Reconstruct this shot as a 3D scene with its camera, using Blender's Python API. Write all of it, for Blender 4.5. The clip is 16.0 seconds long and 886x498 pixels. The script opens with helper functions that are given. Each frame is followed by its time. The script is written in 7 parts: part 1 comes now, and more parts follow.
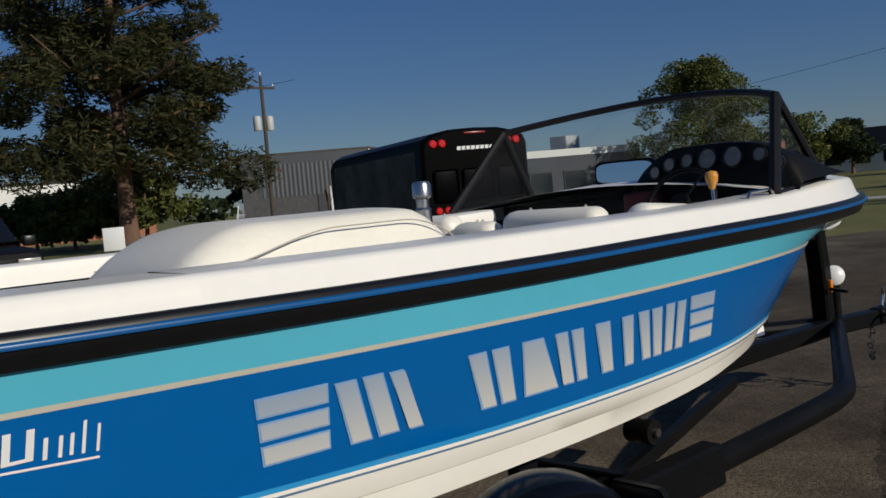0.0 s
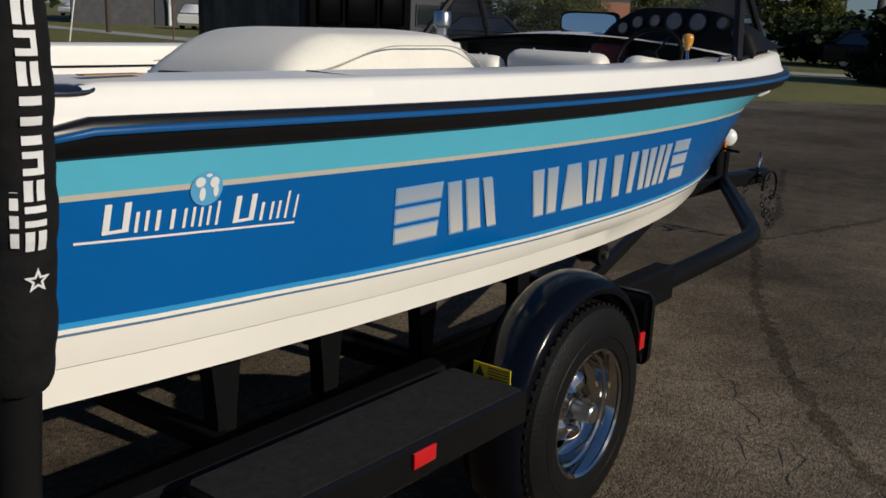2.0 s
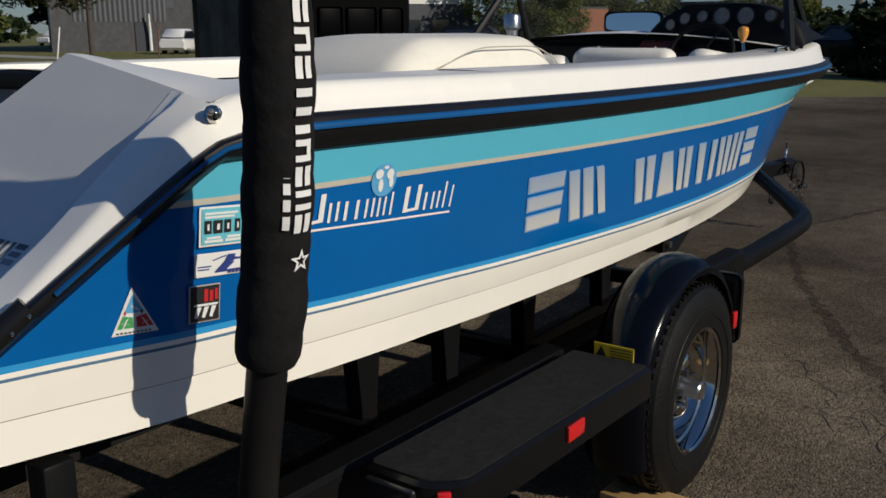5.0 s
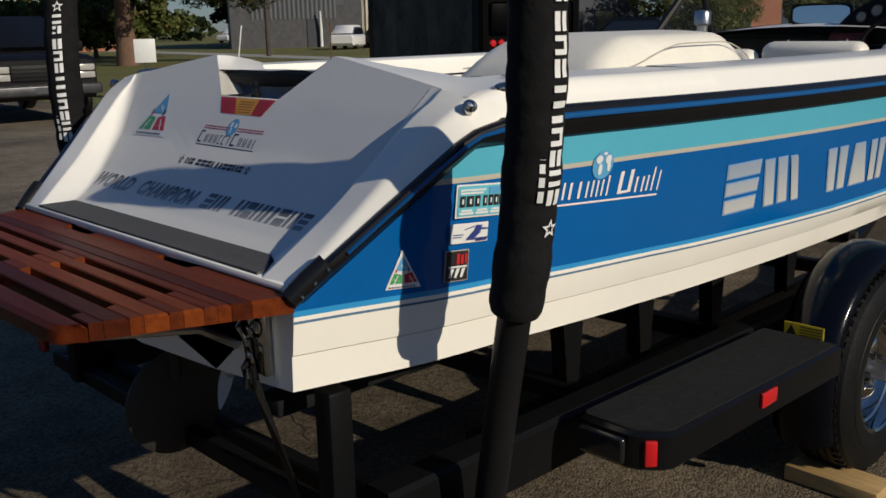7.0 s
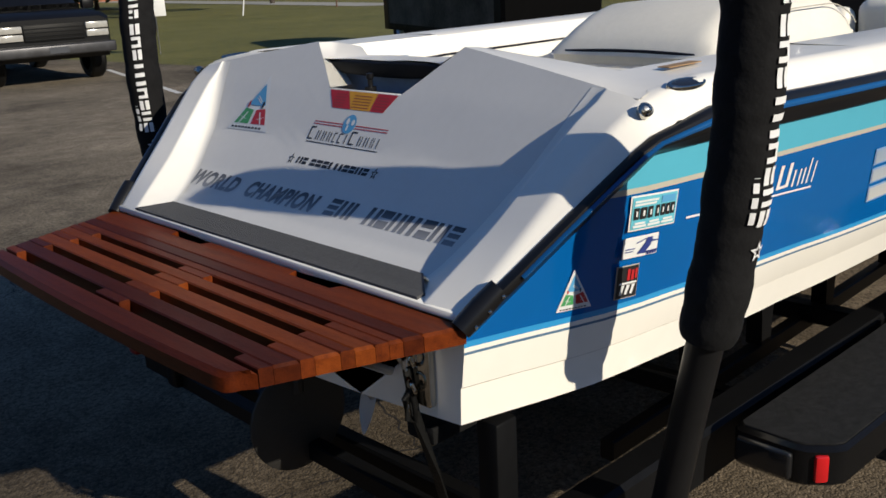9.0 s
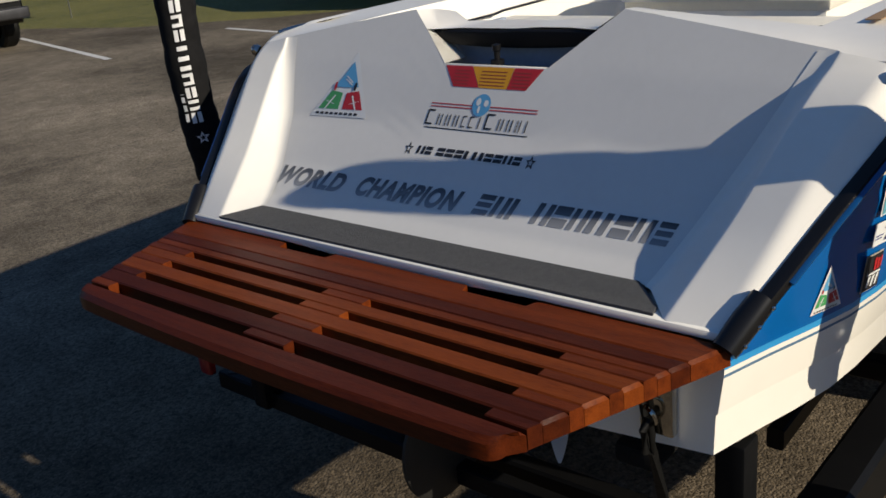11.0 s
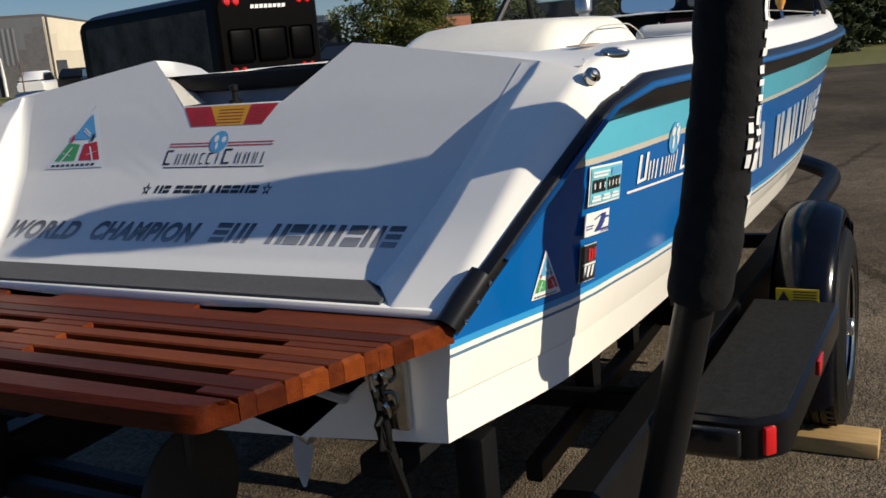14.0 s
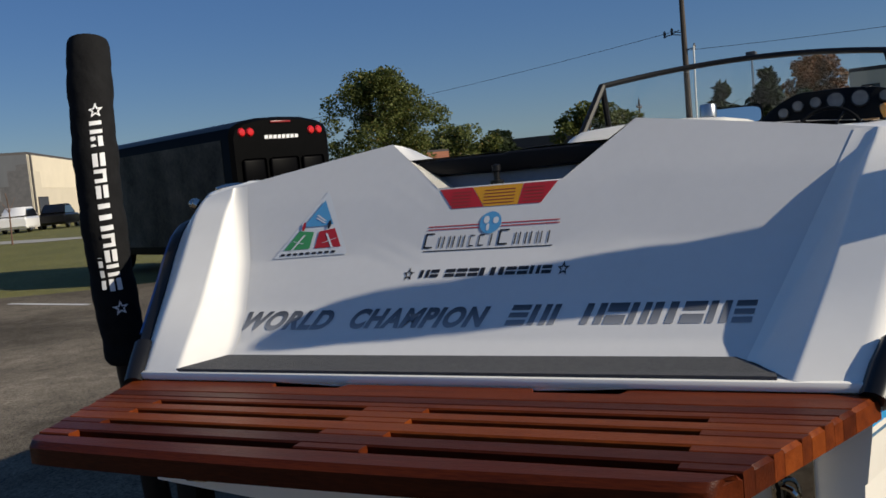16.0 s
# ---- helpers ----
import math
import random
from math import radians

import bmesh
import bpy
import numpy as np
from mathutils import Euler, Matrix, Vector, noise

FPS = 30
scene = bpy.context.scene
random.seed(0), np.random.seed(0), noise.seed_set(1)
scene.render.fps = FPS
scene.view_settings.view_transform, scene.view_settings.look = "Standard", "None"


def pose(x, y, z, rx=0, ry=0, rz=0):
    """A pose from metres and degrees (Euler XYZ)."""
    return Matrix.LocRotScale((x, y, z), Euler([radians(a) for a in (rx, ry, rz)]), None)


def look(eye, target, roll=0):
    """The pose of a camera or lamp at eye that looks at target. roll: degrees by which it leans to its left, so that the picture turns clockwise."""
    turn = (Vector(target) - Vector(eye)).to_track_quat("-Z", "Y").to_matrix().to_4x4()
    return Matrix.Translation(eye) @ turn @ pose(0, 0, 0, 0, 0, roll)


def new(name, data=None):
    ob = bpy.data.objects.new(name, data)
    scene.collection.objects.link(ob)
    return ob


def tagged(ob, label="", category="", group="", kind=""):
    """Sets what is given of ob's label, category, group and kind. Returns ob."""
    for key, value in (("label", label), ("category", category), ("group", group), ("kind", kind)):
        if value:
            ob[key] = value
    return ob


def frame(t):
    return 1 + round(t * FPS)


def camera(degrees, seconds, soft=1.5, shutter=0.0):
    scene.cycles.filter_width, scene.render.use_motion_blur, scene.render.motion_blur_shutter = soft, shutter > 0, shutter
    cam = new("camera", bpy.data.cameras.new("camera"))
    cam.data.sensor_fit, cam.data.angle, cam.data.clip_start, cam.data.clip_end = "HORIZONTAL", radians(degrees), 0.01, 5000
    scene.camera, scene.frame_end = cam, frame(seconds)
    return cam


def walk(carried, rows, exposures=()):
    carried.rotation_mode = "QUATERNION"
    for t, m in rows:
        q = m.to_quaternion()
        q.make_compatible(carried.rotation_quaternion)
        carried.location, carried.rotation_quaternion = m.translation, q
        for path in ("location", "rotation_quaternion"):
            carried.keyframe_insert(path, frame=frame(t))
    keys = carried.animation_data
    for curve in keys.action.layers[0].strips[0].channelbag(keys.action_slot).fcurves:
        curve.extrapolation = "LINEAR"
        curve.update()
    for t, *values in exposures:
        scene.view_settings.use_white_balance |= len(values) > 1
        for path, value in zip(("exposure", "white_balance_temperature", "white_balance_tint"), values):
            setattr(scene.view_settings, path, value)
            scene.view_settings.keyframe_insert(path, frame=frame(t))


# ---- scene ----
cam = camera(51.0, 16.0, soft=1.6)
PATH = [
    (0, (0.398, -2.66, 1.529), (1.744, -1.187, 1.408), -4.9),
    (0.5, (0.154, -2.461, 1.543), (1.699, -1.211, 1.312), -2.5),
    (1, (-0.086, -2.403, 1.548), (1.475, -1.195, 1.222), -0.3),
    (1.5, (-0.283, -2.433, 1.549), (1.283, -1.268, 1.113), 0.6),
    (2, (-0.385, -2.432, 1.554), (1.163, -1.262, 1.069), 2.3),
    (2.5, (-0.532, -2.391, 1.562), (1.037, -1.227, 1.135), 1.1),
    (3, (-0.652, -2.353, 1.564), (0.955, -1.256, 1.101), -0.5),
    (3.2, (-0.67, -2.332, 1.56), (0.938, -1.242, 1.086), 0.0),
    (5.5, (-0.738, -2.186, 1.504), (0.8, -0.995, 1.041), -0.4),
    (6, (-0.781, -2.191, 1.532), (0.685, -0.923, 1.039), -1.0),
    (6.5, (-0.912, -2.239, 1.526), (0.494, -0.897, 1.055), -1.1),
    (7, (-1.057, -2.275, 1.536), (0.291, -0.874, 1.068), -1.2),
    (7.5, (-1.153, -2.221, 1.532), (0.132, -0.757, 1.08), -1.5),
    (8, (-1.236, -2.069, 1.59), (0.02, -0.632, 0.992), -2.9),
    (8.5, (-1.239, -1.991, 1.624), (0.069, -0.597, 1.036), -2.5),
    (9, (-1.159, -1.903, 1.657), (0.155, -0.513, 1.072), -2.8),
    (9.5, (-1.119, -1.815, 1.688), (0.156, -0.446, 0.979), -2.9),
    (10, (-1.145, -1.669, 1.716), (0.134, -0.332, 0.957), -4.5),
    (10.2, (-1.169, -1.595, 1.73), (0.111, -0.251, 0.985), -5.5),
    (12.3, (-1.433, -1.023, 1.705), (0.143, 0.011, 1.035), -4.3),
    (12.5, (-1.425, -1.027, 1.672), (0.162, -0.006, 1.01), -4.1),
    (13, (-1.362, -1.09, 1.578), (0.26, -0.074, 1.0), -4.2),
    (13.5, (-1.318, -1.249, 1.474), (0.311, -0.222, 0.934), -6.2),
    (14, (-1.291, -1.432, 1.453), (0.421, -0.496, 1.014), -5.0),
    (14.3, (-1.284, -1.455, 1.426), (0.436, -0.508, 1.046), -5.4),
    (14.5, (-1.314, -1.435, 1.44), (0.427, -0.504, 1.119), -5.6),
    (15, (-1.333, -1.346, 1.431), (0.362, -0.325, 1.143), -2.8),
    (15.5, (-1.424, -1.113, 1.41), (0.303, -0.121, 1.229), -4.3),
    (16, (-1.486, -0.772, 1.385), (0.301, 0.11, 1.222), -5.3),
]
EXPOSURES = [(0, -0.53, 6500, 9), (1.5, -0.50, 6680, 9), (3, -0.44, 6650, 9), (5.5, -0.44, 6700, 9), (7.5, -0.47, 6900, 9), (8.5, -0.09, 6850, 9), (9.2, -0.05, 6800, 9), (10, -0.12, 6900, 9), (12.5, 0.24, 7250, 9), (13, 0.30, 7150, 9), (14, 0.14, 6950, 9), (15, 0.0, 6780, 9), (16, 0.04, 6850, 9)]
walk(cam, [(t, look(eye, target, roll)) for t, eye, target, roll in PATH], EXPOSURES)

# ---- light ----
SUN_TO = Vector((0.08, -1.0, 0.48)).normalized()
world = bpy.data.worlds.new("sky")
scene.world = world
world.use_nodes = True
wn = world.node_tree.nodes
sky = wn.new("ShaderNodeTexSky")
sky.sky_type, sky.sun_disc = "NISHITA", False
sky.sun_elevation = math.asin(SUN_TO.z)
sky.sun_rotation = math.atan2(SUN_TO.x, SUN_TO.y)
sky.altitude, sky.air_density, sky.dust_density, sky.ozone_density = 300, 1.0, 0.35, 4.5
wn["Background"].inputs["Strength"].default_value = 0.05
deep = wn.new("ShaderNodeHueSaturation")
deep.inputs["Hue"].default_value = 0.517
deep.inputs["Saturation"].default_value, deep.inputs["Value"].default_value = 1.24, 1.22
world.node_tree.links.new(sky.outputs["Color"], deep.inputs["Color"])
even = wn.new("ShaderNodeMix")
even.data_type = "RGBA"
even.inputs["Factor"].default_value = 0.35
even.inputs["B"].default_value = (1.9, 4.1, 8.4, 1)
world.node_tree.links.new(deep.outputs["Color"], even.inputs["A"])
world.node_tree.links.new(even.outputs["Result"], wn["Background"].inputs["Color"])
sun = new("sun", bpy.data.lights.new("sun", "SUN"))
sun.data.energy, sun.data.angle, sun.data.color = 4.8, radians(0.53), (1.0, 0.93, 0.81)
sun.matrix_world = look((0, 0, 30), Vector((0, 0, 30)) - SUN_TO)


# ---- materials ----
def mat(name, color, rough=0.5, metal=0.0, var=0.0, scale=8.0, bump=0.0, bscale=60.0, color2=None, coat=0.0, fine=0.0, island=0.0, stretch=None, spec=0.5, glass=0.0):
    """A principled material with two scales of colour noise and a fine relief."""
    m = bpy.data.materials.new(name)
    m.use_nodes = True
    nt = m.node_tree
    p = nt.nodes["Principled BSDF"]
    p.inputs["Roughness"].default_value, p.inputs["Metallic"].default_value = rough, metal
    p.inputs["Specular IOR Level"].default_value = spec
    p.inputs["Coat Weight"].default_value = coat
    p.inputs["Coat Roughness"].default_value = 0.04
    p.inputs["Base Color"].default_value = (*color, 1)
    if glass:
        p.inputs["Transmission Weight"].default_value = glass
    co = nt.nodes.new("ShaderNodeTexCoord")
    vec = co.outputs["Object"]
    if stretch:
        mp = nt.nodes.new("ShaderNodeMapping")
        mp.inputs["Scale"].default_value = stretch
        nt.links.new(vec, mp.inputs["Vector"])
        vec = mp.outputs["Vector"]
    if var or color2:
        n1 = nt.nodes.new("ShaderNodeTexNoise")
        n1.inputs["Scale"].default_value, n1.inputs["Detail"].default_value = scale, 6
        nt.links.new(vec, n1.inputs["Vector"])
        n2 = nt.nodes.new("ShaderNodeTexNoise")
        n2.inputs["Scale"].default_value, n2.inputs["Detail"].default_value = scale * 9, 4
        nt.links.new(vec, n2.inputs["Vector"])
        mixf = nt.nodes.new("ShaderNodeMix")
        mixf.inputs["Factor"].default_value = fine or 0.4
        nt.links.new(n1.outputs["Fac"], mixf.inputs["A"])
        nt.links.new(n2.outputs["Fac"], mixf.inputs["B"])
        ramp = nt.nodes.new("ShaderNodeMapRange")
        ramp.inputs["From Min"].default_value, ramp.inputs["From Max"].default_value = 0.3, 0.7
        nt.links.new(mixf.outputs["Result"], ramp.inputs["Value"])
        mx = nt.nodes.new("ShaderNodeMix")
        mx.data_type = "RGBA"
        lo = color if color2 else [c * (1 - var) for c in color]
        hi = color2 if color2 else [min(1, c * (1 + var)) for c in color]
        mx.inputs["A"].default_value, mx.inputs["B"].default_value = (*lo, 1), (*hi, 1)
        nt.links.new(ramp.outputs["Result"], mx.inputs["Factor"])
        out = mx.outputs["Result"]
        if island:
            info = nt.nodes.new("ShaderNodeObjectInfo")
            hsv = nt.nodes.new("ShaderNodeHueSaturation")
            mr = nt.nodes.new("ShaderNodeMapRange")
            mr.inputs["To Min"].default_value, mr.inputs["To Max"].default_value = 1 - island, 1 + island
            nt.links.new(info.outputs["Random"], mr.inputs["Value"])
            nt.links.new(mr.outputs["Result"], hsv.inputs["Value"])
            nt.links.new(out, hsv.inputs["Color"])
            out = hsv.outputs["Color"]
        nt.links.new(out, p.inputs["Base Color"])
    if bump:
        nb = nt.nodes.new("ShaderNodeTexNoise")
        nb.inputs["Scale"].default_value, nb.inputs["Detail"].default_value = bscale, 5
        nt.links.new(vec, nb.inputs["Vector"])
        bp = nt.nodes.new("ShaderNodeBump")
        bp.inputs["Strength"].default_value, bp.inputs["Distance"].default_value = bump, 0.01
        nt.links.new(nb.outputs["Fac"], bp.inputs["Height"])
        nt.links.new(bp.outputs["Normal"], p.inputs["Normal"])
    return m


GEL_WHITE = mat("gelcoat_white", (0.90, 0.86, 0.775), 0.16, var=0.03, scale=2.0, coat=0.4)
DECK_WHITE = mat("deck_white", (0.89, 0.865, 0.805), 0.30, var=0.03, scale=3.0, coat=0.1)
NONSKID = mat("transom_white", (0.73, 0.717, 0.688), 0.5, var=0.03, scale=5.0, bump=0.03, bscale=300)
AQUA = mat("gelcoat_aqua", (0.090, 0.440, 0.590), 0.12, var=0.04, scale=2.0, coat=0.15, spec=0.4)
BLUE = mat("gelcoat_blue", (0.0004, 0.104, 0.350), 0.12, var=0.05, scale=2.0, coat=0.12, spec=0.35)
TAN = mat("stripe_tan", (0.50, 0.48, 0.40), 0.2, var=0.05)
LTBLUE = mat("stripe_light_blue", (0.03, 0.30, 0.62), 0.2, var=0.04)
NAVY = mat("stripe_grey_blue", (0.10, 0.19, 0.30), 0.2, var=0.04)
RAIL_BLACK = mat("vinyl_black", (0.008, 0.008, 0.009), 0.30, var=0.2, scale=20, coat=0.03, spec=0.35)
FRAME_BLACK = mat("frame_black", (0.007, 0.007, 0.008), 0.5, var=0.2, spec=0.25)
RAIL_BLUE = mat("vinyl_blue", (0.004, 0.080, 0.25), 0.3, var=0.1, coat=0.15)
VINYL = mat("cushion_white", (0.84, 0.80, 0.70), 0.38, var=0.05, scale=6, bump=0.15, bscale=220)
VINYL_BLUE = mat("cushion_blue", (0.01, 0.12, 0.45), 0.35, var=0.08)
PIPING = mat("piping_grey", (0.45, 0.42, 0.36), 0.5)
TRAILER = mat("trailer_black", (0.0058, 0.0060, 0.0066), 0.42, var=0.25, scale=6, coat=0.03, spec=0.09)
FENDER = mat("fender_dark_blue", (0.0045, 0.0055, 0.011), 0.17, var=0.2, scale=5, coat=0.0)
STEP_BLACK = mat("step_black", (0.0058, 0.0058, 0.0062), 0.22, var=0.2, scale=5, spec=0.3)
STEPMAT = mat("step_grip", (0.012, 0.012, 0.0125), 0.8, color2=(0.030, 0.030, 0.031), scale=60, bump=0.6, bscale=500, spec=0.08)
RUBBER = mat("tyre_rubber", (0.0050, 0.0050, 0.0050), 0.5, var=0.3, scale=20, bump=0.2, bscale=120, spec=0.2)
CHROME = mat("chrome", (0.50, 0.48, 0.44), 0.06, 1.0)
WHEEL_CHROME = mat("wheel_chrome", (0.52, 0.50, 0.47), 0.09, 1.0, var=0.1, scale=12)
CHAIN = mat("dull_chain", (0.10, 0.10, 0.105), 0.4, 0.8, var=0.3, scale=20)
STEEL = mat("brushed_steel", (0.5, 0.5, 0.5), 0.28, 1.0, var=0.15, scale=20)
FABRIC = mat("pole_fabric", (0.010, 0.010, 0.0105), 0.9, var=0.35, scale=30, bump=0.9, bscale=13, spec=0.15)
PVC = mat("pole_pvc", (0.009, 0.009, 0.0095), 0.42, var=0.2, scale=10, spec=0.22)
PRINT = mat("print_white", (0.75, 0.75, 0.75), 0.6)
PAPER = mat("sticker_white", (0.75, 0.76, 0.75), 0.35, var=0.03)
RED = mat("sticker_red", (0.50, 0.025, 0.03), 0.35, var=0.08)
AMBER_S = mat("sticker_amber", (0.72, 0.33, 0.02), 0.35, var=0.06)
YELLOW = mat("sticker_yellow", (0.62, 0.44, 0.02), 0.4, var=0.06)
GREEN = mat("sticker_green", (0.06, 0.32, 0.11), 0.35)
SKYBLUE = mat("sticker_sky_blue", (0.10, 0.36, 0.62), 0.35)
CYAN = mat("sticker_cyan", (0.13, 0.50, 0.62), 0.35)
INK = mat("sticker_ink", (0.02, 0.02, 0.022), 0.4)
INK_BLUE = mat("sticker_navy", (0.03, 0.05, 0.22), 0.4)
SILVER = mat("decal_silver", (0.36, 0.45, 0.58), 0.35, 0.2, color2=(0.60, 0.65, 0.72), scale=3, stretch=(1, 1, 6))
SILVER_EDGE = mat("decal_silver_edge", (0.20, 0.36, 0.60), 0.3)
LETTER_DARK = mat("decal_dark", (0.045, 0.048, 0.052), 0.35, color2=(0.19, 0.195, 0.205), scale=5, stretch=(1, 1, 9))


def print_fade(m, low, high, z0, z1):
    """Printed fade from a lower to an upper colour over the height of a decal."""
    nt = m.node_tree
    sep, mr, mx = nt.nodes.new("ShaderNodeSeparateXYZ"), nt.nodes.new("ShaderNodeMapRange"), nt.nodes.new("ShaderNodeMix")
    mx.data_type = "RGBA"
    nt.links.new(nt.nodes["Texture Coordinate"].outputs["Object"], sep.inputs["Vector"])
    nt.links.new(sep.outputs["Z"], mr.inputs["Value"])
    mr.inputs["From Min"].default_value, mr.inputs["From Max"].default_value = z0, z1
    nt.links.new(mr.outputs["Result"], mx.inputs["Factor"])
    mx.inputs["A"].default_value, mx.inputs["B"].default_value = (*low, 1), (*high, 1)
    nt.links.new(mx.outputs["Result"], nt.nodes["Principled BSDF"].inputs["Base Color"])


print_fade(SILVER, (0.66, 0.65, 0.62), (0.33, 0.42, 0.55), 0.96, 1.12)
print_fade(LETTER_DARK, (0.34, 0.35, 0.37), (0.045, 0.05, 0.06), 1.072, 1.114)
PAD = mat("grip_pad_grey", (0.065, 0.065, 0.068), 0.8, color2=(0.10, 0.10, 0.10), scale=90, bump=0.5, bscale=700)
REFL_RED = mat("reflector_red", (0.55, 0.012, 0.015), 0.12, coat=0.6)
REFL_AMBER = mat("reflector_amber", (0.75, 0.20, 0.01), 0.12, coat=0.6)
# red darkened for rear lamps in shade; the coach's brake lamp uses it too
DIM_RED = mat("lamp_dim_red", (0.20, 0.006, 0.008), 0.3, coat=0.2)
LENS_SMOKE = mat("lens_smoke", (0.014, 0.014, 0.015), 0.2, coat=0.2)
KNOB = mat("knob_amber", (0.62, 0.27, 0.04), 0.18, var=0.1, coat=0.6)
DASH = mat("dash_black", (0.0048, 0.0048, 0.0048), 0.55, var=0.2, coat=0.0, spec=0.15)


def thin_glass():
    """A thin flat pane: what is behind it shows straight through, with a faint mirror image on top."""
    m = bpy.data.materials.new("windscreen_glass")
    m.use_nodes = True
    nt = m.node_tree
    tr, gl, mx = nt.nodes.new("ShaderNodeBsdfTransparent"), nt.nodes.new("ShaderNodeBsdfGlossy"), nt.nodes.new("ShaderNodeMixShader")
    tr.inputs["Color"].default_value = (0.92, 0.95, 0.96, 1)
    gl.inputs["Roughness"].default_value = 0.01
    mx.inputs["Fac"].default_value = 0.03
    nt.links.new(tr.outputs["BSDF"], mx.inputs[1])
    nt.links.new(gl.outputs["BSDF"], mx.inputs[2])
    nt.links.new(mx.outputs["Shader"], nt.nodes["Material Output"].inputs["Surface"])
    return m


GLASS = thin_glass()
MIRROR = mat("mirror", (0.85, 0.87, 0.88), 0.01, 1.0)
GAUGE = mat("gauge_face", (0.19, 0.185, 0.17), 0.4, var=0.3, scale=30)


def teak(name, dark, light):
    return mat(name, dark, 0.42, color2=light, scale=5, stretch=(11, 0.9, 11), bump=0.10, bscale=34, island=0.16, fine=0.5, coat=0.0, spec=0.13)


TEAK = teak("oiled_teak", (0.054, 0.0088, 0.0022), (0.176, 0.0345, 0.0058))
TEAK_DARK = teak("dark_teak", (0.030, 0.0049, 0.0018), (0.092, 0.0165, 0.0034))
TEAK_ORANGE = teak("orange_teak", (0.090, 0.0160, 0.0032), (0.225, 0.0500, 0.0075))



# ---- mesh helpers ----
def finish(bm, name, material, smooth=None):
    me = bpy.data.meshes.new(name)
    bmesh.ops.recalc_face_normals(bm, faces=bm.faces)
    bm.to_mesh(me)
    bm.free()
    for m in material if isinstance(material, (list, tuple)) else [material]:
        me.materials.append(m)
    if smooth is not None:
        me.polygons.foreach_set("use_smooth", [True] * len(me.polygons))
        me.set_sharp_from_angle(angle=radians(smooth))
    return me


def part(name, bm, material, parent=None, label="", smooth=35, m=None):
    ob = new(name, finish(bm, name, material, smooth))
    if m is not None:
        ob.matrix_basis = m
    if parent is not None:
        ob.parent = parent
    if label:
        ob["label"] = label
    return ob


def thing(name, label, category, group="", at=(0, 0, 0), rz=0):
    ob = new(name)
    ob.empty_display_size = 0.1
    ob.matrix_basis = pose(*at, 0, 0, rz)
    return tagged(ob, label, category, group)


def solo(name, bm, material, label, category, group="", kind="", smooth=35, m=None):
    return tagged(part(name, bm, material, None, "", smooth, m), label, category, group, kind)


def box(bm, lo, hi, bev=0.0, m=None, seg=2):
    vs = bmesh.ops.create_cube(bm, size=1)["verts"]
    c, d = (Vector(lo) + Vector(hi)) / 2, Vector(hi) - Vector(lo)
    for v in vs:
        v.co = Vector((v.co.x * d.x, v.co.y * d.y, v.co.z * d.z)) + c
    if bev:
        es = list({e for v in vs for e in v.link_edges})
        r = bmesh.ops.bevel(bm, geom=es, offset=bev, segments=seg, affect="EDGES", profile=0.5)
        vs = list({v for f in r["faces"] for v in f.verts} | {v for v in vs if v.is_valid})
    if m is not None:
        bmesh.ops.transform(bm, matrix=m, verts=[v for v in vs if v.is_valid])
    return bm


def tube(bm, pts, r, n=10, caps=True, flat=None):
    """A tube along points; r a radius or a list. flat: half width and half height of a rectangular tube."""
    pts = [Vector(p) for p in pts]
    rings = []
    for i, p in enumerate(pts):
        d = (pts[min(i + 1, len(pts) - 1)] - pts[max(i - 1, 0)]).normalized()
        up = Vector((0, 0, 1)) if abs(d.z) < 0.95 else Vector((0, 1, 0))
        a = d.cross(up).normalized()
        b = a.cross(d).normalized()
        rr = r[i] if isinstance(r, (list, tuple)) else r
        if flat:
            w, h = flat
            c = min(w, h) * 0.25
            prof = [(w, h - c), (w - c, h), (c - w, h), (-w, h - c), (-w, c - h), (c - w, -h), (w - c, -h), (w, c - h)]
        else:
            prof = [(rr * math.cos(2 * math.pi * k / n), rr * math.sin(2 * math.pi * k / n)) for k in range(n)]
        rings.append([bm.verts.new(p + a * u + b * v) for u, v in prof])
    k = len(rings[0])
    for q, s in zip(rings, rings[1:]):
        for i in range(k):
            bm.faces.new((q[i], q[(i + 1) % k], s[(i + 1) % k], s[i]))
    if caps:
        bm.faces.new(rings[0][::-1])
        bm.faces.new(rings[-1])
    return bm


def lathe(bm, prof, n=24, m=None, a0=0.0, a1=360.0):
    """Turns a profile of (radius, height) about z."""
    full = abs(a1 - a0 - 360) < 1e-6
    cnt = n if full else n + 1
    rings = []
    for k in range(cnt):
        a = radians(a0 + (a1 - a0) * k / n)
        rings.append([bm.verts.new((r * math.cos(a), r * math.sin(a), h)) for r, h in prof])
    for k in range(n):
        q, s = rings[k], rings[(k + 1) % cnt]
        for i in range(len(prof) - 1):
            try:
                bm.faces.new((q[i], s[i], s[i + 1], q[i + 1]))
            except ValueError:
                pass
    if m is not None:
        bmesh.ops.transform(bm, matrix=m, verts=[v for ring in rings for v in ring])
    bmesh.ops.remove_doubles(bm, verts=bm.verts, dist=1e-6)
    return bm


def grid(bm, rows, mats=None, close=False):
    """A skin over rows of points; mats: the material of each strip between columns."""
    vs = [[bm.verts.new(p) for p in row] for row in rows]
    for q, s in zip(vs, vs[1:]):
        n = len(q)
        for i in range(n if close else n - 1):
            j = (i + 1) % n
            f = bm.faces.new((q[i], s[i], s[j], q[j]))
            if mats:
                f.material_index = mats[i]
    return vs


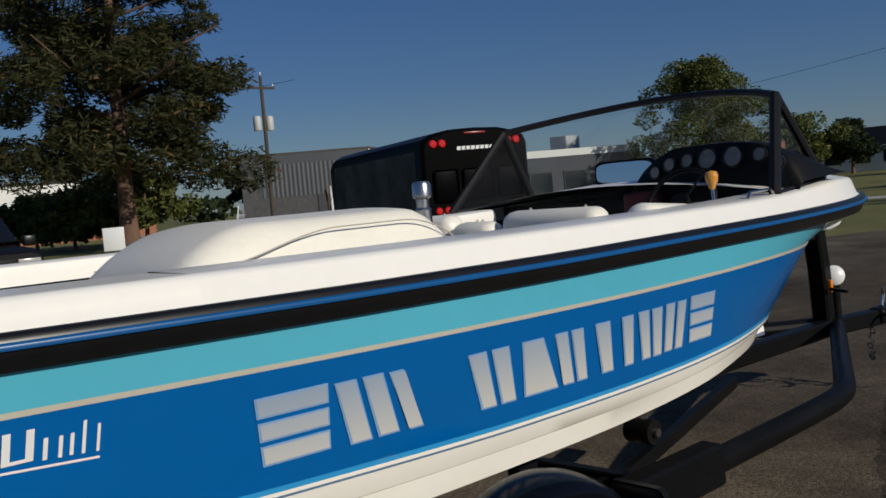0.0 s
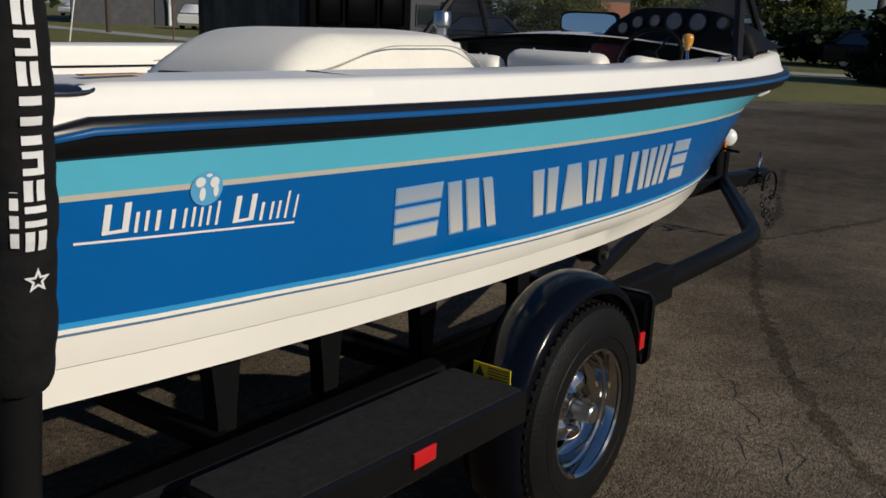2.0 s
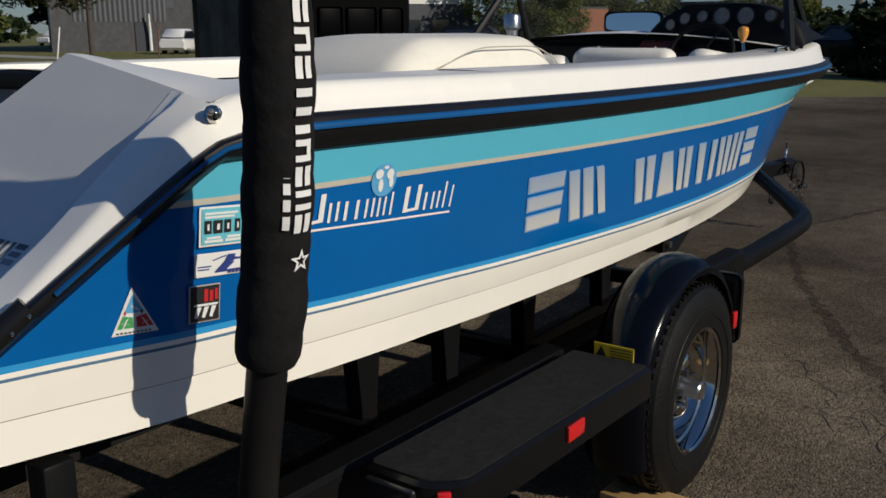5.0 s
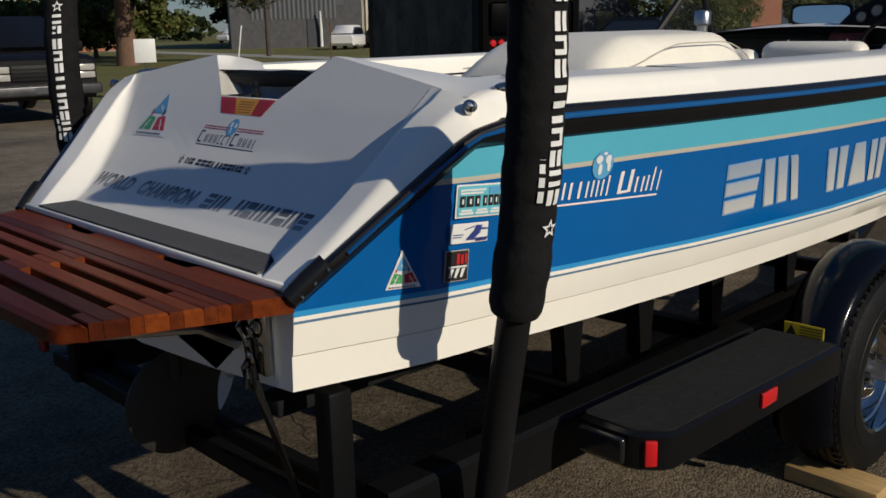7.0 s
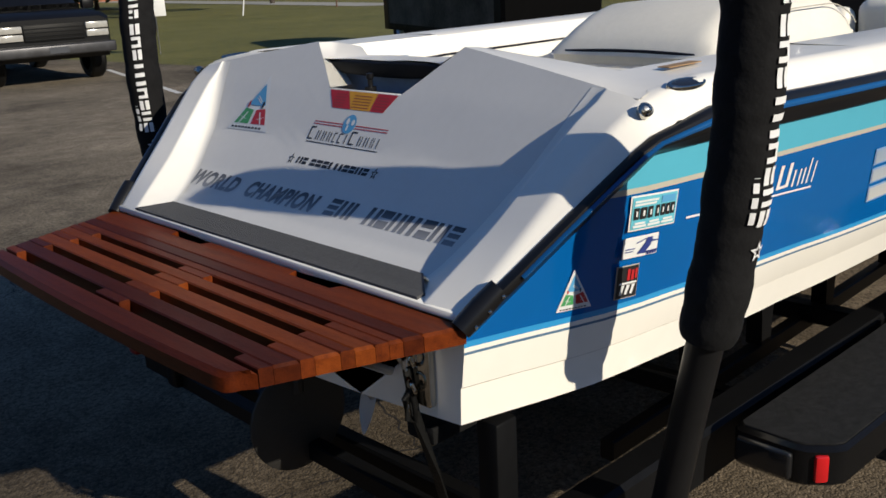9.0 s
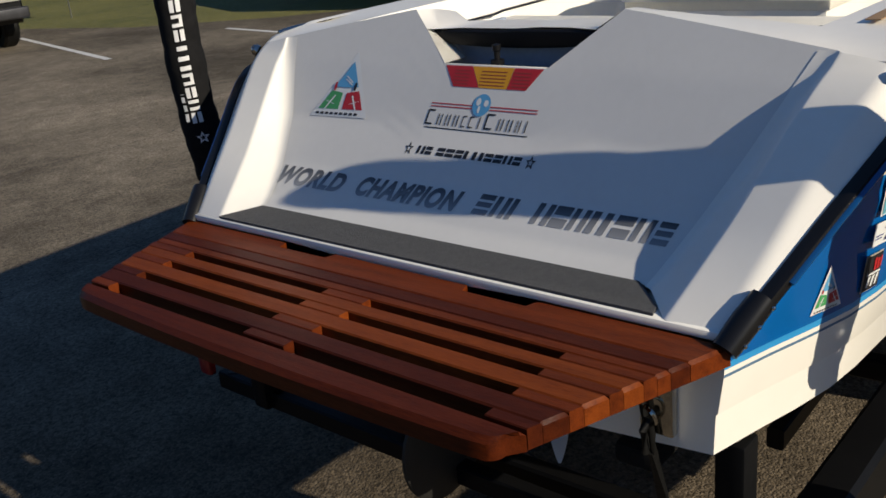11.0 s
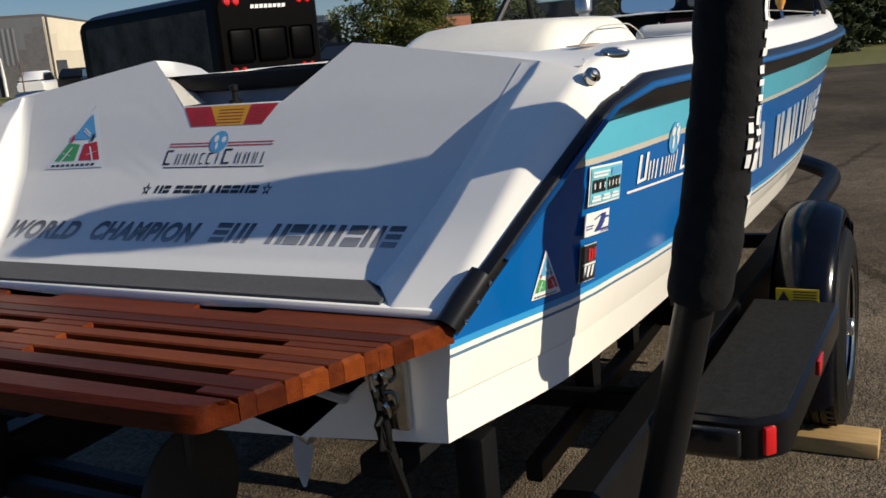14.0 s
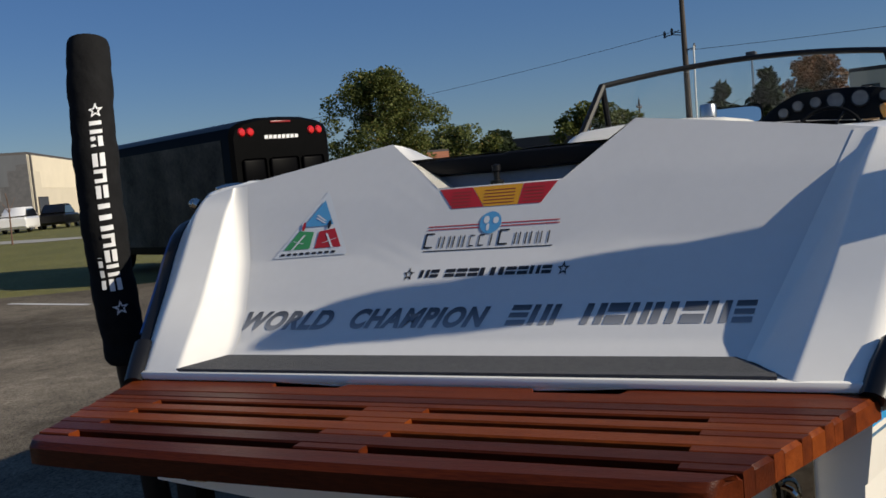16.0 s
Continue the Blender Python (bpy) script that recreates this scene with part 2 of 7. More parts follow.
def curve(x, xs, ys):
    """Smooth interpolation (monotone cubic) through a few stations."""
    if x <= xs[0]:
        return ys[0]
    if x >= xs[-1]:
        return ys[-1]
    i = max(k for k in range(len(xs) - 1) if xs[k] <= x)

    def slope(k):
        if k == 0:
            return (ys[1] - ys[0]) / (xs[1] - xs[0])
        if k == len(xs) - 1:
            return (ys[-1] - ys[-2]) / (xs[-1] - xs[-2])
        a, b = (ys[k] - ys[k - 1]) / (xs[k] - xs[k - 1]), (ys[k + 1] - ys[k]) / (xs[k + 1] - xs[k])
        return 0 if a * b <= 0 else 2 * a * b / (a + b)

    h = xs[i + 1] - xs[i]
    u = (x - xs[i]) / h
    return (2 * u**3 - 3 * u * u + 1) * ys[i] + (u**3 - 2 * u * u + u) * h * slope(i) + (3 * u * u - 2 * u**3) * ys[i + 1] + (u**3 - u * u) * h * slope(i + 1)


# ---- the boat's lines: x ahead from the transom, half breadths and heights ----
BX = (0, 0.4, 1, 1.6, 2.2, 2.8, 3.4, 4.0, 4.4, 4.7, 5.0, 5.25, 5.42, 5.5)
BY = (0.755, 0.885, 0.935, 0.97, 0.992, 1.005, 1.000, 0.958, 0.895, 0.808, 0.665, 0.470, 0.265, 0.0)


def beam(x):
    return curve(x, BX, BY)


def z_rail(x):
    return curve(x, (0, 0.65, 1.0, 1.35, 1.75, 2.3, 2.8, 3.3, 3.8, 4.4, 5.5), (1.330, 1.328, 1.323, 1.319, 1.315, 1.313, 1.316, 1.319, 1.322, 1.328, 1.345))


def z_tan(x):
    return curve(x, (0, 0.35, 0.7, 1.0, 1.3, 1.75, 2.1, 2.6, 3.2, 3.6, 4.3, 5.4), (1.212, 1.207, 1.201, 1.195, 1.189, 1.182, 1.178, 1.176, 1.180, 1.185, 1.184, 1.200))


def z_blue(x):
    return curve(x, (0, 0.2, 0.45, 0.75, 1.0, 1.3, 1.6, 1.9, 2.2, 2.6, 3.0, 3.3, 3.7, 4.2, 5.0), (0.962, 0.964, 0.960, 0.943, 0.930, 0.916, 0.907, 0.899, 0.894, 0.896, 0.904, 0.918, 0.942, 0.966, 1.03))


def z_chine(x):
    return curve(x, (0, 0.4, 0.75, 1.05, 1.4, 1.9, 2.2, 2.5, 2.9, 3.2, 3.45, 3.7, 4.0, 4.6), (0.778, 0.784, 0.767, 0.752, 0.746, 0.746, 0.749, 0.754, 0.768, 0.788, 0.815, 0.838, 0.862, 0.90))


def line(x, z_of, off, end):
    """A point of the starboard side: the breadth narrows towards the stem, which the line meets at x = end."""
    w = x + (5.5 - end) * (x / end) ** 6
    b = beam(min(w, 5.5))
    off *= 0.42 + 0.58 * min(1.0, x / 1.1)
    if off:
        off += 0.2 * max(0.0, (x - 2.8) / 1.8) ** 3
    return Vector((x, -max(b - off * min(1, b / 0.35), 0.0), z_of(x)))


def side_y(x, z):
    """Breadth of the topside at a height."""
    pts = [line(x, z_rail, 0.0, 5.5), line(x, z_tan, 0.028, 5.19), line(x, z_blue, 0.075, 4.42), line(x, z_chine, 0.12, 4.32)]
    for a, b in zip(pts, pts[1:]):
        if z >= b.z:
            u = (z - b.z) / (a.z - b.z)
            return b.y + (a.y - b.y) * u
    return pts[-1].y


# ---- boat ----
boat = thing("ski_boat", "white, aqua and blue fibreglass ski boat standing on a black trailer", "boat")


def z_low(x):
    return z_tan(x) + (z_blue(x) - z_tan(x)) * 0.8


SHEER = [(0.45, z_rail, 0.0, 5.5, 0.0), (0.275, z_tan, 0.027, 5.20, 0.006), (0.261, z_tan, 0.029, 5.19, -0.006), (0.024, z_low, 0.066, 4.574, 0.0), (0.0, z_blue, 0.075, 4.42, 0.0), (0.0, z_blue, 0.077, 4.41, -0.013), (0.0, z_blue, 0.079, 4.40, -0.023), (0.0, z_blue, 0.080, 4.395, -0.029)]


def hull_rows(sign):
    rows = []
    for k in range(57):
        s = k / 56
        s = 0.5 * s + 0.5 * (1 - (1 - s) ** 1.7)
        row = []
        for x0, zf, off, end, dz in SHEER:
            x = x0 + s * (end - x0)
            p = line(x, zf, off, end)
            row.append(Vector((p.x, p.y * -sign, p.z + dz)))
        xe = 4.32 * s
        ch = line(xe, z_chine, 0.12, 4.32)
        bl = line(4.39 * s, z_blue, 0.081, 4.39)
        fade = max(0.0, min(1.0, (3.0 - xe) / 0.8))
        for u, inn in ((0.545, 0.0), (0.562, 0.0035 * fade)):
            q = bl.lerp(ch, u)
            row.append(Vector((q.x, (q.y + inn) * -sign, q.z)))
        row.append(Vector((ch.x, (ch.y) * -sign, ch.z)))
        keel_z = curve(xe, (0, 2.2, 3.2, 3.8, 4.32), (0.725, 0.62, 0.655, 0.73, 0.86))
        row.append(Vector((ch.x, ch.y * 0.55 * -sign, ch.z * 0.45 + keel_z * 0.55)))
        row.append(Vector((min(ch.x * 1.01, 4.34), 0, keel_z)))
        rows.append(row)
    return rows


for sign in (1, -1):
    bm = bmesh.new()
    grid(bm, hull_rows(sign), [1, 2, 3, 3, 4, 0, 5, 0, 6, 0, 0, 0])
    part("hull_side", bm, [GEL_WHITE, AQUA, TAN, BLUE, LTBLUE, NAVY, PIPING], boat, "glossy hull side striped aqua, tan, blue and white", smooth=28)

# flat transom board below the platform
bm = bmesh.new()
hr = hull_rows(1)[0]
prof = [Vector((0, p.y, p.z)) for p in hr[4:]]
prof = [Vector((0, -0.715, 1.012))] + prof
full = prof + [Vector((0, -p.y, p.z)) for p in prof[-2::-1]]
bm.faces.new([bm.verts.new(p) for p in full])
part("transom_board", bm, GEL_WHITE, boat, smooth=None)


# rub rail: black vinyl with a blue insert, running aft and then down the cut of the stern
def rail_path(sign, out=0.0):
    pts = [Vector((0.002, sign * (0.722 + out), 1.008)), Vector((0.10, sign * (0.765 + out), 1.090)), Vector((0.20, sign * (0.806 + out), 1.172)), Vector((0.29, sign * (0.846 + out), 1.247)), Vector((0.345, sign * (0.868 + out), 1.290)), Vector((0.385, sign * (0.881 + out), 1.314))]
    for k in range(1, 60):
        x = 0.44 + (5.5 - 0.44) * (0.5 * k / 59 + 0.5 * (1 - (1 - k / 59) ** 1.8))
        pts.append(Vector((x, sign * (beam(x) + out * min(1, beam(x) / 0.2)), z_rail(x))))
    return pts


def sweep(bm, pts, prof, sign, thin, low):
    """Sweeps (outward, up) profile points along a path of the sheer; over the first points (thin) it is slimmer and sits lower."""
    rows = []
    for i, p in enumerate(pts):
        d = (pts[min(i + 1, len(pts) - 1)] - pts[max(i - 1, 0)]).normalized()
        out = Vector((d.y, -d.x, 0)).normalized() * (-sign)
        if out.y * sign < -1e-3:
            out = -out
        up = out.cross(d).normalized()
        if up.z < 0:
            up = -up
        k, drop = (low, 0.0107) if i < thin else (1.0, 0.0)
        rows.append([p + out * a + up * (b * k - drop) for a, b in prof])
    grid(bm, rows, close=True)
    bm.faces.new([v for v in list(bm.verts)[: len(prof)]][::-1])


for sign in (-1, 1):
    rail = new("rub_rail")
    rail.parent = boat
    bm = bmesh.new()
    sweep(bm, rail_path(sign), [(0.0, 0.026), (0.014, 0.026), (0.024, 0.018), (0.026, 0.0), (0.024, -0.014), (0.016, -0.026), (0.006, -0.046), (-0.004, -0.046)], sign, 6, 0.528)
    part("rail_body", bm, RAIL_BLACK, rail, "black vinyl rub rail", smooth=50)
    bm = bmesh.new()
    sweep(bm, rail_path(sign)[1:], [(0.022, 0.009), (0.030, 0.008), (0.034, 0.003), (0.032, -0.005), (0.022, -0.007)], sign, 5, 0.55)
    part("rail_insert", bm, RAIL_BLUE, rail, "shiny blue rail insert", smooth=60)
    bm = bmesh.new()
    tube(bm, [(-0.012, sign * 0.727, 0.992), (0.03, sign * 0.744, 1.03), (0.065, sign * 0.760, 1.062)], [0.023, 0.025, 0.023], 10)
    cap = part("rail_end_cap", bm, RAIL_BLACK, rail, "black end cap with screws", smooth=50)
    for u in (0.15, 0.5, 0.85):
        bm = bmesh.new()
        bmesh.ops.create_uvsphere(bm, u_segments=8, v_segments=6, radius=0.0045)
        bmesh.ops.translate(bm, verts=bm.verts, vec=(-0.01 + 0.075 * u, sign * (0.751 + 0.034 * u), 0.99 + 0.074 * u))
        part("screw", bm, CHROME, cap)


# deck, gunwales and cockpit liner
def deck_z(x):
    return curve(x, (0.3, 1.0, 1.6, 2.2, 3.3, 3.8, 4.4, 5.0, 5.5), (1.413, 1.408, 1.404, 1.402, 1.405, 1.415, 1.442, 1.438, 1.385))


COCK_A, COCK_F = 1.30, 3.85


def gun_row(x, sign):
    b, z = beam(x), deck_z(x)
    k = min(1, b / 0.3)
    return [Vector((x, sign * b, z_rail(x) + 0.022)), Vector((x, sign * (b - 0.012 * k), z_rail(x) + 0.030)), Vector((x, sign * (b - 0.036 * k), z - 0.012)), Vector((x, sign * (b - 0.050 * k), z - 0.002)), Vector((x, sign * (b - 0.07 * k), z + 0.001))]


def inner(x):
    return beam(x) - 0.27


for sign in (-1, 1):
    bm = bmesh.new()
    rows = []
    for k in range(30):
        x = COCK_A + (COCK_F - COCK_A) * k / 29
        b, z = beam(x), deck_z(x)
        rows.append(gun_row(x, sign) + [Vector((x, sign * (inner(x) + 0.02), z + 0.004)), Vector((x, sign * inner(x), z - 0.004)), Vector((x, sign * (inner(x) - 0.012), z - 0.03)), Vector((x, sign * (inner(x) + 0.06), 0.86))])
    grid(bm, rows)
    part("gunwale", bm, DECK_WHITE, boat, "white moulded gunwale", smooth=40)

# foredeck with a crown
bm = bmesh.new()
rows = []
for k in range(34):
    s = k / 33
    x = COCK_F + (5.497 - COCK_F) * (0.45 * s + 0.55 * (1 - (1 - s) ** 2))
    right = gun_row(x, -1)
    left = gun_row(x, 1)
    b = beam(x) - 0.07 * min(1, beam(x) / 0.3)
    mid = []
    for j in range(1, 12):
        u = -1 + 2 * j / 12
        mid.append(Vector((x, u * b, deck_z(x) + 0.001 + 0.075 * (1 - u * u) * min(1, b / 0.5))))
    rows.append(right + mid + left[::-1])
grid(bm, rows)
part("foredeck", bm, DECK_WHITE, boat, "white crowned foredeck", smooth=40)

# stern: raised side wings, recessed sloping transom with a notch, aft deck
FACE = [(0.085, 1.032), (0.13, 1.056), (0.205, 1.118), (0.30, 1.218), (0.385, 1.342)]


def face_x(z):
    pts = FACE + [(0.478, 1.463)]
    for (xa, za), (xb, zb) in zip(pts, pts[1:]):
        if z <= zb:
            return xa + (xb - xa) * (z - za) / (zb - za)
    return 0.478 + (z - 1.463) * 0.75


def crest_z(y):
    y = abs(y)
    return 1.463 - max(0, y - 0.295) * 0.15


def half_face(z):
    """Half width of the recessed face where it meets the wing."""
    return 0.545 + (z - 1.03) * 0.545


bm = bmesh.new()
NOTCH = {-1: (0.140, 0.284), 1: (0.150, 0.305)}
for sign in (-1, 1):
    n0, n1 = NOTCH[sign]
    ys = [0.0, n0, n0 + 0.01, (n0 + n1) / 2, n1]
    rows = []
    for k in range(73):
        row = []
        for u in ys:
            zt = 1.349 if u <= n0 else 1.349 + (u - n0) / (n1 - n0) * 0.114
            z = 1.032 + (zt - 1.032) * k / 72
            row.append(Vector((face_x(z), sign * u, z)))
        for f in (0.25, 0.5, 0.75, 1.0):
            zt = 1.463 + (1.396 - 1.463) * f
            z = 1.032 + (zt - 1.032) * k / 72
            row.append(Vector((face_x(z), sign * (n1 + (half_face(z) - n1) * f), z)))
        rows.append(row)
    grid(bm, rows)
bmesh.ops.remove_doubles(bm, verts=bm.verts, dist=0.0004)
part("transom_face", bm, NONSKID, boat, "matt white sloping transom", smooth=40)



def wing_z(x):
    """Height of the wing's outer edge, easing over into the gunwale."""
    return curve(x, (0, 0.15, 0.30, 0.353, 0.42, 0.50, 0.62), (1.012, 1.154, 1.296, 1.341, 1.378, 1.394, 1.403))


def bend(a, b, c, n=4):
    """Points of a soft corner at b between a and c."""
    return [a.lerp(b, k / n).lerp(b.lerp(c, k / n), k / n) for k in range(n + 1)]


def rail_at(x):
    rr = rail_path(1)
    j = max([i for i in range(8) if rr[i].x <= x] or [0])
    return rr[j].lerp(rr[j + 1], max(0.0, min(1.0, (x - rr[j].x) / (rr[j + 1].x - rr[j].x))))


for sign in (-1, 1):
    # wing and gunwale in one shell: outer strip, soft edge, aft face, inner wall with a cove into the transom
    bm = bmesh.new()
    rows = []
    for k in range(19):
        u = k / 18
        xo = 0.42 * u
        zo = wing_z(xo)
        edge = Vector((xo, curve(xo, (0, 0.1, 0.2, 0.3, 0.36, 0.42), (0.712, 0.742, 0.770, 0.805, 0.827, 0.844)), zo))
        rp = rail_at(xo)
        low = Vector((rp.x + 0.003, rp.y + 0.003, rp.z - 0.003))
        zin = 1.03 + (1.396 - 1.03) * u
        dip = (1 - u**3) * min(1.0, u / 0.35)
        ridge = Vector((xo - 0.002 + 0.008 * dip, 0.614 + 0.130 * u, max(zo + 0.006 - 0.013 * dip, zin * u)))
        foot = Vector((face_x(zin), half_face(zin), zin))
        face = Vector((face_x(zin) - 0.0012, half_face(zin) - 0.010 - 0.028 * u, zin + 0.0008))
        s1 = edge.lerp(low, min(0.45, 0.013 / max((low - edge).length, 1e-4)))
        s2 = edge.lerp(ridge, 0.13)
        r1 = ridge.lerp(edge, 0.06)
        wall = (foot - ridge).length
        r2 = ridge.lerp(foot, min(0.3, 0.007 / max(wall, 1e-4)))
        f1 = foot.lerp(ridge, min(0.6, (0.012 + 0.024 * u) / max(wall, 1e-4)))
        row = [low, low.lerp(s1, 0.85)] + bend(s1, edge, s2) + [s2.lerp(r1, 0.04), s2.lerp(r1, 0.96)] + bend(r1, ridge, r2, 3) + [r2.lerp(f1, 0.08), r2.lerp(f1, 0.92)] + bend(f1, foot, face, 5)
        rows.append([Vector((p.x, sign * p.y, p.z)) for p in row])
    vs = grid(bm, rows)
    last, lip = vs[-1][:7], None
    for k in range(1, 24):
        x = 0.42 + (COCK_A - 0.42) * k / 23
        g = gun_row(x, sign)
        g = [g[0], g[0].lerp(g[1], 0.5), g[1], g[1].lerp(g[2], 0.5), g[2], g[3], g[4]]
        top = wing_z(x) if x < 0.6 else 9.0
        g = [Vector((p.x, p.y, min(p.z, top + 0.002 * i - 0.006))) for i, p in enumerate(g)]
        g[0].z -= 0.014
        now = [bm.verts.new(p) for p in g]
        for i in range(6):
            bm.faces.new((last[i], now[i], now[i + 1], last[i + 1]))
        under = bm.verts.new((x, sign * (beam(x) - 0.088), g[-1].z - 0.004))
        if lip:
            bm.faces.new((last[6], now[6], under, lip))
        last, lip = now, under
    part("stern_wing", bm, DECK_WHITE, boat, "smooth white stern wing flowing into the gunwale", smooth=50)

# sill under the pad
bm = bmesh.new()
box(bm, (-0.006, -0.716, 1.000), (0.10, 0.716, 1.018), 0.006)
part("transom_sill", bm, DECK_WHITE, boat)
bm = bmesh.new()
out = [(0.002, -0.592), (0.002, 0.618), (0.03, 0.600), (0.088, 0.545), (0.088, -0.520), (0.03, -0.586)]
lo = [bm.verts.new((x, y, 1.016)) for x, y in out]
hi = [bm.verts.new((x, y, 1.024 if x < 0.05 else 1.036)) for x, y in out]
bm.faces.new(hi)
for i in range(6):
    bm.faces.new((lo[i], lo[(i + 1) % 6], hi[(i + 1) % 6], hi[i]))
part("grip_pad", bm, PAD, boat, "dark grey non-slip pad", smooth=None)

# aft deck: low behind the notch, rising to the crest on each side of it
NOTCH_LOW = (-0.2297, 0.2465)
DECK_YS = [-0.86, -0.79, -0.717, -0.662, -0.652, -0.573, -0.50, -0.43, -0.36, -0.284, -0.2297, -0.15, -0.07, 0.0, 0.08, 0.16, 0.2465, 0.305, 0.37, 0.44, 0.51, 0.58, 0.652, 0.662, 0.717, 0.79, 0.86]
bm = bmesh.new()
rows = []
for u in (0.0, 0.05, 0.10, 0.15, 0.19, 0.20, 0.27, 0.35, 0.45, 0.55, 0.65, 0.75, 0.85, 0.93, 1.0):
    row = []
    for y in DECK_YS:
        a = abs(y)
        low = NOTCH_LOW[0] - 0.001 < y < NOTCH_LOW[1] + 0.001
        cz = crest_z(y) if a < 0.742 else 1.391 - (a - 0.742) * 0.08
        if low:
            cz = 1.420 + 0.004 * (y < 0)
        x_a = (0.472 if low and y not in NOTCH_LOW else face_x(cz)) if a < 0.742 else 0.416
        x = x_a + (COCK_A - x_a) * u
        wide = (0.832 + (beam(x) - 0.07 - 0.832) * min(1, u * 3)) / 0.86
        yy = y * (1 + (wide - 1) * (a / 0.86) ** 2)
        fall = min(1, u * 2.2) ** 0.8 if a > 0.4 else min(1, u * 3.6) ** 1.6
        z = cz - 0.010 * min(1, u * 3) if low else cz + (deck_z(x) + 0.001 - cz) * fall
        if a > 0.742 and x < 0.62:
            z = min(z + 0.02, wing_z(x) + 0.005, deck_z(x) + 0.001)
        if a < 0.655 and u >= 0.20:
            z = 1.262
        row.append((x, yy, z))
    rows.append(row)
vs = [[bm.verts.new(p) for p in row] for row in rows]
for q, s in zip(vs, vs[1:]):
    for i in range(len(DECK_YS) - 1):
        bm.faces.new((q[i], s[i], s[i + 1], q[i + 1]))
part("aft_deck", bm, DECK_WHITE, boat, "white aft deck round a sunken well", smooth=40)
# padded bench in the well and a dark seam along the coamings
bm = bmesh.new()
box(bm, (0.66, -0.60, 1.255), (1.28, 0.60, 1.325), 0.02, seg=3)
part("bench_pad", bm, VINYL, boat, "white padded bench behind the engine box")
bm = bmesh.new()
box(bm, (0.66, 0.30, 1.322), (0.80, 0.635, 1.372), 0.018, seg=3)
part("bench_bolster", bm, VINYL_BLUE, boat, "blue bolster in the corner of the well")
for sign in (-1, 1):
    bm = bmesh.new()
    tube(bm, [(0.68, sign * 0.648, 1.333), (1.25, sign * 0.650, 1.331), (1.34, sign * (inner(1.34) - 0.006), 1.330), (1.9, sign * (inner(1.9) - 0.006), 1.326), (2.6, sign * (inner(2.6) - 0.006), 1.324)], 0.0045, 6)
    part("coaming_seam", bm, RAIL_BLACK, boat, "dark seam along the coaming")
# locker in the notch: dark lip, inner walls and a black rubber post
bm = bmesh.new()
box(bm, (0.40, -0.25, 1.13), (0.80, 0.25, 1.14))
box(bm, (0.500, -0.25, 1.13), (0.515, 0.25, 1.375))
box(bm, (0.475, -0.25, 1.13), (0.76, -0.237, 1.40))
box(bm, (0.475, 0.237, 1.13), (0.76, 0.25, 1.40))
part("locker_liner", bm, mat("liner_grey_blue", (0.30, 0.36, 0.46), 0.5, var=0.15), boat, "grey blue locker inside the notch", smooth=None)
for sign in (-1, 1):
    n0, n1 = NOTCH[sign]
    bm = bmesh.new()
    vs = [bm.verts.new(p) for p in ((0.3905, sign * (n0 + 0.002), 1.3505), (0.4455, sign * (n0 + 0.623 * (n1 - n0)), 1.4205), (0.480, sign * (n0 + 0.623 * (n1 - n0)), 1.4205), (0.470, sign * (n0 + 0.002), 1.3505))]
    bm.faces.new(vs)
    bmesh.ops.solidify(bm, geom=bm.faces[:], thickness=-0.006 * sign)
    part("notch_cheek", bm, DECK_WHITE, boat, "white cheek of the transom notch", smooth=None)
bm = bmesh.new()
box(bm, (0.389, -0.142, 1.340), (0.402, 0.152, 1.3495), 0.003)
part("notch_sill", bm, DECK_WHITE, boat, "white rounded sill of the transom notch")
# black flap hanging under the edge of the aft deck, bowed along its lower edge
bm = bmesh.new()
rows = []
for k in range(21):
    y = -0.232 + 0.508 * k / 20
    u = abs(2 * k / 20 - 1)
    low = 1.375 + 0.012 * u**2 + (0.026 * (u - 0.85) / 0.15 if u > 0.85 else 0.0)
    top = 1.4165 + 0.003 * (y < 0)
    rows.append([Vector((0.472, y, low)), Vector((0.463, y, low + 0.002)), Vector((0.459, y, low + 0.010)), Vector((0.460, y, top - 0.004)), Vector((0.464, y, top)), Vector((0.472, y, top))])
vs = grid(bm, rows, close=True)
bm.faces.new(vs[0][::-1])
bm.faces.new(vs[-1])
part("locker_flap", bm, FRAME_BLACK, boat, "black locker flap in the transom notch")
bm = bmesh.new()
lathe(bm, [(0, 0), (0.016, 0), (0.016, 0.012), (0.007, 0.014), (0.007, 0.030), (0.010, 0.034), (0.010, 0.046), (0, 0.049)], 14, pose(0.425, 0.022, 1.345))
part("locker_post", bm, RAIL_BLACK, boat)

# cockpit sole
bm = bmesh.new()
box(bm, (1.25, -0.72, 0.83), (3.93, 0.72, 0.86))
part("cockpit_sole", bm, mat("carpet_blue_grey", (0.10, 0.13, 0.20), 0.9, var=0.2, scale=50), boat, smooth=None)
bm = bmesh.new()
box(bm, (1.285, -0.66, 0.86), (1.315, 0.66, 1.290), 0.006)
part("cockpit_bulkhead", bm, DECK_WHITE, boat)


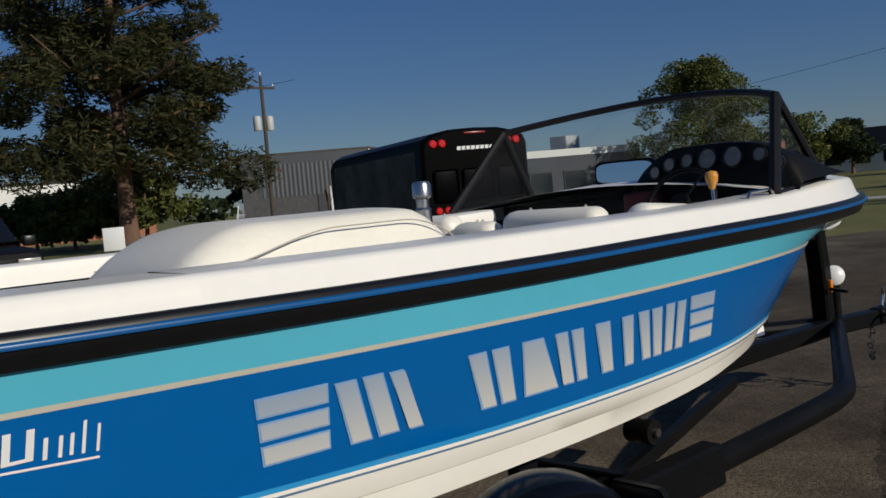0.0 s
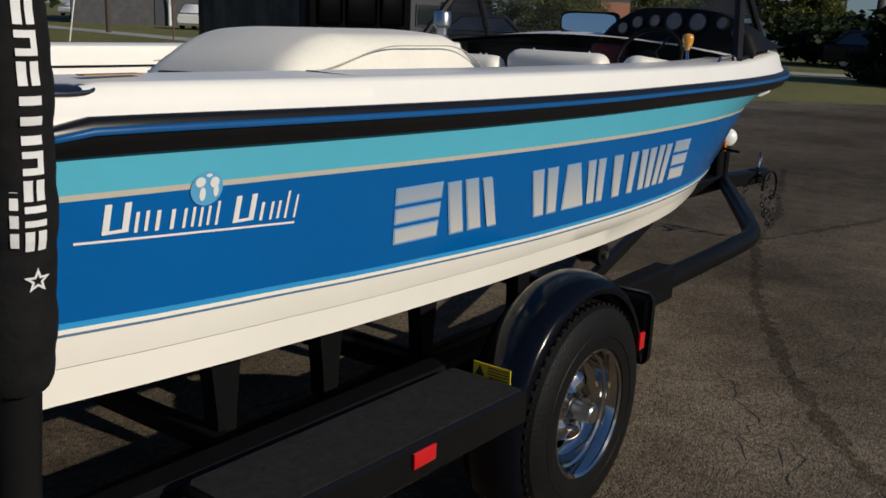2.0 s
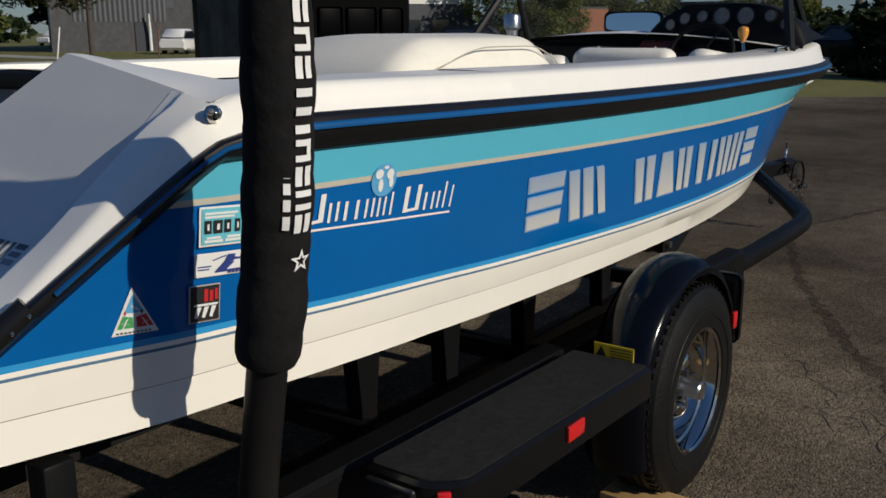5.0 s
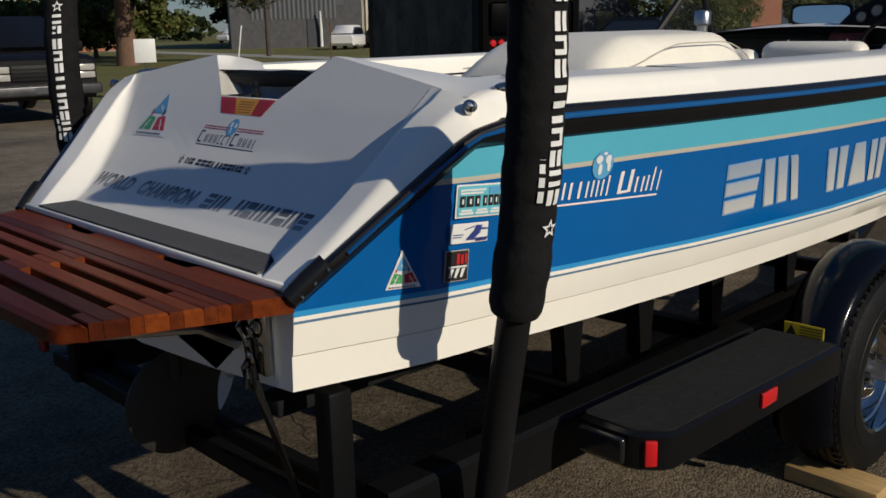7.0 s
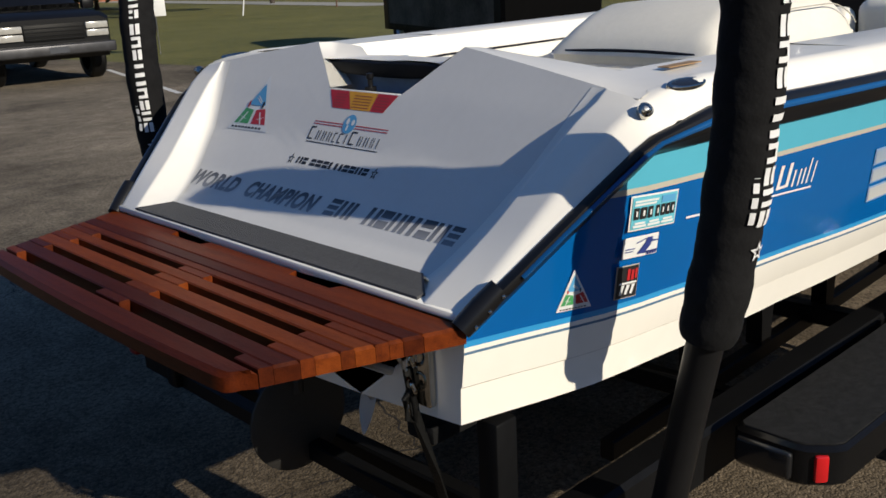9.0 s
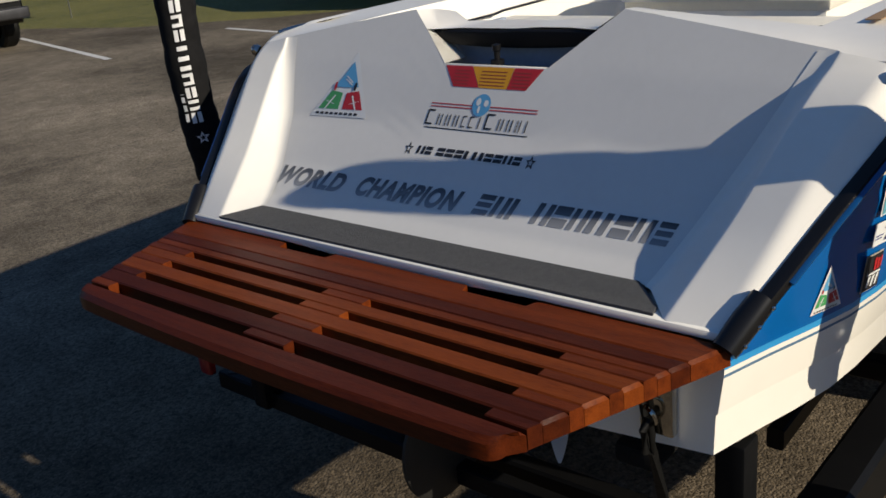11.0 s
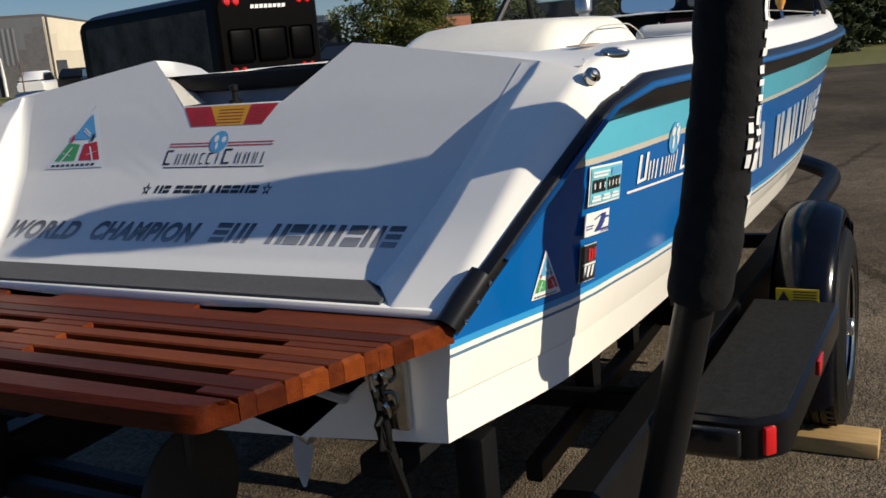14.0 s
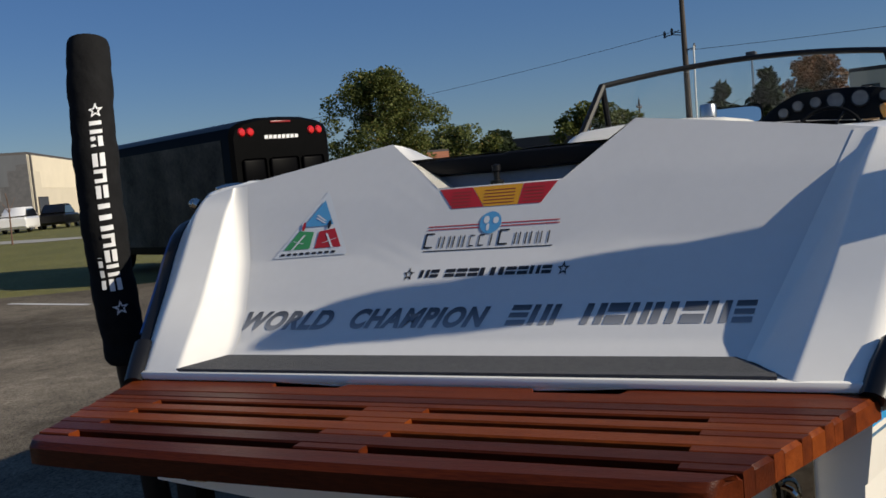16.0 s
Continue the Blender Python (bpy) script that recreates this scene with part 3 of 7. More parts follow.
# padded engine box
def cushion(bm, lo, hi, top, n=14, m=14, puff=0.03, fa=0.35, ff=0.12, side=0.10, rise=0.8):
    """An upholstered hump: rounded sides, long slope aft."""
    rows = []
    for i in range(n + 1):
        u = i / n
        x = lo[0] + (hi[0] - lo[0]) * u
        hgt = min(1, math.sin(min(1, u / fa) * math.pi / 2)) ** rise * min(1, math.sin(min(1, (1 - u) / ff) * math.pi / 2)) ** 0.5
        row = []
        for j in range(m + 1):
            v = j / m
            y = lo[1] + (hi[1] - lo[1]) * v
            e = min(v, 1 - v) / side
            s = math.sin(min(1, e) * math.pi / 2) ** 0.55
            row.append(Vector((x, y, lo[2] + (top - lo[2]) * hgt * s + puff * hgt * (1 - (2 * v - 1) ** 2) * 0.6)))
        rows.append(row)
    grid(bm, rows)
    return bm


engine = new("engine_box")
engine.parent = boat
bm = bmesh.new()
box(bm, (1.585, -0.335, 0.86), (2.575, 0.335, 1.315), 0.03)
part("box_base", bm, DECK_WHITE, engine)
bm = bmesh.new()
box(bm, (1.575, -0.345, 1.290), (2.585, 0.345, 1.345), 0.012)
part("box_band", bm, VINYL, engine, "white padded skirt")
bm = bmesh.new()
cushion(bm, (1.548, -0.35, 1.325), (2.59, 0.35, 0), 1.474, 48, 28, 0.042, 0.30, 0.16, 0.15, 0.62)
part("box_cushion", bm, VINYL, engine, "white padded vinyl engine cover with piping", smooth=60)
for sign in (-1, 1):
    bm = bmesh.new()
    pts = []
    for k in range(28):
        u = k / 27
        x = 1.60 + 0.975 * u
        rise = 0.5 - 0.5 * math.cos(min(1, u / 0.52) * math.pi)
        fall = math.sin(min(1, (1 - u) / 0.22) * math.pi / 2) ** 0.8
        z = 1.368 + 0.084 * rise * fall
        pts.append((x, sign * (0.351 - 0.30 * max(0, z - 1.40)), z))
    tube(bm, pts, 0.0026, 6)
    part("piping", bm, PIPING, engine)

bm = bmesh.new()
tube(bm, [(1.556 + 0.01 * abs(2 * k / 12 - 1) ** 4, -0.335 + 0.67 * k / 12, 1.332 + 0.012 * (1 - (2 * k / 12 - 1) ** 2)) for k in range(13)], 0.006, 6)
part("edge_piping", bm, RAIL_BLACK, engine, "dark piping along the aft edge")

# tow pylon
bm = bmesh.new()
lathe(bm, [(0, 0), (0.055, 0), (0.055, 0.02), (0.032, 0.03), (0.032, 0.61), (0.024, 0.62), (0.024, 0.65), (0.036, 0.66), (0.036, 0.705), (0.030, 0.715), (0, 0.718)], 20, pose(2.70, -0.05, 0.86))
part("tow_pylon", bm, STEEL, boat, "polished metal tow pylon")


# seats
def seat(y0, y1, x, ztop, name="seat"):
    s = new(name)
    s.parent = boat
    bm = bmesh.new()
    box(bm, (x, y0, 1.02), (x + 0.45, y1, 1.14), 0.04, seg=3)
    part("seat_cushion", bm, VINYL, s, smooth=60)
    bm = bmesh.new()
    box(bm, (x - 0.10, y0 + 0.01, 0.86), (x + 0.42, y1 - 0.01, 1.03), 0.02)
    part("seat_base", bm, DECK_WHITE, s)
    bm = bmesh.new()
    box(bm, (-0.06, y0, 0), (0.06, y1, ztop - 1.07), 0.05, pose(x, 0, 1.07, 0, -8, 0), 4)
    back = part("backrest", bm, VINYL, s, "white rolled vinyl backrest", smooth=60)
    for y in (y0 + 0.10, y1 - 0.10):
        bm = bmesh.new()
        tube(bm, [(x + 0.062 + 0.0, y, 1.12), (x + 0.04, y, ztop - 0.06), (x - 0.02, y, ztop + 0.004), (x - 0.095, y, ztop - 0.05), (x - 0.07, y, 1.15)], 0.003, 5)
        part("piping", bm, PIPING, back)
    return s


seat(-0.655, -0.19, 3.05, 1.438)
bm = bmesh.new()
box(bm, (3.10, -0.775, 1.20), (3.46, -0.648, 1.432), 0.055, seg=4)
for v in bm.verts:
    v.co.z -= 0.10 * max(0.0, v.co.x - 3.20)
part("side_bolster", bm, VINYL, boat, "rounded white vinyl bolster", smooth=60)
seat(0.06, 0.74, 3.02, 1.438, "observer_seat")
seat(-0.18, 0.05, 3.0, 1.405, "seat_side_bolster")

# dashboard pod with gauges, steering wheel
dash = new("dashboard")
dash.parent = boat
bm = bmesh.new()
rows = []
for j in range(31):
    v = j / 30
    y = -0.905 + 0.86 * v
    h = curve(y, (-0.905, -0.86, -0.80, -0.70, -0.53, -0.34, -0.18, -0.09, -0.045), (0.03, 0.12, 0.165, 0.205, 0.218, 0.216, 0.148, 0.06, 0.0))
    rows.append([Vector((3.925, y, 1.30)), Vector((3.925, y, 1.40)), Vector((3.955, y, 1.412 + h * 0.82)), Vector((3.975, y, 1.420 + h)), Vector((4.03, y, 1.424 + h)), Vector((4.17, y, 1.44 + h * 0.75)), Vector((4.40, y, 1.475))])
grid(bm, rows)
part("dash_pod", bm, DASH, dash, "black moulded instrument pod", smooth=50)
bm = bmesh.new()
box(bm, (3.935, -0.72, 0.86), (3.965, 0.72, 1.425), 0.006)
part("dash_panel", bm, DASH, dash, "black panel below the pod")
for gy, gz, gr in ((-0.82, 1.535, 0.028), (-0.74, 1.575, 0.028), (-0.62, 1.575, 0.042), (-0.50, 1.575, 0.042), (-0.40, 1.575, 0.028), (-0.31, 1.565, 0.028), (-0.235, 1.535, 0.026)):
    g = new("gauge")
    g.parent = dash
    tilt = pose(3.919 + (gz - 1.40) * 0.17, gy, gz, 0, -90 + 9, 0)
    bm = bmesh.new()
    lathe(bm, [(gr * 1.12, -0.008), (gr * 1.12, 0.008), (gr * 0.96, 0.010), (gr * 0.96, 0.004)], 20, tilt)
    part("bezel", bm, RAIL_BLACK, g, "black bezel")
    bm = bmesh.new()
    lathe(bm, [(0, 0.005), (gr * 0.96, 0.005)], 20, tilt)
    part("dial", bm, GAUGE, g, "dim grey dial")
wheel = new("steering_wheel")
wheel.parent = dash
axis = pose(3.76, -0.47, 1.395, 0, -62, 0)
bm = bmesh.new()
lathe(bm, [(0.160 + 0.010 * math.cos(2 * math.pi * k / 8), 0.010 * math.sin(2 * math.pi * k / 8)) for k in range(9)], 28, axis)
part("wheel_rim", bm, DASH, wheel)
for a in (90, 210, 330):
    bm = bmesh.new()
    tube(bm, [(0, 0, 0), (0.16 * math.cos(radians(a)), 0.16 * math.sin(radians(a)), 0)], 0.006, 6)
    bmesh.ops.transform(bm, matrix=axis, verts=bm.verts)
    part("spoke", bm, RAIL_BLACK, wheel)
bm = bmesh.new()
lathe(bm, [(0, 0.02), (0.045, 0.015), (0.05, -0.02), (0.03, -0.14), (0.028, -0.30)], 16, axis)
part("wheel_hub", bm, DASH, wheel)
# red stowed cushion under the pod
bm = bmesh.new()
box(bm, (3.86, -0.30, 1.36), (3.925, -0.10, 1.455), 0.02, seg=3)
part("red_bag", bm, mat("red_cloth", (0.08, 0.010, 0.012), 0.8, var=0.3, scale=20), dash, "dark red bag under the pod", smooth=60)

# throttle
throttle = new("throttle_lever")
throttle.parent = boat
bm = bmesh.new()
tube(bm, [(3.555, -0.755, 1.40), (3.565, -0.745, 1.44), (3.572, -0.740, 1.463)], 0.007, 8)
part("lever", bm, CHROME, throttle)
bm = bmesh.new()
lathe(bm, [(0, 0), (0.012, 0), (0.014, 0.012), (0.023, 0.03), (0.026, 0.05), (0.021, 0.066), (0, 0.072)], 16, pose(3.572, -0.739, 1.454))
part("lever_knob", bm, KNOB, throttle, "amber throttle knob", smooth=60)

# windscreen
screen = new("windscreen")
screen.parent = boat
TOPC = [(4.07 + 0.36 * (1 - (y / 0.778) ** 2), y + 0.02, 1.815 + 0.085 * (1 - (y / 0.778) ** 2)) for y in [-0.778 + 1.556 * k / 16 for k in range(17)]]
BOTC = [(4.30 + 0.46 * (1 - (y / 0.83) ** 2), y, 1.448 + 0.06 * (1 - (y / 0.83) ** 2)) for y in [-0.83 + 1.66 * k / 16 for k in range(17)]]
bm = bmesh.new()
tube(bm, TOPC, 0.017, 8)
part("top_frame", bm, FRAME_BLACK, screen, "black windscreen frame")
bm = bmesh.new()
tube(bm, [(x, y, z + 0.002) for x, y, z in BOTC], 0.014, 8)
part("base_frame", bm, FRAME_BLACK, screen)
bm = bmesh.new()
grid(bm, [[Vector(a), Vector(b)] for a, b in zip(TOPC, BOTC)])
bmesh.ops.solidify(bm, geom=bm.faces[:], thickness=0.005)
pane = part("pane", bm, GLASS, screen, "clear windscreen pane", smooth=50)
pane.visible_shadow = False
for sign in (-1, 1):
    top, ba, bf = Vector((4.07, sign * 0.778 + 0.02, 1.815)), Vector((3.74, sign * 0.905, 1.415)), Vector((4.30, sign * 0.83, 1.448))
    for a, b, r in ((top, ba, 0.023), (top, bf, 0.019), (ba, bf, 0.012)):
        bm = bmesh.new()
        tube(bm, [a, a.lerp(b, 0.5), b], r, 8)
        part("side_frame", bm, FRAME_BLACK, screen)
    bm = bmesh.new()
    bm.faces.new([bm.verts.new(p) for p in (top, ba, bf)])
    bmesh.ops.solidify(bm, geom=bm.faces[:], thickness=0.005)
    pane = part("pane", bm, GLASS, screen)
    pane.visible_shadow = False
bm = bmesh.new()
tube(bm, [(3.55, -0.895, 1.408), (3.57, -0.895, 1.432), (3.72, -0.900, 1.436), (3.74, -0.900, 1.41)], 0.006, 8)
part("grab_rail", bm, CHROME, boat)

# mirror on the screen's frame
mir = new("tow_mirror")
mir.parent = boat
bm = bmesh.new()
rows = []
box(bm, (-0.02, -0.165, -0.058), (0.018, 0.165, 0.058), 0.03, seg=3)
mm = pose(4.12, 0.055, 1.552, 0, 3, 8)
bmesh.ops.transform(bm, matrix=mm, verts=bm.verts)
part("mirror_shell", bm, RAIL_BLACK, mir, smooth=60)
bm = bmesh.new()
pts = []
for k in range(28):
    a = 2 * math.pi * k / 28
    c, s = math.cos(a), math.sin(a)
    pts.append(mm @ Vector((-0.022, 0.152 * math.copysign(abs(c) ** 0.45, c), 0.048 * math.copysign(abs(s) ** 0.45, s))))
bm.faces.new([bm.verts.new(p) for p in pts])
part("mirror_glass", bm, MIRROR, mir, "wide rear-view mirror", smooth=None)
bm = bmesh.new()
tube(bm, [(4.14, 0.06, 1.54), (4.35, 0.06, 1.52), (4.70, 0.05, 1.53)], 0.012, 8)
part("mirror_arm", bm, RAIL_BLACK, mir)

# deck fittings at the stern
for sign in (-1, 1):
    f = new("stern_light")
    f.parent = boat
    seat_m = look((0.394, sign * 0.861, 1.3655), (0.394 + 0.45, sign * (0.861 - 0.75), 1.3655 - 0.55))
    bm = bmesh.new()
    lathe(bm, [(0, 0.011), (0.005, 0.0105), (0.009, 0.0085), (0.012, 0.005), (0.0135, 0.001), (0.016, 0.0), (0.016, -0.012)], 22, seat_m)
    part("light_bezel", bm, CHROME, f, "domed chrome fitting", smooth=60)
    bm = bmesh.new()
    lathe(bm, [(0, 0.005), (0.005, 0.0045), (0.007, 0.002), (0.007, -0.002)], 14, seat_m @ pose(-0.005, -0.002, 0.0075))
    part("light_lens", bm, STEEL, f, "bright steel centre")
    plate_m = pose(0.545, sign * 0.858, 1.4005, sign * -20, 0, sign * 4) @ Matrix.Diagonal((1.45, 0.46, 1, 1))
    bm = bmesh.new()
    lathe(bm, [(0.034, 0.001), (0.037, 0.003), (0.041, 0.0025), (0.044, 0.0), (0.044, -0.006)], 28, plate_m)
    plate = part("deck_plate", bm, CHROME, boat, "oval chrome rim set in the deck", smooth=50)
    bm = bmesh.new()
    lathe(bm, [(0, 0.0025), (0.018, 0.002), (0.0345, 0.001)], 24, plate_m)
    part("plate_centre", bm, LENS_SMOKE, plate, "dark centre of the deck plate")
bm = bmesh.new()
box(bm, (0.655, -0.745, 1.4130), (0.79, -0.715, 1.4155), 0.0)
part("deck_patch", bm, mat("patch_tan", (0.33, 0.20, 0.09), 0.5, var=0.2), boat, "small brown patch on the deck")
# trim tab and bracket under the platform, propeller and rudder
bm = bmesh.new()
box(bm, (-0.022, -0.640, 0.80), (-0.003, -0.575, 0.95), 0.004)
part("bracket_plate", bm, CHROME, boat, "polished platform bracket")
bm = bmesh.new()
box(bm, (-0.03, 0.545, 0.79), (-0.003, 0.60, 0.95), 0.004)
part("bracket_plate", bm, CHROME, boat, "polished platform bracket")
for y in (-0.50, 0.50):
    bm = bmesh.new()
    tube(bm, [(-0.004, y, 0.84), (-0.10, y, 0.90), (-0.36, y, 0.948)], 0.012, 8)
    part("platform_strut", bm, STEEL, boat)
for y in (-0.50, 0.50):
    bm = bmesh.new()
    tube(bm, [(-0.004, y, 0.925), (-0.30, y, 0.945)], 0.010, 8)
    part("platform_strut", bm, STEEL, boat)
for sign in (-1, 1):
    bm = bmesh.new()
    p = Vector((4.40, sign * 0.800, 1.228))
    tube(bm, [p + Vector((-0.02, -sign * 0.03, 0.0)), p, p + Vector((0.028, sign * 0.03, 0.020)), p + Vector((0.036, sign * 0.035, 0.030))], [0.008, 0.009, 0.008, 0.005], 8)
    part("drain_spout", bm, PAPER, boat, "small white spout below the rail", smooth=60)
bm = bmesh.new()
lathe(bm, [(0, -0.010), (0.135, -0.010), (0.150, -0.004), (0.150, 0.004), (0.135, 0.010), (0, 0.010)], 32, pose(0.085, 0, 0.53, 90, 0, 0))
tube(bm, [(0.085, 0, 0.60), (0.085, 0, 0.74)], 0.02, 10)
part("rudder", bm, mat("bronze_dark", (0.012, 0.011, 0.010), 0.6, 0.0, var=0.3), boat, "dark metal rudder below the stern")


# ---- swim platform: oiled teak boards ----
platform = thing("swim_platform", "oiled reddish teak swim platform of slatted boards", "platform")


def plat_end(x):
    return 0.738 + x * 0.385


def board(name, xa, xb, y0=None, y1=None, bow=0.0, bev=0.004, z0=0.964, z1=1.0, notches=(), wood=TEAK):
    """A board from y0 to y1 between xa (forward) and xb (aft); open ends follow the platform's taper."""
    bm = bmesh.new()
    us = sorted([k / 24 for k in range(25)] + [0.004, 0.996])
    for c in notches:
        us = sorted(us + [0.5 + (c + d) / (2 * plat_end(xa)) for d in (-0.0851, -0.076, -0.03, 0.03, 0.076, 0.0851)])
    if bow:
        us = sorted(us + [0.002, 0.005, 0.009, 0.015, 0.985, 0.991, 0.995, 0.998])
    rows = []
    for u in us:
        ring = []
        for x, z in ((xa, z0), (xa, z1 - bev), (xa - bev, z1), (xb + bev, z1), (xb, z1 - bev), (xb, z0)):
            ya = -plat_end(x) if y0 is None else y0
            yb = plat_end(x) if y1 is None else y1
            y = ya + (yb - ya) * u
            xx = x
            if bow and abs(x - xb) < 0.02:
                xx = x - bow * (1 - (2 * u - 1) ** 2)
                d = min(u, 1 - u) * (yb - ya)
                if d < 0.028:
                    xx += 0.028 - math.sqrt(0.028**2 - (0.028 - d) ** 2)
            if notches and abs(x - xa) < 0.02:
                for c in notches:
                    d = abs(y - c)
                    if d < 0.085:
                        xx = x - 0.026 * min(1, (0.085 - d) / 0.009)
            if u in (0.0, 1.0):
                z = min(z, z1 - 0.006)
            ring.append(Vector((xx, y, z)))
        rows.append(ring)
    vs = grid(bm, rows, close=True)
    bm.faces.new(vs[0][::-1])
    bm.faces.new(vs[-1])
    return part(name, bm, wood, platform, smooth=30)


board("board", -0.006, -0.086, notches=(0.27, -0.275), wood=TEAK, bev=0.003)
board("board", -0.087, -0.124, wood=TEAK_DARK, bev=0.003)
board("board", -0.125, -0.150, bev=0.003)
for xa, xb, wood in ((-0.176, -0.212, TEAK_ORANGE), (-0.238, -0.282, TEAK_ORANGE), (-0.308, -0.352, TEAK_DARK)):
    board("board", xa, xb, wood=wood, bev=0.003)
board("board", -0.379, -0.431, bow=0.014, bev=0.010, z0=0.962, wood=TEAK_DARK)
for xs, woods in ((-0.150, (TEAK, TEAK, TEAK)), (-0.212, (TEAK, TEAK_ORANGE, TEAK)), (-0.282, (TEAK, TEAK, TEAK_DARK)), (-0.352, (TEAK_DARK, TEAK_DARK, TEAK))):
    xa, xb = xs - 0.0008, xs - 0.0252
    board("filler_block", xa, xb, None, -0.515, wood=woods[0], bev=0.002)
    board("filler_block", xa, xb, -0.060, 0.056, wood=woods[1], bev=0.002)
    board("filler_block", xa, xb, 0.522, None, wood=woods[2], bev=0.002)
for y in (-0.45, 0.0, 0.45):
    bm = bmesh.new()
    box(bm, (-0.36, y - 0.03, 0.935), (-0.01, y + 0.03, 0.9625), 0.004)
    part("bearer", bm, TEAK_DARK, platform)


# ---- flat graphics laid on the hull and the transom ----
def on_side(x, z, sign=-1, lift=0.0025):
    return Vector((x, sign * (-side_y(x, z) + lift), z))


def on_face(y, z, lift=0.0009):
    return Vector((face_x(z) - lift * 0.8, y, z + lift * 0.6))


def decal(bm, poly, where, mi=0, nu=1, nv=1):
    """A flat quad (four corners in surface coordinates) laid on a surface, subdivided to follow it."""
    a, b, c, d = [Vector((*p, 0)) for p in poly]
    rows = []
    for i in range(nu + 1):
        u = i / nu
        p, q = a.lerp(b, u), d.lerp(c, u)
        rows.append([where(*p.lerp(q, j / nv).xy) for j in range(nv + 1)])
    vs = [[bm.verts.new(p) for p in row] for row in rows]
    for q, s in zip(vs, vs[1:]):
        for j in range(nv):
            bm.faces.new((q[j], s[j], s[j + 1], q[j + 1])).material_index = mi


# big silver wordmark, drawn as plain slanted blocks: ends of the top and of the foot of each
BLOCKS = [(1.403, 1.590, 1.425, 1.600, "rows"), (1.607, 1.745, 1.655, 1.800, "pair"), (1.762, 1.806, 1.832, 1.876, "bar"), (2.016, 2.165, 2.072, 2.203, "pair"), (2.215, 2.300, 2.234, 2.373, "bar"), (2.346, 2.468, 2.396, 2.500, "pair"), (2.520, 2.590, 2.566, 2.622, "bar"), (2.646, 2.704, 2.676, 2.722, "bar"), (2.728, 2.858, 2.766, 2.872, "pair"), (2.878, 2.996, 2.886, 2.992, "pair"), (3.020, 3.176, 3.032, 3.175, "rows")]


def block_quads(style):
    """The fields of one block as (u0, v0, u1, v1) in its own square."""
    if style == "pair":
        return [(0.0, 0.0, 0.44, 1.0), (0.56, 0.0, 1.0, 1.0)]
    if style == "rows":
        return [(0.0, 0.0, 1.0, 0.30), (0.0, 0.36, 1.0, 0.64), (0.0, 0.70, 1.0, 1.0)]
    return [(0.0, 0.0, 1.0, 1.0)]


for sign in (-1, 1):
    for ta, tb, fa, fb, style in BLOCKS:
        mark = new("wordmark_block")
        mark.parent = boat
        zb = z_blue((fa + fb) / 2) + 0.056
        zt = zb + 0.158

        def on_block(u, v):
            xa, xb = fa + (ta - fa) * v, fb + (tb - fb) * v
            return xa + (xb - xa) * u, zb + (zt - zb) * v

        for u0, v0, u1, v1 in block_quads(style):
            quad = [Vector(on_block(u, v)) for u, v in ((u0, v0), (u1, v0), (u1, v1), (u0, v1))]
            mid = sum(quad, Vector((0, 0))) / 4
            bm = bmesh.new()
            decal(bm, quad, lambda x, z: on_side(x, z, sign, 0.002), 0, 3, 6)
            part("block_edge", bm, SILVER_EDGE, mark, "pale blue outline", smooth=None)
            fill = [q + Vector((math.copysign(0.005, mid.x - q.x), math.copysign(0.005, mid.y - q.y))) for q in quad]
            bm = bmesh.new()
            decal(bm, fill, lambda x, z: on_side(x, z, sign, 0.0032), 0, 3, 6)
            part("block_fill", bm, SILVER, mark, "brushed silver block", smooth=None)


def disc(bm, cx, cz, rx, rz, where, mi=0, n=20):
    c = bm.verts.new(where(cx, cz))
    ring = [bm.verts.new(where(cx + rx * math.cos(2 * math.pi * k / n), cz + rz * math.sin(2 * math.pi * k / n))) for k in range(n)]
    for k in range(n):
        bm.faces.new((c, ring[k], ring[(k + 1) % n])).material_index = mi


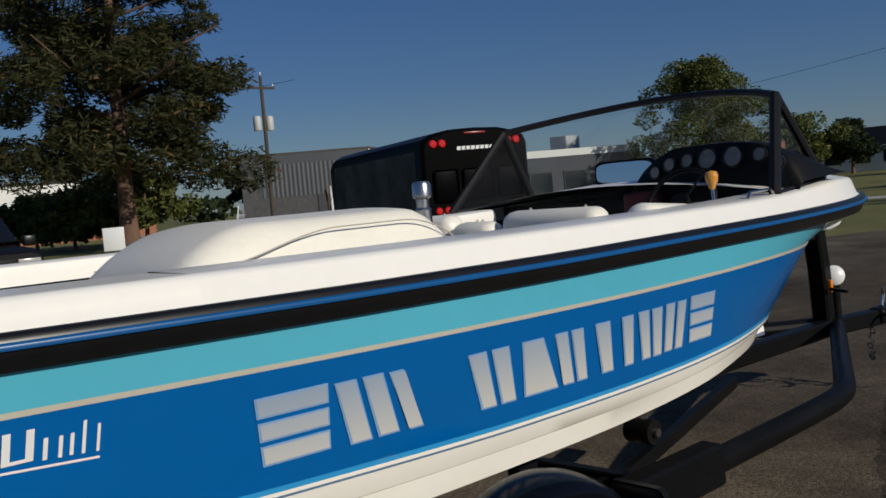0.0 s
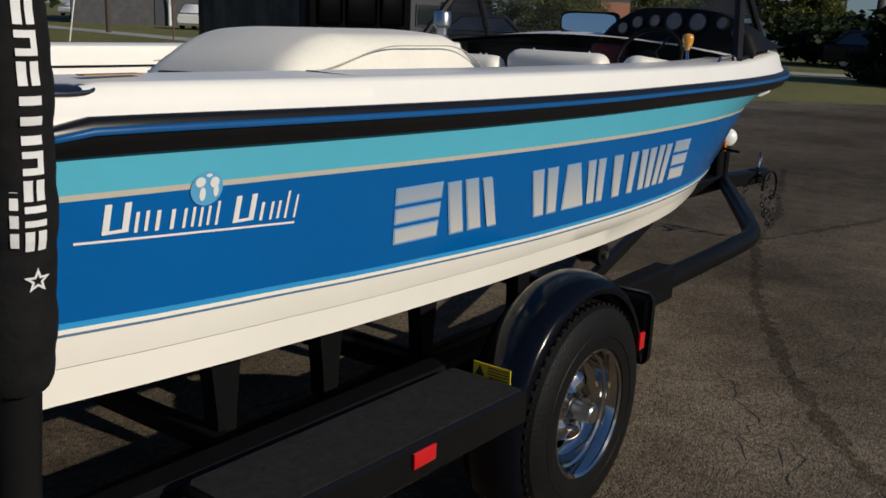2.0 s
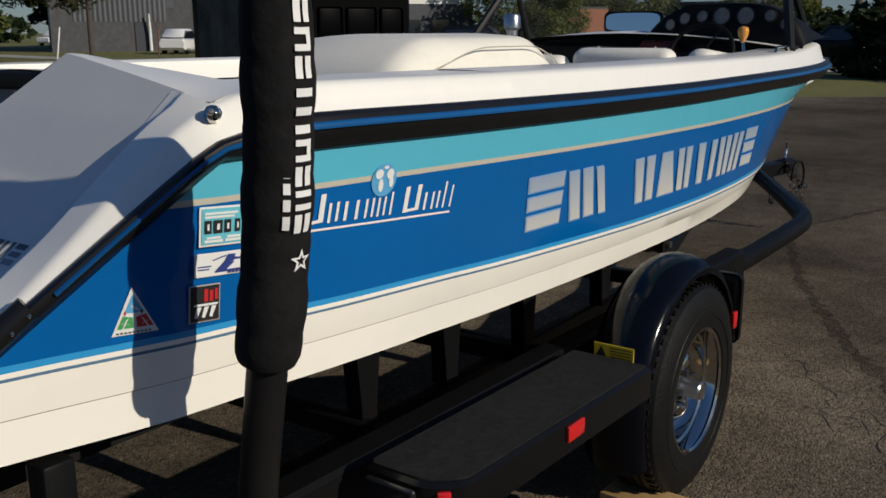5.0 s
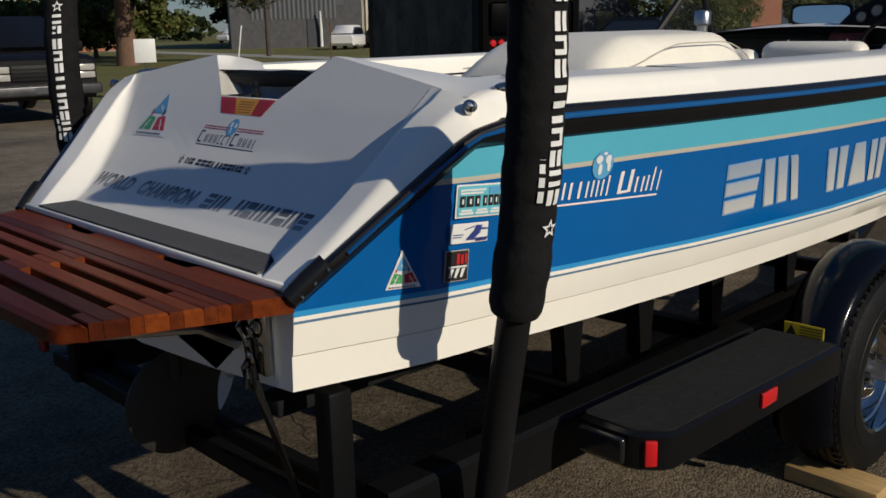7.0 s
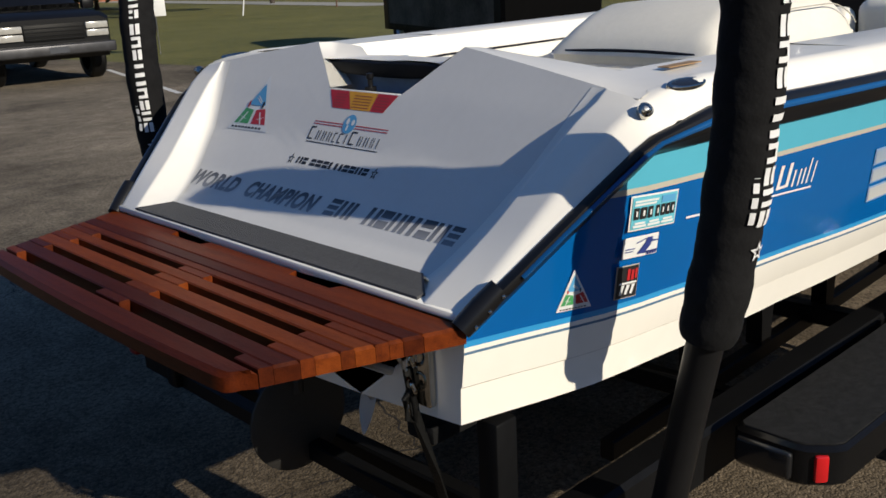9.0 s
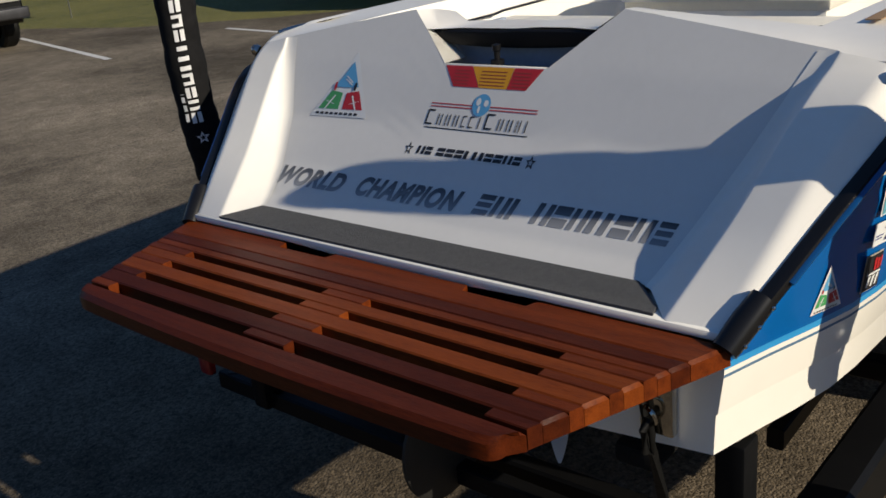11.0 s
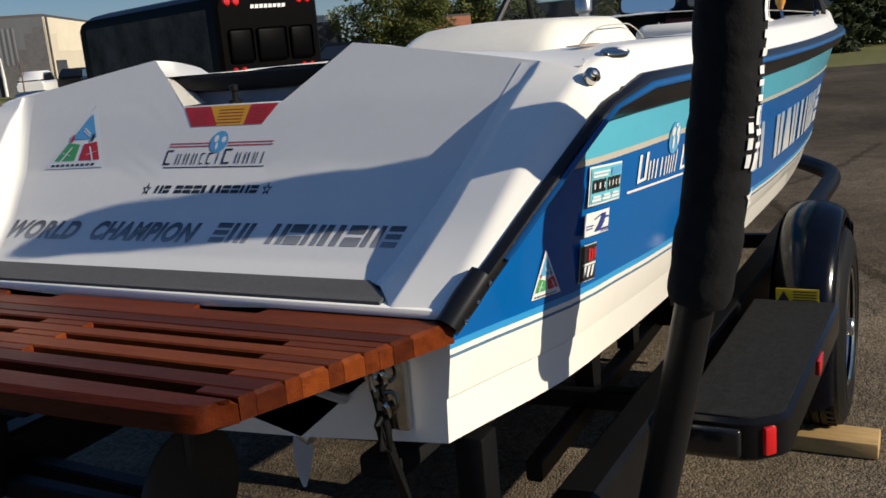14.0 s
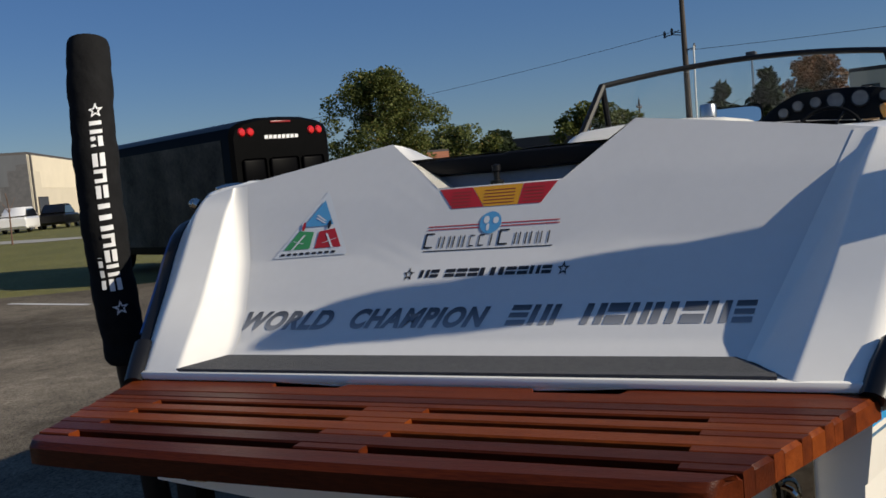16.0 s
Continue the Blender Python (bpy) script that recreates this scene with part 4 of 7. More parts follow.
# small white wordmark with a globe and an underline, as plain bars
for sign in (-1, 1):
    mark = new("maker_mark")
    mark.parent = boat
    side = lambda x, z: on_side(x, z, sign, 0.0025)
    low = lambda x: 1.115 - 0.063 * (x - 0.536)
    bm = bmesh.new()
    decal(bm, [(0.536, low(0.536) - 0.0025), (1.075, low(1.075) - 0.0025), (1.075, low(1.075) + 0.0025), (0.536, low(0.536) + 0.0025)], side, 0, 8, 1)
    part("underline", bm, PAPER, mark, "white underline", smooth=None)
    x = 0.592
    for w, h in ((0.056, 0.060), (0.030, 0.042), (0.022, 0.042), (0.022, 0.042), (0.028, 0.042), (0.026, 0.042), (0.016, 0.052), (0, 0), (0.056, 0.060), (0.020, 0.042), (0.028, 0.042), (0.016, 0.064), (0.014, 0.054)):
        if w:
            base = low(x) + 0.012
            strokes = ((0.0, 0.26), (0.74, 1.0)) if w > 0.025 else ((0.2, 0.62),)
            for u0, u1 in strokes:
                xa, xb = x + w * u0, x + w * u1
                bm = bmesh.new()
                decal(bm, [(xa, base), (xb, base), (xb + 0.10 * h, base + h), (xa + 0.10 * h, base + h)], side, 0, 1, 2)
                part("bar", bm, PAPER, mark, "white bar", smooth=None)
            if w > 0.05:
                bm = bmesh.new()
                decal(bm, [(x, base), (x + w, base), (x + w, base + 0.007), (x, base + 0.007)], side, 0, 2, 1)
                part("bar", bm, PAPER, mark, "white bar", smooth=None)
        x += w + 0.012 if w else 0.022
    bm = bmesh.new()
    disc(bm, 0.824, 1.191, 0.040, 0.037, lambda x, z: on_side(x, z, sign, 0.003))
    part("globe", bm, SKYBLUE, mark, "blue and white globe emblem", smooth=None)
    bm = bmesh.new()
    for cx, cz, rx, rz in ((0.806, 1.206, 0.013, 0.011), (0.813, 1.180, 0.008, 0.015), (0.841, 1.203, 0.012, 0.012), (0.846, 1.184, 0.007, 0.013), (0.826, 1.219, 0.008, 0.004)):
        disc(bm, cx, cz, rx, rz, lambda x, z: on_side(x, z, sign, 0.0045), 0, 9)
    part("globe_land", bm, PAPER, mark, smooth=None)

# stickers by the stern
side = lambda x, z: on_side(x, z, -1, 0.003)
side2 = lambda x, z: on_side(x, z, -1, 0.0045)
TILT = -0.066


def tilted(x0, z0, x1, z1, u0=0.0, v0=0.0, u1=1.0, v1=1.0):
    """A field (u0, v0) to (u1, v1) of a sticker whose upper and lower edges run down towards the bow."""
    w, h = x1 - x0, z1 - z0
    return [(x0 + w * u, z0 + h * v + TILT * w * u) for u, v in ((u0, v0), (u1, v0), (u1, v1), (u0, v1))]


side3 = lambda x, z: on_side(x, z, -1, 0.006)
st = new("cyan_sticker")
st.parent = boat
bm = bmesh.new()
CY = (0.350, 1.122, 0.494, 1.198)
decal(bm, tilted(*CY), side, 0, 2, 2)
decal(bm, tilted(*CY, 0.03, 0.05, 0.97, 0.95), side2, 1, 2, 2)
for u, w in ((0.06, 0.10), (0.19, 0.13), (0.35, 0.10), (0.51, 0.08), (0.62, 0.09), (0.73, 0.09), (0.84, 0.09)):
    decal(bm, tilted(*CY, u, 0.33, u + w, 0.66), side3, 2)
    decal(bm, tilted(*CY, u + w * 0.35, 0.42, u + w * 0.65, 0.57), lambda x, z: on_side(x, z, -1, 0.0068), 0)
for v, u1 in ((0.80, 0.55), (0.71, 0.50)):
    decal(bm, tilted(*CY, 0.06, v, u1, v + 0.06), side3, 0)
decal(bm, tilted(*CY, 0.62, 0.70, 0.92, 0.90), side3, 3)
for u in (0.06, 0.36, 0.66):
    decal(bm, tilted(*CY, u, 0.10, u + 0.27, 0.17), side3, 0)
    decal(bm, tilted(*CY, u + 0.03, 0.19, u + 0.24, 0.25), side3, 0)
part("sticker_face", bm, [PAPER, CYAN, INK, SKYBLUE], st, "cyan and white sticker with dark bars", smooth=None)
st = new("white_sticker")
st.parent = boat
bm = bmesh.new()
WH = (0.341, 1.064, 0.447, 1.110)
decal(bm, tilted(*WH), side, 0, 2, 2)
for field in ((0.40, 0.14, 0.98, 0.22), (0.06, 0.42, 0.32, 0.47), (0.06, 0.30, 0.28, 0.35)):
    decal(bm, tilted(*WH, *field), side2, 1)
for quad in (((0.40, 0.20), (0.62, 0.20), (0.80, 0.52), (0.58, 0.58)), ((0.58, 0.56), (0.78, 0.54), (0.82, 0.86), (0.66, 0.88)), ((0.74, 0.62), (1.0, 0.62), (1.0, 0.68), (0.74, 0.74)), ((0.36, 0.66), (0.62, 0.80), (0.62, 0.86), (0.34, 0.70))):
    decal(bm, [tilted(*WH, u, v, u, v)[0] for u, v in quad], side2, 1)
for k in range(4):
    decal(bm, tilted(*WH, 0.66 + 0.08 * k, 0.06, 0.71 + 0.08 * k, 0.24), side3, 1)
part("sticker_face", bm, [PAPER, INK_BLUE], st, "white sticker with a navy figure", smooth=None)
st = new("black_sticker")
st.parent = boat
bm = bmesh.new()
BK = (0.331, 0.976, 0.396, 1.050)
decal(bm, tilted(*BK), side, 3, 2, 2)
decal(bm, tilted(*BK, 0.04, 0.03, 0.96, 0.97), side2, 0, 2, 2)
for u, v, w, h in ((0.45, 0.55, 0.12, 0.34), (0.62, 0.55, 0.12, 0.30), (0.79, 0.58, 0.10, 0.30)):
    decal(bm, tilted(*BK, u, v, u + w, v + h), side3, 2)
for k in range(3):
    u = 0.24 + 0.24 * k
    decal(bm, [tilted(*BK, a, b, a, b)[0] for a, b in ((u - 0.10, 0.14), (u, 0.12), (u + 0.13, 0.42), (u - 0.02, 0.42))], side3, 1)
decal(bm, tilted(*BK, 0.12, 0.44, 0.90, 0.50), side3, 1)
part("sticker_face", bm, [INK, PAPER, RED, PIPING], st, "black sticker with red and white shapes", smooth=None)


def triangle(bm, p, where, mi):
    bm.faces.new([bm.verts.new(where(*q)) for q in p]).material_index = mi


def tri_sticker(where, a, b, c, name):
    """Triangular emblem with corners a (top), b and c, in four coloured fields."""
    st = new(name)
    st.parent = boat
    a, b, c = Vector(a), Vector(b), Vector(c)
    bm = bmesh.new()
    triangle(bm, [a, b, c], lambda p, q: where(p, q, 0.0016), 0)
    g = (a + b + c) / 3
    ins = lambda p: g + (p - g) * 0.88
    a2, b2, c2 = ins(a), ins(b) + Vector((0, 0.006)), ins(c) + Vector((0, 0.006))
    mid = (b2 + c2) / 2
    ab, ac = a2.lerp(b2, 0.58), a2.lerp(c2, 0.58)
    for poly, mi in (([a2, ab, (ab + ac) / 2 + Vector((0, -0.002)), ac], 1), ([ab, b2, mid, (ab + ac) / 2 + Vector((0, -0.006))], 2), ([ac, c2, mid, (ab + ac) / 2 + Vector((0, -0.006))], 3)):
        q = sum(poly, Vector((0, 0))) / len(poly)
        bm.faces.new([bm.verts.new(where(*(q + (p - q) * 0.80), 0.0022)) for p in poly]).material_index = mi
    for p2 in (0.70, 0.62):
        q0, q1 = a2.lerp(ab, p2).lerp(a2.lerp(ac, p2), 0.35), a2.lerp(ac, p2 + 0.2).lerp(a2.lerp(ab, p2 + 0.2), 0.3)
        w = (c2 - b2) * 0.018
        bm.faces.new([bm.verts.new(where(*v, 0.0028)) for v in (q0 - w, q0 + w, q1 + w, q1 - w)]).material_index = 0
    for corner, other in ((b2, c2), (c2, b2)):
        q = corner.lerp(other, 0.26) + (a2 - mid) * 0.16
        d1, d2 = (a2 - mid) * 0.13 + (other - corner) * 0.07, (a2 - mid) * 0.03 - (other - corner) * 0.09
        w = (c2 - b2) * 0.016
        for d in (d1, d2):
            bm.faces.new([bm.verts.new(where(*v, 0.0028)) for v in (q - d - w, q - d + w, q + d + w, q + d - w)]).material_index = 0
    for v, mi in ((ab.lerp(ac, 0.12), 3), (ab.lerp(ac, 0.80), 4)):
        r = (c2 - b2).length
        ring = [v + Vector((0.028 * r * math.cos(k * 1.0472), 0.06 * r * math.sin(k * 1.0472) + 0.02 * r)) for k in range(6)]
        bm.faces.new([bm.verts.new(where(*p, 0.0030)) for p in ring]).material_index = mi
    for k in range(9):
        p = b.lerp(c, 0.12 + 0.085 * k) + (a - (b + c) / 2) * 0.028
        d, h = (c - b) * 0.028, (a - (b + c) / 2) * 0.035
        bm.faces.new([bm.verts.new(where(*v, 0.0024)) for v in (p - d, p + d, p + d + h, p - d + h)]).material_index = 4
    part("sticker_face", bm, [PAPER, SKYBLUE, GREEN, RED, INK], st, "triangular sticker of blue, green and red fields", smooth=None)
    return st


tri_sticker(lambda x, z, l: on_side(x, z, -1, l), (0.229, 1.068), (0.194, 0.980), (0.276, 0.977), "triangle_sticker")
tri_sticker(lambda y, z, l: on_face(y, z, l), (0.449, 1.367), (0.556, 1.218), (0.352, 1.222), "triangle_sticker")

# transom graphics
st = new("warning_label")
st.parent = boat
LABEL_PRINT = mat("label_print", (0.30, 0.05, 0.03), 0.4)
for poly, m, y0, y1 in (([(0.107, 1.304), (0.032, 1.304), (0.066, 1.3465), (0.146, 1.3465)], RED, 0.112, 0.066), ([(0.031, 1.304), (-0.047, 1.304), (-0.054, 1.3465), (0.065, 1.3465)], AMBER_S, 0.034, -0.038), ([(-0.048, 1.304), (-0.100, 1.304), (-0.132, 1.3465), (-0.055, 1.3465)], RED, -0.058, -0.104)):
    bm = bmesh.new()
    decal(bm, poly, on_face, 0, 1, 4)
    part("label_field", bm, m, st, "red warning field" if m is RED else "amber warning field", smooth=None)
    for k in range(5):
        z = 1.309 + 0.0068 * k
        bm = bmesh.new()
        decal(bm, [(y0, z), (y1, z), (y1, z + 0.0018), (y0, z + 0.0018)], lambda y, z: on_face(y, z, 0.0013), 0)
        part("print_bar", bm, LABEL_PRINT, st, smooth=None)
st = new("maker_mark")
st.parent = boat
for z, ya, yb, m in ((1.267, 0.156, 0.034, RED), (1.267, -0.018, -0.148, RED), (1.261, 0.156, 0.034, RED), (1.261, -0.018, -0.148, RED), (1.217, 0.158, -0.138, INK)):
    bm = bmesh.new()
    decal(bm, [(ya, z), (yb, z), (yb, z + 0.0020), (ya, z + 0.0020)], on_face, 0)
    part("rule", bm, m, st, "thin ruled line", smooth=None)


def mark_shapes(y, z, w, h, style, lean):
    """Plain slanted shapes that fill one cell of a mark: a pair of uprights, stacked rows or one block."""
    def quad(u0, v0, u1, v1):
        return [(y - w * u0 - lean * v0, z + h * v0), (y - w * u1 - lean * v0, z + h * v0), (y - w * u1 - lean * v1, z + h * v1), (y - w * u0 - lean * v1, z + h * v1)]

    if style == "pair":
        return [quad(0.0, 0.0, 0.30, 1.0), quad(0.56, 0.0, 0.86, 1.0)]
    if style == "rows":
        return [quad(0.0, 0.0, 0.86, 0.26), quad(0.0, 0.38, 0.86, 0.62), quad(0.0, 0.74, 0.86, 1.0)]
    if style == "thin":
        return [quad(0.0, 0.0, 0.15, 1.0), quad(0.52, 0.0, 0.67, 1.0)]
    if style == "frame":
        return [quad(0.0, 0.0, 0.70, 0.11), quad(0.0, 0.89, 0.70, 1.0), quad(0.0, 0.11, 0.14, 0.89)]
    if style == "stem":
        return [quad(0.2, 0.0, 0.38, 1.0)]
    if style == "split":
        return [quad(0.0, 0.0, 0.86, 0.42), quad(0.0, 0.58, 0.86, 1.0)]
    return [quad(0.0, 0.0, 0.42, 1.0)]


def mark_row(parent, y, z, cells, material, lean, label, gap):
    for w, h, style in cells:
        if style:
            for poly in mark_shapes(y, z, w, h, style, lean):
                bm = bmesh.new()
                decal(bm, poly, on_face, 0, 1, 2)
                part("bar", bm, material, parent, label, smooth=None)
        y -= w + gap


mark_row(st, 0.160, 1.224, [(w, 0.031 if w > 0.025 else 0.023, p) for w, p in zip((0.030, 0.019, 0.019, 0.019, 0.016, 0.019, 0.016, 0.032, 0.019, 0.020, 0.016, 0.016), ("frame", "thin", "thin", "thin", "frame", "frame", "stem", "frame", "thin", "thin", "thin", "stem"))], INK, 0.002, "dark bar", 0.0052)
bm = bmesh.new()
disc(bm, 0.008, 1.270, 0.025, 0.0225, lambda y, z: on_face(y, z, 0.0013))
part("globe", bm, SKYBLUE, st, "blue globe emblem", smooth=None)
bm = bmesh.new()
for cy, cz, rx, rz in ((0.018, 1.276, 0.007, 0.008), (0.013, 1.261, 0.004, 0.008), (-0.004, 1.274, 0.007, 0.007)):
    disc(bm, cy, cz, rx, rz, lambda y, z: on_face(y, z, 0.0017), 0, 8)
part("globe_land", bm, PAPER, st, smooth=None)


def star(bm, cy, cz, r, where, mi=0, inner=0.42, turn=90):
    pts = []
    for k in range(10):
        a = radians(turn + 36 * k)
        q = r if k % 2 == 0 else r * inner
        pts.append((cy + q * math.cos(a), cz + q * math.sin(a)))
    hole = []
    for k in range(10):
        a = radians(turn + 36 * k)
        q = (r if k % 2 == 0 else r * inner) * 0.52
        hole.append((cy + q * math.cos(a), cz + q * math.sin(a)))
    vo, vi = [bm.verts.new(where(*p)) for p in pts], [bm.verts.new(where(*p)) for p in hole]
    for k in range(10):
        bm.faces.new((vo[k], vo[(k + 1) % 10], vi[(k + 1) % 10], vi[k])).material_index = mi


st = new("workshop_mark")
st.parent = boat
for cy in (0.176, -0.172):
    bm = bmesh.new()
    star(bm, cy, 1.1745, 0.0135, on_face)
    part("star", bm, INK, st, "black outlined star", smooth=None)
mark_row(st, 0.150, 1.167, [(w, 0.015, p) for w, p in zip((0.026, 0.022, 0.012, 0.026, 0.028, 0.026, 0.024, 0.034, 0.026, 0.026, 0.026, 0.024), ("pair", "split", "", "split", "split", "split", "bar", "pair", "split", "split", "pair", "split"))], INK, 0.002, "black bar", 0.0)


def letters(text, width, height, material, name, place, shear=0.25, offset=0.0, spacing=1.0):
    """Lettering fitted to a width and a height, laid by place(across, up)."""
    cu = bpy.data.curves.new(name, "FONT")
    cu.body, cu.size, cu.shear, cu.offset, cu.space_character = text, 0.06, shear, offset, spacing
    tmp = bpy.data.objects.new(name, cu)
    scene.collection.objects.link(tmp)
    me = bpy.data.meshes.new_from_object(tmp.evaluated_get(bpy.context.evaluated_depsgraph_get()))
    bpy.data.objects.remove(tmp)
    us, vs = [v.co.x for v in me.vertices], [v.co.y for v in me.vertices]
    for v in me.vertices:
        v.co = place((v.co.x - min(us)) / (max(us) - min(us)) * width, (v.co.y - min(vs)) / (max(vs) - min(vs)) * height)
    me.materials.clear()
    me.materials.append(material)
    ob = new(name, me)
    ob.parent = boat
    ob["label"] = "dark chrome slanted lettering"
    return ob


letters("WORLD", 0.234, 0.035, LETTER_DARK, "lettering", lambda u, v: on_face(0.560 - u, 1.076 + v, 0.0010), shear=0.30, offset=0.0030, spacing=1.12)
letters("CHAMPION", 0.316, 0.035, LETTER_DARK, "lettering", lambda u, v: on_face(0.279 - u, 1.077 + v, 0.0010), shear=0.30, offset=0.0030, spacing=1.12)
st = new("wordmark_bars")
st.parent = boat
for y, w, p in ((-0.080, 0.046, "rows"), (-0.126, 0.042, "pair"), (-0.168, 0.030, "bar"), (-0.232, 0.046, "pair"), (-0.276, 0.044, "split"), (-0.320, 0.042, "pair"), (-0.362, 0.038, "bar"), (-0.390, 0.036, "bar"), (-0.416, 0.046, "split"), (-0.462, 0.042, "pair"), (-0.506, 0.040, "rows")):
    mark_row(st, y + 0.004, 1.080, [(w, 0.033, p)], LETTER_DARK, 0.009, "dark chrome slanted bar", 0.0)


# ---- trailer ----
trailer = thing("boat_trailer", "black painted boat trailer with a dark blue fender and step", "trailer")
for sign in (-1, 1):
    bm = bmesh.new()
    tube(bm, [(0.15, sign * 0.79, 0.45), (1.0, sign * 0.80, 0.45), (2.0, sign * 0.84, 0.47), (3.2, sign * 0.893, 0.508)], 0.04, flat=(0.048, 0.075))
    part("main_beam", bm, TRAILER, trailer, "black box beam of the trailer", smooth=30)
    bm = bmesh.new()
    tube(bm, [(3.1, sign * 0.893, 0.505), (3.5, sign * 0.91, 0.52), (3.85, sign * 0.925, 0.535), (4.00, sign * 0.930, 0.542), (4.10, sign * 0.926, 0.545), (4.19, sign * 0.911, 0.548), (4.27, sign * 0.886, 0.549), (4.35, sign * 0.851, 0.55), (4.45, sign * 0.803, 0.55), (4.60, sign * 0.732, 0.548), (5.3, sign * 0.40, 0.53), (6.00, sign * 0.07, 0.50)], 0.046, 12)
    part("frame_rail", bm, TRAILER, trailer, smooth=30)
    bm = bmesh.new()
    box(bm, (0.05, sign * 0.52 - 0.045, 0.655), (2.7, sign * 0.52 + 0.045, 0.70), 0.01)
    part("bunk", bm, FABRIC, trailer, "carpeted bunk board")
    for x in (1.13, 1.53, 2.0, 2.6):
        bm = bmesh.new()
        rings = []
        for z, h in ((0.42, 0.030), (0.50, 0.034), (0.66, 0.052)):
            rings.append([Vector((x + a * h, sign * 0.55 + b * 0.028, z)) for a, b in ((-1, -1), (1, -1), (1, 1), (-1, 1))])
        grid(bm, [r + r[:1] for r in rings])
        part("bunk_bracket", bm, TRAILER, trailer)
    bm = bmesh.new()
    box(bm, (0.075, sign * 0.70 - 0.030, 0.40), (0.140, sign * 0.70 + 0.030, 0.755), 0.008)
    part("stern_post", bm, TRAILER, trailer, "black upright under the stern")
    bm = bmesh.new()
    tube(bm, [(0.7, sign * 0.55, 0.37), (3.2, sign * 0.52, 0.40), (4.5, sign * 0.22, 0.47)], 0.03, flat=(0.022, 0.030))
    part("inner_rail", bm, TRAILER, trailer, smooth=30)
for x in (0.22, 1.1, 1.9, 3.1):
    bm = bmesh.new()
    tube(bm, [(x, -0.86, 0.42), (x, 0.0, 0.40), (x, 0.86, 0.42)], 0.03, flat=(0.026, 0.032))
    part("crossmember", bm, TRAILER, trailer, smooth=30)
bm = bmesh.new()
tube(bm, [(4.55, 0, 0.50), (5.95, -0.03, 0.495), (6.50, -0.11, 0.485)], 0.04, flat=(0.045, 0.05))
part("tongue", bm, TRAILER, trailer, smooth=30)
CM = pose(0.24, -0.12, -0.01)
coupler = new("coupler")
coupler.parent = trailer
bm = bmesh.new()
box(bm, (6.20, -0.055, 0.455), (6.42, 0.055, 0.555), 0.025, CM, seg=3)
part("coupler_body", bm, TRAILER, coupler)
bm = bmesh.new()
lathe(bm, [(0, 0.03), (0.045, 0.02), (0.055, 0), (0.055, -0.05), (0.045, -0.06)], 16, CM @ pose(6.44, 0, 0.51))
part("coupler_socket", bm, TRAILER, coupler)
bm = bmesh.new()
tube(bm, [CM @ Vector(p) for p in ((6.30, 0, 0.56), (6.34, 0, 0.63), (6.33, 0, 0.68))], 0.012, 8)
part("latch", bm, STEEL, coupler)
for y in (-0.07, -0.10, 0.07):
    ch = new("safety_chain")
    ch.parent = trailer
    for k in range(9):
        bm = bmesh.new()
        u = k / 8
        lathe(bm, [(0.016 + 0.0045 * math.cos(2 * math.pi * j / 6), 0.0045 * math.sin(2 * math.pi * j / 6)) for j in range(7)], 10, CM @ pose(6.24 + 0.14 * u + y * 0.2, y * (1 + 0.5 * u), 0.45 - 0.24 * math.sin(u * math.pi * 0.9) * (1 if y > -0.09 else 1.25), 90 * (k % 2), 60, 0) @ Matrix.Diagonal((1.5, 1, 1, 1)))
        part("link", bm, CHAIN, ch)
bm = bmesh.new()
LEAD = []
for k in range(25):
    a = radians(200 - 330 * k / 24)
    LEAD.append(CM @ Vector((6.20 + 0.11 * math.cos(a), -0.12 - 0.002 * k, 0.46 + 0.10 * math.sin(a))))
tube(bm, LEAD, 0.010, 8)
part("wiring_lead", bm, RUBBER, trailer, smooth=60)

winch = new("winch_stand")
winch.parent = trailer
bm = bmesh.new()
tube(bm, [(5.98, 0, 0.50), (5.95, 0, 0.85), (5.90, 0, 1.12)], 0.04, flat=(0.050, 0.055))
part("winch_post", bm, TRAILER, winch, smooth=30)
bm = bmesh.new()
tube(bm, [(5.90, 0, 1.08), (5.65, 0, 1.09), (5.40, 0, 1.10)], 0.03, flat=(0.035, 0.035))
part("bow_stop", bm, RUBBER, winch)
bm = bmesh.new()
lathe(bm, [(0.0, 0.0), (0.058, 0.0), (0.066, 0.012), (0.062, 0.036), (0.039, 0.052), (0, 0.056)], 24, pose(6.05, -0.04, 0.805, 12, -76, 25))
part("jack_cap", bm, PAPER, winch, "round white jack cap")
bm = bmesh.new()
tube(bm, [(6.07, -0.04, 0.50), (6.07, -0.04, 0.77)], 0.028, 12)
part("jack_tube", bm, TRAILER, winch)
bm = bmesh.new()
box(bm, (5.925, -0.083, 0.720), (5.955, -0.054, 0.795), 0.006)
part("marker_lamp", bm, REFL_AMBER, winch, "amber marker lamp")
bm = bmesh.new()
tube(bm, [(5.95, -0.05, 0.74), (5.90, -0.12, 0.74), (5.88, -0.20, 0.735)], 0.011, 6)
part("winch_handle", bm, RUBBER, winch)

# axle, wheels, fenders
bm = bmesh.new()
tube(bm, [(2.10, -1.02, 0.345), (2.10, 1.02, 0.345)], 0.035, 10)
part("axle", bm, TRAILER, trailer)


